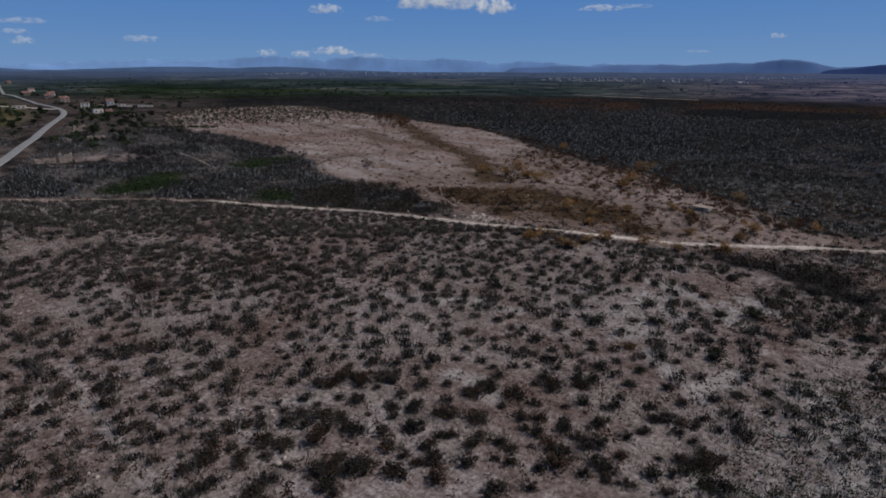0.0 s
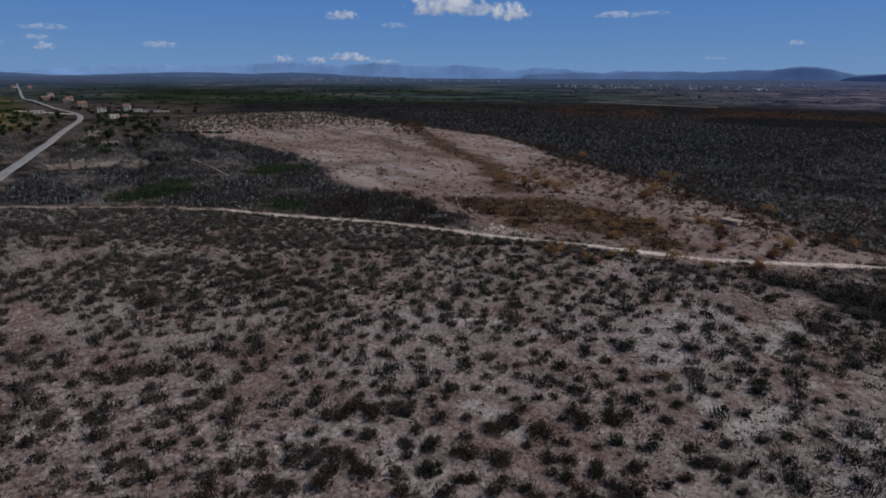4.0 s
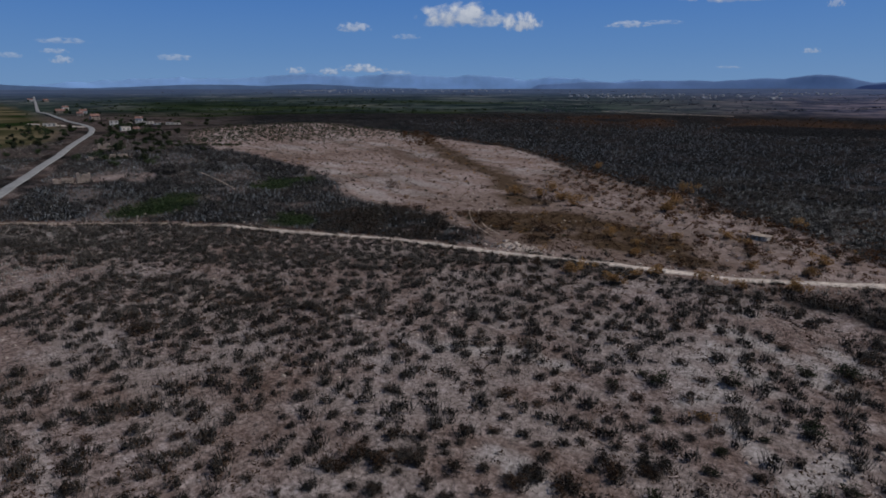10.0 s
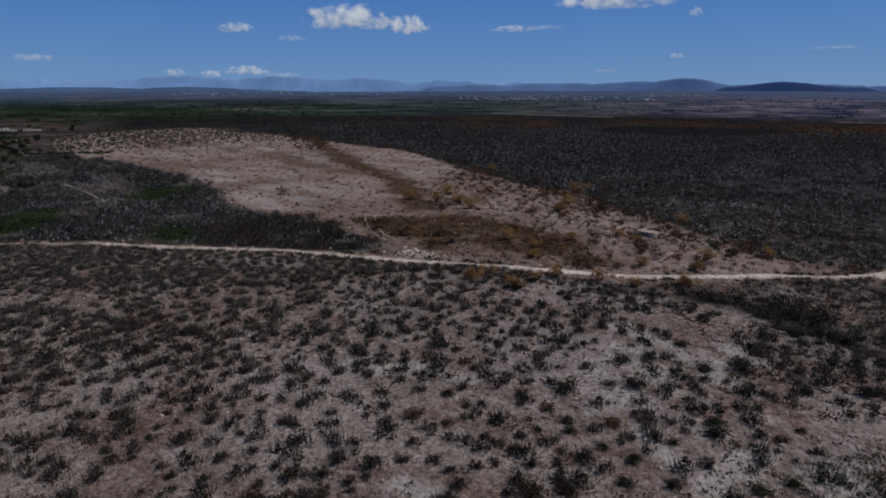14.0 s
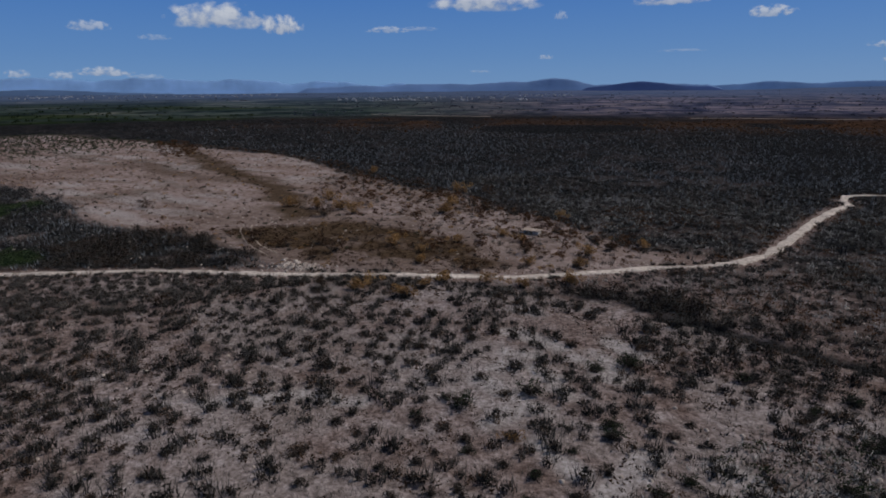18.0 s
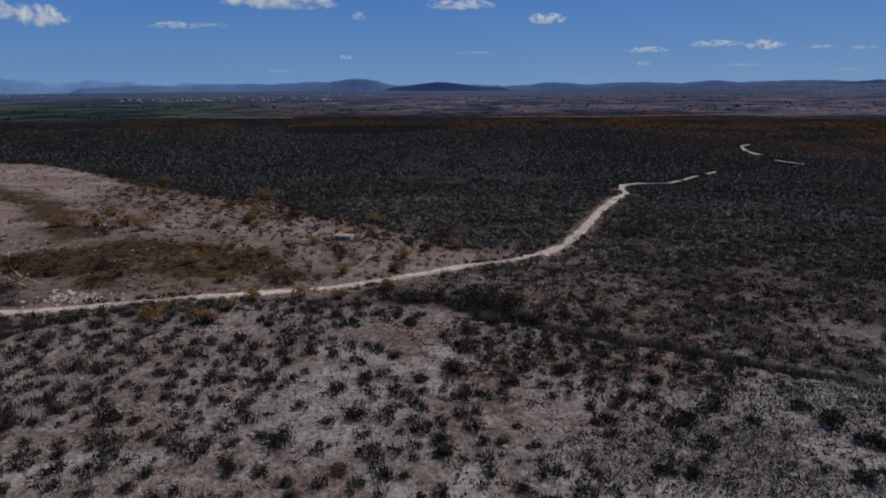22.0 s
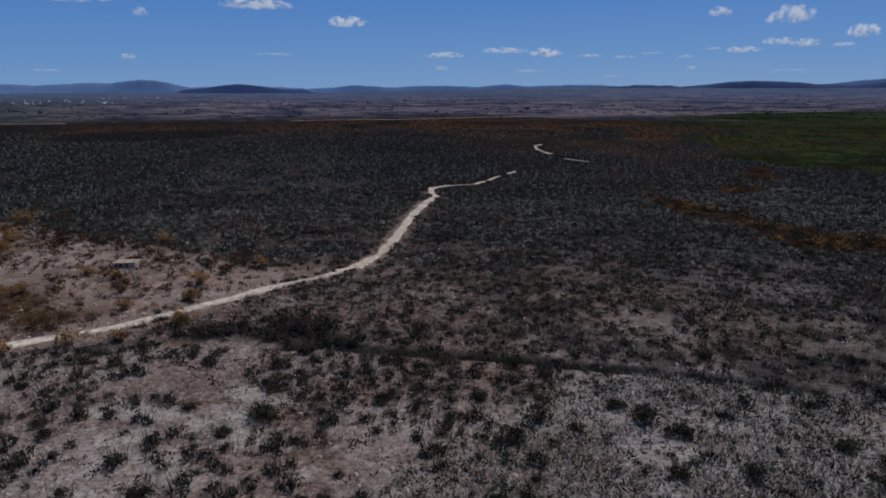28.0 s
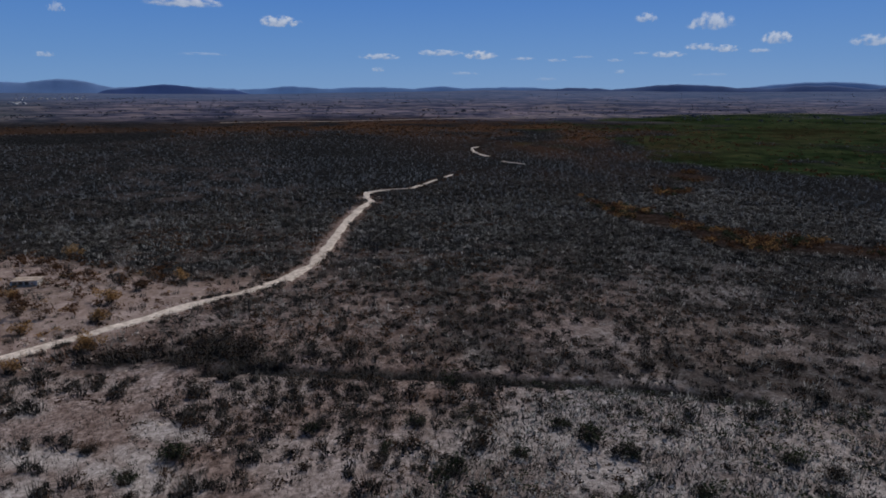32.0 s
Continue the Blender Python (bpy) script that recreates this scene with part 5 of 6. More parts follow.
poured("charred_litter", wx4, wy4, np.random.default_rng(44).uniform(0.6, 1.2, len(wx4)), FAR_LITTER, M_LITTER, "char and litter along the track", "litter", 125)

# dark close-grown patch on the western slope
wx7, wy7 = spread(242, -90, -44, 4, 36, 1.15, lambda x, y, g: south(x, y) & off_tracks(x, y, 1.4) & (((x + 65) / 15) ** 2 + ((y - 20.5 - 0.25 * (x + 65)) / 7.5) ** 2 < 0.45 + 1.2 * fbm(x / 5, y / 5, 243, 3)) & (g.uniform(0, 1, len(x)) < 0.75))
wt7 = np.random.default_rng(244).uniform(0, 1, len(wx7)) < 0.65
poured("burnt_shrubs", wx7, wy7, np.random.default_rng(245).uniform(0.5, 1.1, len(wx7)), THIN_TWIGS, M_CHAR, "close-grown charred shrubs on the western slope", "shrubs", 246)
poured("charred_litter", wx7[wt7], wy7[wt7], np.random.default_rng(247).uniform(0.7, 1.3, int(wt7.sum())), FAR_LITTER, M_LITTER, "char under close-grown shrubs", "litter", 248)
poured("browned_shrubs", wx7[~wt7], wy7[~wt7], np.random.default_rng(249).uniform(0.6, 1.2, int((~wt7).sum())), FAR_LITTER, M_BROWN, "brown dead leaves among close-grown shrubs", "shrubs", 250)

# dead brown brush on the eastern foot of the pale hill
ax5, ay5 = spread(126, -95, 0, 72, 150, 1.8, lambda x, y, g: (zones(x, y)["hill"] > 0.5) & off_tracks(x, y, 2.6) & (g.uniform(0, 1, len(x)) < 0.52 * smooth(34, 8, near_line(x, y, [(-91, 151), (-57, 130), (-38, 116), (-20, 100), (-10, 95), (2, 91)])) + 0.06))
at5 = np.random.default_rng(47).uniform(0, 1, len(ax5))
poured("dead_brush", ax5[at5 < 0.6], ay5[at5 < 0.6], np.random.default_rng(48).uniform(0.5, 1.3, int((at5 < 0.6).sum())), HILL_LEAF, M_RUST, "dead brown brush on the foot of the hill", "brush", 127)
poured("dead_brush", ax5[at5 >= 0.6], ay5[at5 >= 0.6], np.random.default_rng(49).uniform(0.5, 1.2, int((at5 >= 0.6).sum())), THIN_TWIGS, M_CHAR, "bare black brush on the foot of the hill", "brush", 128)

# black and rusty scrub that straddles the rim between hill and burnt heath
RIM = [(-323, 233), (-243, 210), (-193, 200), (-153, 190), (-119, 172), (-91, 151), (-74, 141), (-57, 130), (-38, 116), (-28, 109), (-20, 100), (-10, 95)]
wx6, wy6 = spread(226, -250, 0, 92, 214, 1.7, lambda x, y, g: off_tracks(x, y, 2.4) & (near_line(x, y, RIM) < 1.0 + 9 * fbm(x / 7, y / 7, 227, 3) * fbm(x / 23, y / 23, 228, 2)) & (g.uniform(0, 1, len(x)) < 0.75))
wt6 = np.random.default_rng(229).uniform(0, 1, len(wx6))
poured("burnt_scrub", wx6[wt6 < 0.62], wy6[wt6 < 0.62], np.random.default_rng(230).uniform(0.5, 1.2, int((wt6 < 0.62).sum())), BURN_TWIGS, M_CHAR, "black scrub along the rim of the pale hill", "scrub", 231)
poured("charred_bushes", wx6[wt6 < 0.45], wy6[wt6 < 0.45], np.random.default_rng(232).uniform(0.5, 1.1, int((wt6 < 0.45).sum())), HILL_LEAF, M_LITTER, "charred bushes along the rim of the pale hill", "bushes", 233)
poured("rusty_scrub", wx6[wt6 > 0.62], wy6[wt6 > 0.62], np.random.default_rng(234).uniform(0.5, 1.1, int((wt6 > 0.62).sum())), HILL_LEAF, M_RUST, "rusty dead scrub along the rim of the pale hill", "scrub", 235)

# bare black trees that still stand on the rim of the hill and among the scrub
def burnt_tree(g):
    top = tagged(new("burnt_tree"), "small burnt tree, bare black trunk and limbs", "tree", "burnt trees of the heath")
    bm = bmesh.new()
    bmesh.ops.create_cone(bm, cap_ends=True, segments=6, radius1=0.075, radius2=0.03, depth=1.5, matrix=Matrix.Translation((0, 0, 0.68)) @ Matrix.Rotation(g.uniform(-0.1, 0.1), 4, "X"))
    trunk = part("trunk", bm, M_CHAR, top)
    limbs = new("limbs", np_mesh("limbs", *spikes(g, 6, 0.05, 2.0, 0.032, 0.55, 4), M_CHAR))
    limbs.parent = trunk
    twigs = spikes(g, 26, 0.42, 1.0, 0.012, 0.5, 1)
    fringe = new("crown", np_mesh("crown", twigs[0] + (0, 0, 1.0), twigs[1], M_CHAR))
    fringe.parent = top
    tagged(fringe, kind="stuff")
    return top


BURNT_TREES = [burnt_tree(g0) for _ in range(4)]
tx6, ty6 = spread(240, -75, 45, 58, 150, 6.5, lambda x, y, g: off_tracks(x, y, 2.2) & ~south(x, y) & ((near_line(x, y, RIM) < 4.5) | ((near_line(x, y, TRACK_NORTH[:7]) < 16) & (g.uniform(0, 1, len(x)) < 0.5) & (zones(x, y)["hill"] < 0.5))))
g6 = np.random.default_rng(241)
for k, (x, y) in enumerate(zip(tx6[:70], ty6[:70])):
    made = BURNT_TREES[k] if k < 4 else copy_thing(BURNT_TREES[k % 4], Matrix.Identity(4))
    size = g6.uniform(0.7, 1.2)
    made.matrix_basis = Matrix.Translation((x, y, float(height(np.array([x]), np.array([y]))[0]))) @ Matrix.Rotation(g6.uniform(0, 6.28), 4, "Z") @ Matrix.Diagonal((size, size, size, 1))

# pale flecks: ash-coated leaf scraps on the burnt heath
ix, iy = spread(130, -12, 80, -26, 66, 0.7, lambda x, y, g: open_to_view(x, y, g) & south(x, y) & off_tracks(x, y, 1.6) & (g.uniform(0, 1, len(x)) < 0.85 * grey_part(x, y)))
poured("ash_flecks", ix, iy, np.random.default_rng(131).uniform(0.6, 1.3, len(ix)), [leaves(g0, 8, 0.42, 0.42, 0.12, 4) for _ in range(6)], M_STALK, "pale ash-coated leaf scraps among the stalks", "leaf scraps", 132)
ix, iy = spread(133, -40, 115, 42, 140, 1.05, lambda x, y, g: burnt(x, y, g) & (zones(x, y)["black"] < 0.5) & (near_line(x, y, FURROW) > 2.0) & (g.uniform(0, 1, len(x)) < (0.25 + 0.6 * smooth(0.42, 0.6, fbm(x / 10, y / 7, 134, 3))) * (0.25 + 0.75 * smooth(66, 95, np.hypot(x, y)))))
poured("ash_flecks", ix, iy, np.random.default_rng(135).uniform(0.7, 1.5, len(ix)), [spikes(g0, 4, 0.28, 0.42, 0.042, 0.25, 0) for _ in range(6)], M_STALK, "pale ash-coated scraps in the burnt scrub", "leaf scraps", 136)
ix, iy = polar_spread(137, 130, 430, -46, 60, 1.9, 0.004, lambda x, y, g: burnt(x, y, g) & (zones(x, y)["black"] < 0.5) & (g.uniform(0, 1, len(x)) < 0.45 * (1 - 0.6 * smooth(230, 320, np.hypot(x, y))) + 0.7 * np.exp(-((np.degrees(np.arctan2(x, y)) + 22) / 6) ** 2 - ((np.hypot(x, y) - 310) / 50) ** 2) + 0.6 * smooth(0.45, 0.62, fbm(x / 30, y / 18, 138, 3))))
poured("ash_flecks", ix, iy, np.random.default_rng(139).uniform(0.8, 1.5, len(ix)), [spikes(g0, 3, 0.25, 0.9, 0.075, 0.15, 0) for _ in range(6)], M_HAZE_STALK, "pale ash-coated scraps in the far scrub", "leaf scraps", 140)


# dark hedge and thickets at the western foot of the hill, and dense dots of bushes on its far crest
zx, zy = spread(160, -235, -90, 20, 110, 2.2, lambda x, y, g: burnt(x, y, g) & (g.uniform(0, 1, len(x)) < 0.9 * smooth(6.5, 2.5, near_line(x, y, DARK_HEDGE)) + 0.7 * smooth(0.48, 0.60, fbm(x / 11, y / 7, 161, 3))))
poured("charred_bushes", zx, zy, np.random.default_rng(162).uniform(0.7, 1.5, len(zx)), [leaves(g0, 60, 1.0, 1.3, 0.2) for _ in range(5)], M_CHAR, "dense charred bushes at the foot of the hill", "bushes", 163)
zx, zy = spread(164, -350, -190, 105, 238, 3.4, lambda x, y, g: (zones(x, y)["hill"] > 0.5) & (g.uniform(0, 1, len(x)) < 0.75 * smooth(-205, -235, x - 0.4 * (y - 170))))
poured("hill_bushes", zx, zy, np.random.default_rng(165).uniform(0.55, 1.15, len(zx)), [leaves(g0, 34, 0.8, 1.3, 0.26) for _ in range(5)], M_GREEN, "rows of dark bushes on the far crest of the hill", "bushes", 166)
zx, zy = spread(167, -250, -225, 98, 122, 1.7, lambda x, y, g: near_line(x, y, [(-244, 101), (-239, 109), (-232, 117)]) < 2.8)
poured("green_patch", zx, zy, np.random.default_rng(168).uniform(0.8, 1.3, len(zx)), HILL_LEAF, M_FRESH, "green hedge on the flank of the hill", "hedge", 169)

# hazy woods, hedges and clumps over the far plain
zx, zy = polar_spread(170, 600, 4300, -75, 62, 8.5, 0.0016, lambda x, y, g: (g.uniform(0, 1, len(x)) < 0.04 + 0.7 * smooth(0.52, 0.64, fbm(np.degrees(np.arctan2(x, y)) / 3.2 + 9, np.log(np.hypot(x, y)) * 24, 171, 4))) & ((np.hypot(x, y) > 1450) | (x > -0.75 * y)))
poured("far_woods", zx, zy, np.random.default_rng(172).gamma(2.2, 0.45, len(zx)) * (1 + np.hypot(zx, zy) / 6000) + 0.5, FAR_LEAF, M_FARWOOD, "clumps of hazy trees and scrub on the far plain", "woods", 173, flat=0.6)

# black stalks along the furrow
zx, zy = spread(175, -8, 38, 44, 68, 0.7, lambda x, y, g: near_line(x, y, FURROW) < 0.7)
poured("black_stalks", zx, zy, np.random.default_rng(176).uniform(0.7, 1.2, len(zx)), [spikes(g0, 12, 0.4, 0.75, 0.03, 0.3, 0) for _ in range(4)], M_CHAR, "black stalks along the old furrow", "stalks", 177)

# bluish-grey stalks at the western end of the slope
zx, zy = spread(180, -125, -52, -30, 46, 0.72, lambda x, y, g: open_to_view(x, y, g) & south(x, y) & off_tracks(x, y, 1.6) & (g.uniform(0, 1, len(x)) < 0.8 * smooth(-74, -92, x + 0.5 * (y - 8) + 14 * (fbm(x / 9, y / 9, 181, 3) - 0.5))))
half = np.random.default_rng(182).uniform(0, 1, len(zx)) < 0.5
poured("grey_stalks", zx[half], zy[half], np.random.default_rng(183).uniform(0.7, 1.4, int(half.sum())), BLEACHED, M_STALK, "ash-grey stalks at the end of the slope", "stalks", 184, flat=0.7)
poured("black_stalks", zx[~half], zy[~half], np.random.default_rng(185).uniform(0.7, 1.4, int((~half).sum())), BLEACHED, M_CHAR, "black stalks at the end of the slope", "stalks", 186, flat=0.8)

# reddish dead leaf among the scrub beside the track
zx, zy = spread(187, -20, 70, 46, 130, 1.7, lambda x, y, g: burnt(x, y, g) & (g.uniform(0, 1, len(x)) < 0.75 * smooth(0.5, 0.62, fbm(x / 9, y / 6, 188, 3)) * smooth(40, 8, x - 0.3 * (y - 60))))
poured("browned_scrub", zx, zy, np.random.default_rng(189).uniform(0.6, 1.2, len(zx)), [leaves(g0, 44, 0.8, 0.6, 0.13) for _ in range(5)], M_RUST, "reddish dead leaves on low burnt scrub", "scrub", 190)

# fine pale and dark stalks in the burnt ground west of the hill
zx, zy = spread(191, -240, -52, -10, 110, 0.95, lambda x, y, g: burnt(x, y, g) & (zones(x, y)["black"] < 0.5) & (g.uniform(0, 1, len(x)) < 0.75))
half = np.random.default_rng(192).uniform(0, 1, len(zx)) < 0.32 + 0.5 * smooth(0.4, 0.6, fbm(zx / 12, zy / 9, 193, 3))
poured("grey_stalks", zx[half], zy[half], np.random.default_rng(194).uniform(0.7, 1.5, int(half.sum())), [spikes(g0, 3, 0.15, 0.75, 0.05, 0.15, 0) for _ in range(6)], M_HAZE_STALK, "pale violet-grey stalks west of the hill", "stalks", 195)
poured("black_stalks", zx[~half], zy[~half], np.random.default_rng(196).uniform(0.7, 1.5, int((~half).sum())), [spikes(g0, 4, 0.25, 0.8, 0.05, 0.2, 0) for _ in range(6)], M_CHAR, "black stalks west of the hill", "stalks", 197)

# one tall dark bush by the ruin and olive-brown bushes at the head of the streak
zx, zy = spread(201, -180, -150, 52, 68, 1.4, lambda x, y, g: near_line(x, y, [(-176, 66), (-168, 63)]) < 2.2)
poured("charred_bushes", zx, zy, np.random.default_rng(202).uniform(1.4, 2.2, len(zx)), HILL_LEAF, M_CHAR, "tall black bush beside the ruin", "bushes", 203)
zx, zy = spread(204, -240, -160, 150, 222, 2.6, lambda x, y, g: (near_line(x, y, [(-228, 212), (-205, 193), (-180, 172)]) < 7) & (g.uniform(0, 1, len(x)) < 0.6))
poured("hill_bushes", zx, zy, np.random.default_rng(205).uniform(0.7, 1.5, len(zx)), HILL_LEAF, M_RUST, "rusty brown bushes at the head of the dark streak", "bushes", 206)

# close-set dark clumps on both sides of the furrow
zx, zy = spread(210, -10, 70, 36, 96, 0.98, lambda x, y, g: off_tracks(x, y, 1.7) & (near_line(x, y, FURROW) > 0.5) & (x > -8 + 0.3 * np.maximum(0, y - 70)) & (grey_part(x, y) < 0.7 + 0.4 * ~south(x, y)) & (np.hypot(x, y) < 98) & (g.uniform(0, 1, len(x)) < (0.18 + 0.75 * smooth(0.40, 0.56, fbm(x / 3.2 + y / 15, y / 2.4, 211, 3))) * (0.35 + 0.65 * smooth(42, 54, y))))
zs = np.random.default_rng(212).uniform(0.45, 1.1, len(zx))
zt = np.random.default_rng(213).uniform(0, 1, len(zx))
poured("burnt_shrubs", zx, zy, zs, [spikes(g0, 10, 0.5, 1.0, 0.032, 0.24, 0) for _ in range(6)], M_CHAR, "close-set black twigs around the old furrow", "shrubs", 214)
poured("charred_litter", zx[zt < 0.72], zy[zt < 0.72], zs[zt < 0.72], [leaves(g0, 40, 0.7, 0.42, 0.14, 5) for _ in range(6)], M_LITTER, "dark char clumps around the old furrow", "litter", 215)
poured("browned_scrub", zx[zt >= 0.72], zy[zt >= 0.72], zs[zt >= 0.72], [leaves(g0, 40, 0.7, 0.5, 0.14, 5) for _ in range(6)], M_BROWN, "brown dead clumps around the old furrow", "scrub", 216)


# ---- village, ruin and other built things ----
def ground_at(x, y):
    return float(height(np.array([x]), np.array([y]))[0])


def gable(bm, w, d, h, rise, over=0.2, thick=0.12):
    """Two pitched roof slabs over a box w by d."""
    for side in (-1, 1):
        run = math.hypot(d / 2 + over, rise)
        a = math.atan2(rise, d / 2 + over)
        m = Matrix.Translation((0, side * (d / 2 + over) / 2, h + rise / 2 - 0.02)) @ Matrix.Rotation(-side * a, 4, "X") @ Matrix.Diagonal((w + 2 * over, run + 0.1, thick, 1))
        bmesh.ops.create_cube(bm, size=1, matrix=m)
    return bm


def house(x, y, turn, w, d, h, rise, wall_mat, label, roof_mat=None, windows=3, chimney=True):
    top = tagged(new("house"), label, "house", "houses of the village")
    z = ground_at(x, y) - 0.3
    bm = bmesh.new()
    box(bm, -w / 2, -d / 2, 0, w / 2, d / 2, h)
    if rise:
        for s in (-1, 1):
            a, b, c = (bm.verts.new((s * (w / 2 - 0.003), yy, zz)) for yy, zz in ((-d / 2, h), (d / 2, h), (0, h + rise - 0.1)))
            bm.faces.new((a, b, c))
    part("wall", bm, wall_mat, top)
    if rise:
        roof = part("roof", gable(bmesh.new(), w, d, h, rise), roof_mat or M_TILE, top, "pitched terracotta tile roof")
        if chimney:
            part("chimney", box(bmesh.new(), w * 0.2, -0.2, h + rise * 0.4, w * 0.2 + 0.34, 0.16, h + rise + 0.4), M_PLASTER, roof)
    else:
        part("roof", box(bmesh.new(), -w / 2 - 0.1, -d / 2 - 0.1, h, w / 2 + 0.1, d / 2 + 0.1, h + 0.14), M_CONCRETE, top, "flat concrete roof slab")
    for row in range(2 if h > 2.7 else 1):
        for k in range(windows):
            wx = -w / 2 + w * (k + 0.5) / windows
            wz = 0.3 + min(0.55, h * 0.25) + row * 1.55
            for s in (-1, 1):
                win = part("window", box(bmesh.new(), wx - 0.32, s * d / 2 - 0.04, wz, wx + 0.32, s * d / 2 + 0.03, wz + min(0.72, h * 0.36)), M_VOID, top)
                part("sill", box(bmesh.new(), wx - 0.38, s * (d / 2 + 0.05) - 0.06, wz - 0.08, wx + 0.38, s * (d / 2 + 0.05) + 0.06, wz - 0.003), M_CONCRETE, win)
    part("door", box(bmesh.new(), w / 2 - 0.04, -0.3, 0.3, w / 2 + 0.04, 0.3, 0.3 + min(1.2, h * 0.7)), M_VOID, top)
    top.matrix_basis = pose(x, y, z, 0, 0, turn)
    return top


# x, y, turn, width, depth, wall height, roof rise, kind
HOUSES = [(-394, 127, 0, 4.7, 4.2, 3.3, 0, 0), (-351, 118, 8, 4.6, 4.0, 2.3, 0, 0), (-420, 151, -6, 4.2, 4.0, 2.6, 1.1, 1), (-471, 141, 10, 5.4, 5.0, 2.8, 1.5, 2), (-568, 163, 0, 5.2, 4.6, 2.6, 1.4, 1), (-615, 159, 4, 7.0, 5.0, 2.4, 1.4, 2),
          (-418, 100, -2, 6.6, 3.0, 1.9, 0, 0), (-345, 121.5, -10, 3.0, 2.6, 1.5, 0.8, 2), (-1137, 259, 0, 7.0, 5.0, 3.0, 1.6, 1), (-1086, 267, 10, 6.0, 5.0, 3.0, 1.6, 2), (-700, 186, 16, 5.0, 4.4, 2.6, 1.3, 1), (-532, 150, 0, 4.4, 4.0, 2.3, 1.2, 2),
          (-398, 144, 0, 6.2, 3.0, 1.9, 0, 3), (-400, 150.5, 4, 3.0, 2.4, 1.7, 0, 3), (-391.5, 151, -3, 4.0, 2.2, 1.2, 0, 3), (-387, 156.5, 2, 4.4, 2.2, 1.4, 0, 3), (-384, 160, 0, 3.4, 2.0, 1.2, 0, 3), (-403, 139, 3, 2.6, 2.2, 1.4, 0, 3)]
for x, y, turn, w, d, h, rise, kind in HOUSES:
    house(x, y, turn + 72, w, d, h, rise, (M_PLASTER, M_PLASTER, M_STONE, M_PLASTER)[kind], ("white plastered flat-roofed house at the roadside", "white house with a red tile roof", "stone house with a weathered red roof", "low whitewashed shed in a row on burnt ground")[kind], windows=max(1, int(w / 1.9)), chimney=rise > 0)


def ruin(x, y, turn, w, d, h, label):
    """A roofless stone house with broken wall tops and empty openings."""
    top = tagged(new("ruined_house"), label, "ruin")
    g = np.random.default_rng(int(abs(x)))
    t = 0.32
    for name, x0, y0, x1, y1 in (("wall", -w / 2, -d / 2, w / 2, -d / 2 + t), ("wall", -w / 2, d / 2 - t, w / 2, d / 2), ("wall", -w / 2, -d / 2 + t, -w / 2 + t, d / 2 - t), ("wall", w / 2 - t, -d / 2 + t, w / 2, d / 2 - t)):
        bm = bmesh.new()
        along = x1 - x0 > y1 - y0
        n = max(4, int((x1 - x0 if along else y1 - y0) / 0.3))
        rows = []
        for k in range(n + 1):
            a = k / n
            hh = h * (0.42 if along and (n // 4 < k <= n // 4 + 2) else 0.95 - 0.22 * abs(math.sin(k * 0.35 + x)) + g.uniform(-0.05, 0.05))
            ends = ((x0 + (x1 - x0) * a, y0), (x0 + (x1 - x0) * a, y1)) if along else ((x0, y0 + (y1 - y0) * a), (x1, y0 + (y1 - y0) * a))
            rows.append([bm.verts.new((*e, zz)) for e in ends for zz in (0, hh)])
        for p, q in zip(rows, rows[1:]):
            for c0, c1 in ((0, 1), (1, 3), (3, 2), (2, 0)):
                bm.faces.new((p[c0], q[c0], q[c1], p[c1]))
        bm.faces.new((rows[0][0], rows[0][1], rows[0][3], rows[0][2]))
        bm.faces.new((rows[-1][0], rows[-1][2], rows[-1][3], rows[-1][1]))
        bmesh.ops.recalc_face_normals(bm, faces=bm.faces)
        part(name, bm, M_STONE, top)
    bm = bmesh.new()
    for k in range(26):
        s = g.uniform(0.12, 0.34)
        bmesh.ops.create_icosphere(bm, subdivisions=1, radius=s, matrix=Matrix.Translation((g.uniform(-w * 0.9, w * 0.8), g.uniform(-d * 1.1, d * 0.6), s * 0.2)) @ Matrix.Diagonal((1.2, 0.9, 0.6, 1)))
    tagged(part("rubble", bm, M_STONE, top, "heap of fallen wall stones"), kind="stuff")
    top.matrix_basis = pose(x, y, ground_at(x, y) - 0.1, 0, 0, turn)
    return top


ruin(-170.4, 43.6, 77, 3.0, 2.7, 2.6, "roofless stone ruin with empty windows on dry ground")
ruin(-171.6, 39.4, 77, 4.4, 2.4, 1.25, "low roofless annex of a stone ruin")
ruin(-255, 76, 72, 4.0, 3.4, 2.2, "collapsed pinkish stone house near the road")
ruin(-222, 62.8, 80, 4.0, 3.0, 1.0, "low broken stone walls in scrub")
ruin(-221, 69.5, 68, 5.0, 3.0, 1.3, "low broken stone walls in scrub")


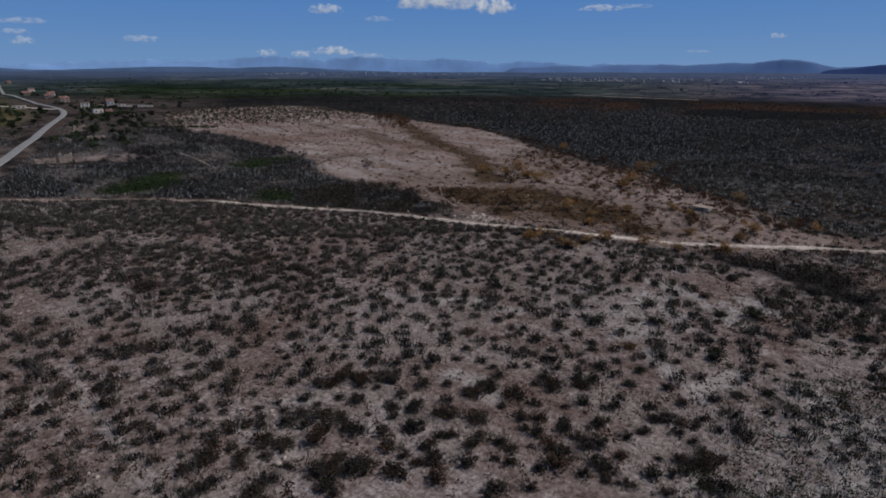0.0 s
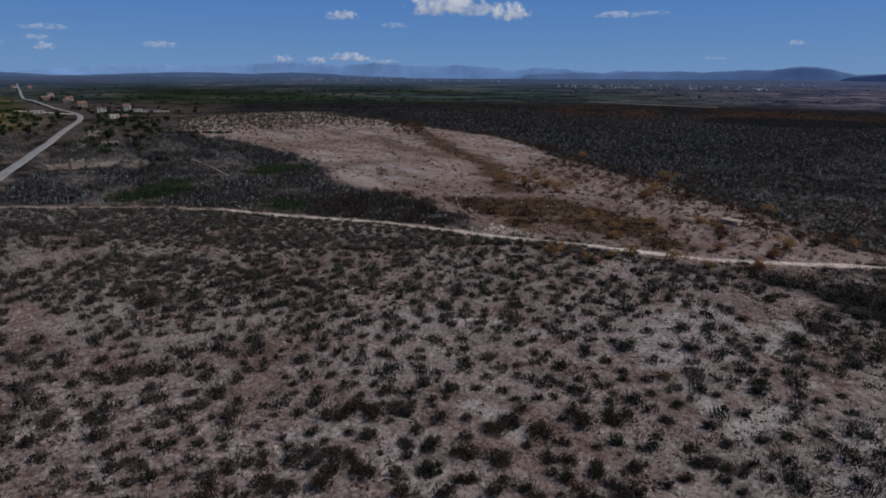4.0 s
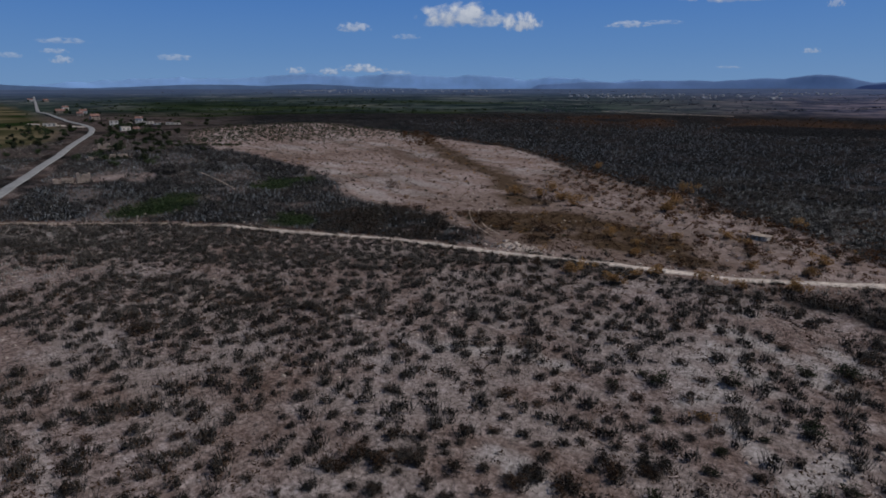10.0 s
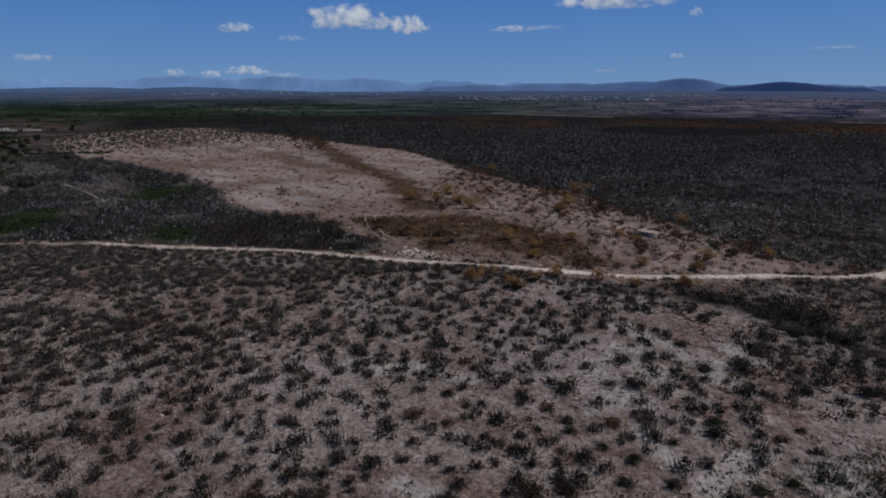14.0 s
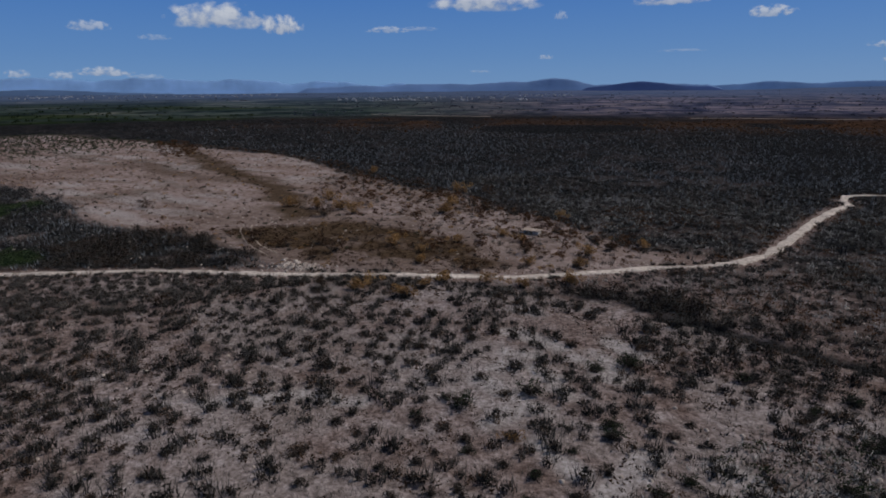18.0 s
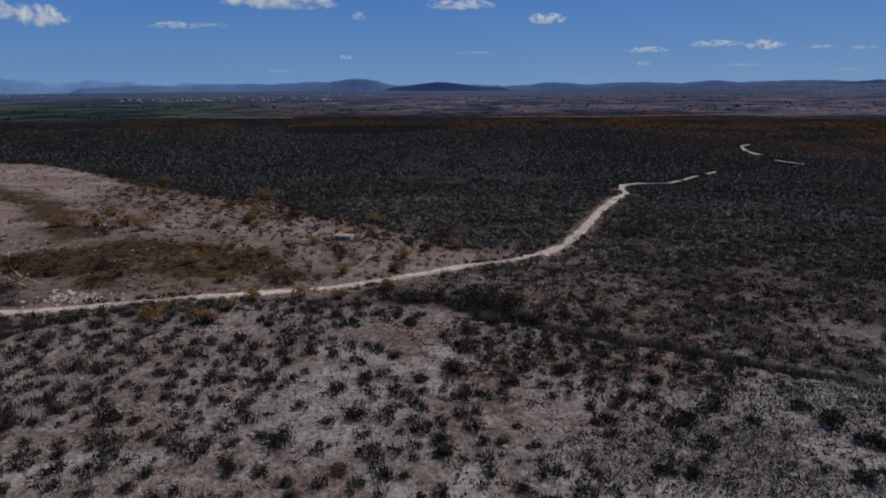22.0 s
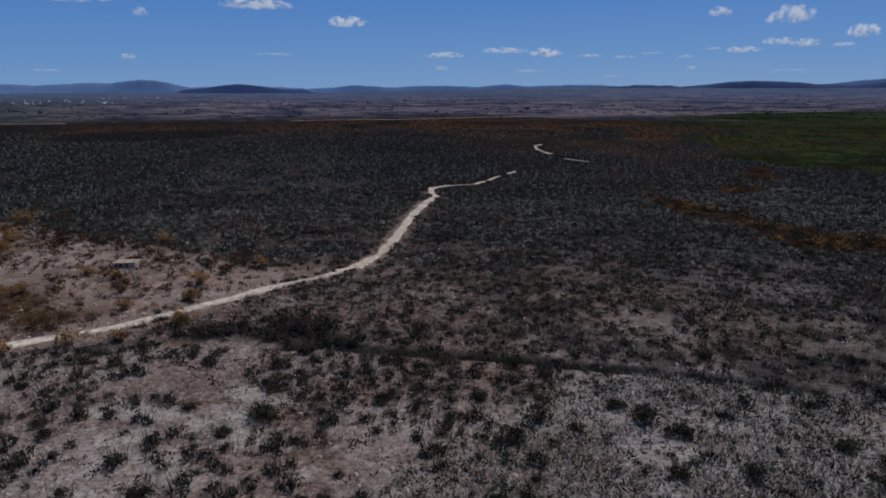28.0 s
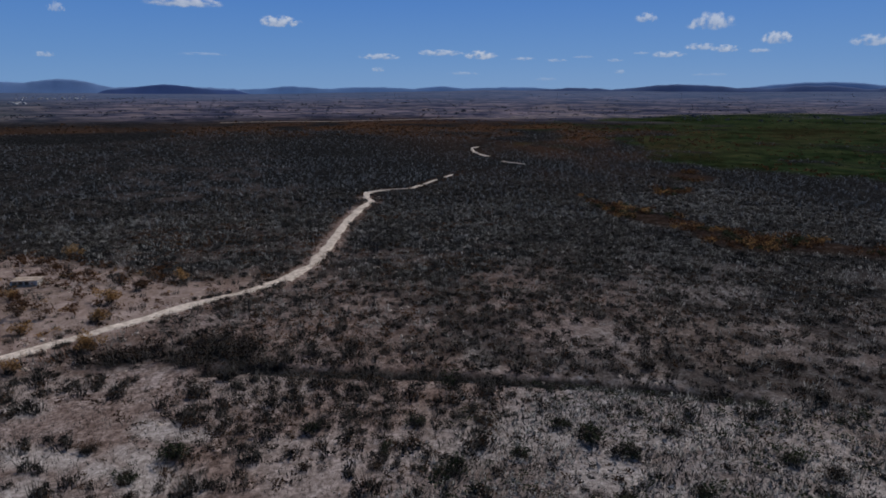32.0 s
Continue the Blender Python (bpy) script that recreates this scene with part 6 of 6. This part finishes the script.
def cistern(x, y, turn):
    """A low concrete slab on short posts over a water trough."""
    top = tagged(new("cistern"), "weathered concrete cistern, a thick slab on short posts", "cistern")
    part("slab", box(bmesh.new(), -1.75, -1.1, 0.88, 1.75, 1.1, 1.02, 0.03), M_STONE, top)
    part("footing", box(bmesh.new(), -1.8, -1.15, -0.2, 1.8, 1.15, 0.22, 0.03), M_CONCRETE, top)
    part("back_wall", box(bmesh.new(), -1.7, 0.85, 0.22, 1.7, 1.05, 0.85), M_SLAB, top)
    part("side_wall", box(bmesh.new(), 0.75, -1.0, 0.22, 1.7, 0.85, 0.85), M_SLAB, top)
    for k in range(4):
        part("post", box(bmesh.new(), -1.68 + k * 0.78, -1.05, 0.22, -1.48 + k * 0.78, -0.85, 0.88, 0.02), M_SLAB, top)
    top.matrix_basis = pose(x, y, ground_at(x, y), 0, 0, turn) @ Matrix.Diagonal((0.92, 0.9, 0.7, 1))
    return top


cistern(-28.7, 98.2, -8)


def boulder(x, y, s, k, flat=0.6):
    bm = bmesh.new()
    bmesh.ops.create_icosphere(bm, subdivisions=2, radius=1)
    g = np.random.default_rng(k + 50)
    for v in bm.verts:
        v.co *= 0.78 + 0.42 * noise.noise(v.co * 1.3 + Vector((k * 3.1, 0, 0))) + g.uniform(-0.05, 0.05)
    for f in bm.faces:
        f.smooth = False
    ob = part("boulder", bm, M_ROCK)
    ob.matrix_basis = Matrix.Translation((x, y, ground_at(x, y) + s * flat * 0.3)) @ Matrix.Rotation(k, 4, "Z") @ Matrix.Diagonal((s * 1.3, s, s * flat, 1))
    return tagged(ob, "pale limestone boulder beside the gravel track", "boulder", "boulders along the track")


for k, (x, y, s) in enumerate([(-51.4, 65.6, 1.1), (-52.4, 61.4, 0.7), (-54.6, 67.0, 1.3), (-49.6, 67.2, 0.7), (-56.5, 69.2, 0.9), (-21.4, 77.0, 0.9), (-22.6, 76.2, 0.6), (-26.6, 73.4, 0.7), (-35.2, 71.2, 0.8), (-40.6, 69.6, 0.6), (-0.2, 91.2, 0.5), (9.6, 93.2, 0.7), (10.9, 93.8, 0.4), (-25.8, 92.6, 0.6), (-32.4, 90.2, 0.5), (26.6, 151.2, 0.8), (29.4, 161.4, 0.9), (26.2, 156.4, 0.6), (21.0, 147.8, 0.5), (-46.2, 74.5, 0.6), (-9.6, 86.4, 0.5), (6.2, 104.2, 0.5)]):
    boulder(x, y, s * 0.42, k, 0.42)
fine_rock = [mound(g0, 0.22, 0.16, 6) for _ in range(5)]
rx, ry = spread(111, -120, 40, -30, 110, 1.3, lambda x, y, g: (g.uniform(0, 1, len(x)) < 0.28 * smooth(0.5, 0.66, fbm(x / 8, y / 8, 112, 3)) + 0.16 * (near_line(x, y, TRACK_WEST) < 4) + 0.45 * (np.minimum(near_line(x, y, TRACK_WEST), near_line(x, y, TRACK_NORTH)) < 2.2)) & off_tracks(x, y, 0.95))
poured("loose_stones", rx, ry, np.random.default_rng(33).uniform(0.35, 1.1, len(rx)), fine_rock, M_ROCK, "loose pale limestone stones on the soil", "stones", 113)


hx2, hy2 = spread(114, -58, -44, 60, 72, 0.42, lambda x, y, g: off_tracks(x, y, 0.8) & (g.uniform(0, 1, len(x)) < 0.9 * np.exp(-(near_line(x, y, [(-54, 66.6), (-50, 66.8)]) / 1.6) ** 2) + 0.7 * np.exp(-(near_line(x, y, [(-49, 63.2), (-46.5, 64)]) / 0.9) ** 2)))
poured("stone_heap", hx2, hy2, np.random.default_rng(115).uniform(0.6, 1.9, len(hx2)), fine_rock, M_ROCK, "heap of pale rubble stones beside the track", "stones", 116)


# ---- trees by the road ----
def tree(k, tall, wide, leaf_mat, label):
    g = np.random.default_rng(200 + k)
    top = tagged(new("tree"), label, "tree", "trees along the road")
    bm = bmesh.new()
    bmesh.ops.create_cone(bm, cap_ends=True, segments=7, radius1=0.2, radius2=0.07, depth=tall * 0.6, matrix=Matrix.Translation((0, 0, tall * 0.28)))
    trunk = part("trunk", bm, M_CHAR, top)
    limb = new("limbs", np_mesh("limbs", *spikes(g, 9, 0.12, tall * 0.8, 0.06, 0.6, 2), M_CHAR))
    limb.parent = trunk
    crown = new("crown", np_mesh("crown", *leaves(g, 330, wide, tall * 0.85, 0.55, 10, tall * 0.16), leaf_mat))
    crown.parent = top
    tagged(crown, kind="stuff")
    return top


TREES = [tree(k, 3.6 + 0.5 * k, 1.6 + 0.25 * k, M_GREEN if k % 2 else M_TREE, "dark green broadleaf tree with a ragged crown" if k % 2 else "green broadleaf tree in full leaf") for k in range(5)]
tg = np.random.default_rng(77)
spots = []
while len(spots) < 280:
    u = tg.uniform(0, 1)
    if u < 0.45:
        k = tg.integers(1, 11)
        (ax, ay), (bx2, by2) = ROAD_WEST[k], ROAD_WEST[k + 1]
        f = tg.uniform(0, 1)
        side = tg.choice([-1, 1]) * tg.uniform(7, 34)
        ln = math.hypot(bx2 - ax, by2 - ay)
        sx2, sy2 = ax + (bx2 - ax) * f - (by2 - ay) / ln * side, ay + (by2 - ay) * f + (bx2 - ax) / ln * side
    elif u < 0.65:
        sx2, sy2 = tg.uniform(-335, -215), tg.uniform(72, 128)
    elif u < 0.85:
        sx2, sy2 = tg.uniform(-480, -240), tg.uniform(20, 150)
    else:
        h1 = HOUSES[int(tg.integers(0, len(HOUSES)))]
        sx2, sy2 = h1[0] + tg.normal(0, 16), h1[1] + tg.normal(0, 10)
    one = (np.array([sx2]), np.array([sy2]))
    if near_line(*one, ROAD_WEST)[0] < 7 or inside(*one, HILL)[0] or sx2 > -190 or any(math.hypot(sx2 - h0[0], sy2 - h0[1]) < 5 for h0 in HOUSES):
        continue
    spots.append((sx2, sy2))
for k, (x, y) in enumerate(spots):
    t = TREES[k] if k < 5 else copy_thing(TREES[int(tg.integers(0, 5))], Matrix.Identity(4))
    s = tg.uniform(0.3, 0.75)
    t.matrix_basis = Matrix.Translation((x, y, ground_at(x, y) - 0.05)) @ Matrix.Rotation(tg.uniform(0, 6.28), 4, "Z") @ Matrix.Diagonal((s * 1.25, s * 1.15, s * tg.uniform(0.6, 0.95), 1))


# ---- far towns on the plain ----
def far_town(name, az0, az1, r0, r1, count, seed, label):
    """Scattered white houses of a distant town, each a gabled block."""
    g = np.random.default_rng(seed)
    verts, faces = [], []
    for _ in range(count):
        a, r = radians(g.uniform(az0, az1)), g.uniform(r0, r1)
        x, y = r * math.sin(a), r * math.cos(a)
        z = ground_at(x, y) - 0.5
        w, d, h, t = g.uniform(1.6, 3.0), g.uniform(1.4, 2.6), g.uniform(1.6, 2.6), g.uniform(0, 3.14)
        c, s, k = math.cos(t), math.sin(t), len(verts)
        for px2, py2, pz in ((-w, -d, 0), (w, -d, 0), (w, d, 0), (-w, d, 0), (-w, -d, h), (w, -d, h), (w, d, h), (-w, d, h), (-w, 0, h * 1.5), (w, 0, h * 1.5)):
            verts.append((x + px2 * c - py2 * s, y + px2 * s + py2 * c, z + pz))
        for f in ((0, 1, 5), (0, 5, 4), (1, 2, 6), (1, 6, 5), (2, 3, 7), (2, 7, 6), (3, 0, 4), (3, 4, 7), (4, 5, 9), (4, 9, 8), (6, 7, 8), (6, 8, 9), (5, 6, 9), (7, 4, 8)):
            faces.append(tuple(k + q for q in f))
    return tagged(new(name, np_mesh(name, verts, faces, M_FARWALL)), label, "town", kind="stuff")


far_town("far_town", -58, -38, 2300, 3900, 110, 1, "white houses of a far town on the plain")
far_town("far_village", -33, -16, 1250, 1850, 85, 2, "scattered pale houses of a far village")
far_town("far_village", -17, -12, 1900, 2300, 30, 3, "scattered pale houses of a far village")
CLOUDS_a = [(-42.3, 5.55, 8.6, 2.5, 1.0), (-37.2, 5.05, 3.6, 1.9, 0.95), (-51.8, 4.75, 3.1, 0.97, 0.6), (-28.2, 4.9, 3.9, 0.68, 0.55), (-25.5, 5.01, 3.4, 0.58, 0.3), (-47.3, 4.09, 2.6, 0.68, 0.3), (-74.4, 3.22, 3.9, 0.68, 0.4), (-75.0, 2.47, 2.1, 0.58, 0.4), (-74.6, 1.82, 1.7, 0.88, 0.5), (-78.0, 2.11, 2.4, 0.58, 0.35), (-66.6, 2.14, 3.1, 0.78, 0.4), (-56.9, 1.2, 1.9, 0.68, 0.6), (-54.0, 1.12, 2.1, 0.68, 0.6), (-51.1, 1.37, 4.1, 0.88, 0.8), (-48.1, 1.09, 2.9, 0.49, 0.4), (-14.3, 2.57, 1.5, 0.58, 0.5), (-19.6, 6.97, 9.3, 2.05, 0.95), (-4.5, 6.82, 6.3, 1.27, 0.8)]
CLOUDS_b = [(3.1, 5.54, 3.7, 1.07, 0.8), (-13.2, 5.89, 1.3, 1.07, 0.4), (-20.2, 1.44, 2.4, 0.29, 0.3), (11.5, 2.91, 3.6, 0.63, 0.6), (11.4, 1.85, 1.3, 0.58, 0.4), (-3.1, 2.92, 3.9, 0.34, 0.25), (16.8, 3.26, 4.2, 0.63, 0.6), (20.5, 3.04, 2.9, 0.88, 0.8), (24.2, 2.82, 2.4, 0.39, 0.5), (34.2, 5.9, 1.9, 0.97, 0.6), (39.3, 5.37, 3.6, 1.66, 0.7), (36.2, 3.05, 2.9, 0.58, 0.6), (38.7, 3.61, 2.4, 0.68, 0.6), (40.6, 3.43, 2.2, 0.68, 0.7), (43.1, 3.26, 1.8, 0.49, 0.5), (44.2, 4.09, 2.2, 1.17, 0.7), (18.9, 1.58, 2.9, 0.39, 0.3), (27.0, 2.69, 2.1, 0.34, 0.4)]
CLOUDS_c = [(32.5, 1.71, 1.0, 0.49, 0.35), (29.3, 2.97, 1.9, 0.29, 0.3), (32.0, 2.66, 1.5, 0.34, 0.4), (34.1, 3.23, 1.5, 0.34, 0.3), (39.6, 1.48, 2.9, 0.34, 0.2), (26.2, 1.11, 1.9, 0.39, 0.2), (50.5, 3.71, 2.9, 0.97, 0.6)]


# ---- clouds ----
def cloud_material():
    m = bpy.data.materials.new("cloud")
    m.use_nodes = True
    n, l = m.node_tree.nodes, m.node_tree.links
    n.clear()
    pos = n.new("ShaderNodeTexCoord").outputs["Object"]
    info = n.new("ShaderNodeObjectInfo")
    shift = n.new("ShaderNodeVectorMath")
    shift.operation = "MULTIPLY_ADD"
    l.new(info.outputs["Random"], shift.inputs[0])
    shift.inputs[1].default_value = (57, 31, 83)
    puffs = n.new("ShaderNodeVectorMath")
    puffs.operation = "MULTIPLY"
    l.new(pos, puffs.inputs[0])
    puffs.inputs[1].default_value = (2.1, 1, 1)
    l.new(puffs.outputs[0], shift.inputs[2])
    noise_a = grain(n, l, 1.7, 7, 0.52, shift.outputs[0])
    sep = n.new("ShaderNodeSeparateXYZ")
    l.new(pos, sep.inputs[0])
    r2 = math_node(n, l, "ADD", math_node(n, l, "POWER", math_node(n, l, "ABSOLUTE", sep.outputs["X"]), 2.0), math_node(n, l, "POWER", math_node(n, l, "MAXIMUM", sep.outputs["Z"], math_node(n, l, "MULTIPLY", sep.outputs["Z"], -2.1)), 2.0))
    body = math_node(n, l, "SUBTRACT", 1.0, r2)
    body = math_node(n, l, "ADD", math_node(n, l, "MULTIPLY", body, 0.75), math_node(n, l, "MULTIPLY", math_node(n, l, "SUBTRACT", noise_a, 0.5), 2.6))
    soft = ramp(n, l, body, [(0.14, (0, 0, 0)), (0.72, (1, 1, 1))])
    edge = ramp(n, l, r2, [(0.62, (1, 1, 1)), (0.97, (0, 0, 0))])
    alpha = math_node(n, l, "MULTIPLY", math_node(n, l, "MULTIPLY", soft, edge), info.outputs["Alpha"], True)
    glow, clear, mix, out = n.new("ShaderNodeEmission"), n.new("ShaderNodeBsdfTransparent"), n.new("ShaderNodeMixShader"), n.new("ShaderNodeOutputMaterial")
    # sunlit tops and shaded bases are painted into the glow by height
    shade = math_node(n, l, "ADD", math_node(n, l, "MULTIPLY", sep.outputs["Z"], 0.45), noise_a)
    l.new(ramp(n, l, shade, [(0.2, (0.20, 0.26, 0.38)), (0.78, (0.48, 0.52, 0.60))]), glow.inputs["Color"])
    l.new(alpha, mix.inputs[0])
    l.new(clear.outputs[0], mix.inputs[1])
    l.new(glow.outputs[0], mix.inputs[2])
    l.new(mix.outputs[0], out.inputs["Surface"])
    return m


M_CLOUD = cloud_material()


def cloud(az, el, wide, tall, thick, k):
    """A low lens of cloud with a flat base and a billowed top, far off in the sky."""
    verts, faces, seg = [(0, -0.35, 0)], [], 28
    for ring in (0.35, 0.7, 1.0):
        for s in range(seg):
            a = 6.2832 * s / seg
            verts.append((ring * math.cos(a), -0.35 * (1 - ring ** 2), ring * math.sin(a)))
    faces = [(0, 1 + s, 1 + (s + 1) % seg) for s in range(seg)]
    for ring in range(2):
        b, c = 1 + ring * seg, 1 + (ring + 1) * seg
        for s in range(seg):
            t = (s + 1) % seg
            faces += [(b + s, c + s, c + t), (b + s, c + t, b + t)]
    ob = new("cloud", np_mesh("cloud", verts, faces, M_CLOUD))
    far = 4880.0
    w, h = far * math.tan(radians(wide)) * 0.56, far * math.tan(radians(tall)) * (0.68 if thick > 0.5 else 0.56)
    ob.matrix_basis = Matrix.Translation((far * math.sin(radians(az)) * math.cos(radians(el)), far * math.cos(radians(az)) * math.cos(radians(el)), EYE * UNIT + far * math.sin(radians(el)))) @ Matrix.Rotation(-radians(az), 4, "Z") @ Matrix.Diagonal((w, 60, h, 1))
    ob.color = (1, 1, 1, thick)
    ob.visible_shadow = False
    return tagged(ob, "small white fair-weather cloud in a blue sky" if thick > 0.5 else "thin wisp of white cloud in a blue sky", "cloud", "clouds", "structure")


for k, (az, el, wide, tall, thick) in enumerate(CLOUDS_a + CLOUDS_b + CLOUDS_c):
    cloud(az, el, wide, tall, thick, k)

# ---- from plan units to metres ----
for me in bpy.data.meshes:
    if not me.name.startswith("cloud"):
        co = np.empty(len(me.vertices) * 3, np.float32)
        me.vertices.foreach_get("co", co)
        me.vertices.foreach_set("co", to_metres(co.reshape(-1, 3)).astype(np.float32).ravel())
        me.update()
for ob in scene.objects:
    if ob.type != "CAMERA" and ob.type != "LIGHT" and not ob.name.startswith("cloud"):
        ob.location = to_metres(np.array([ob.location]))[0]
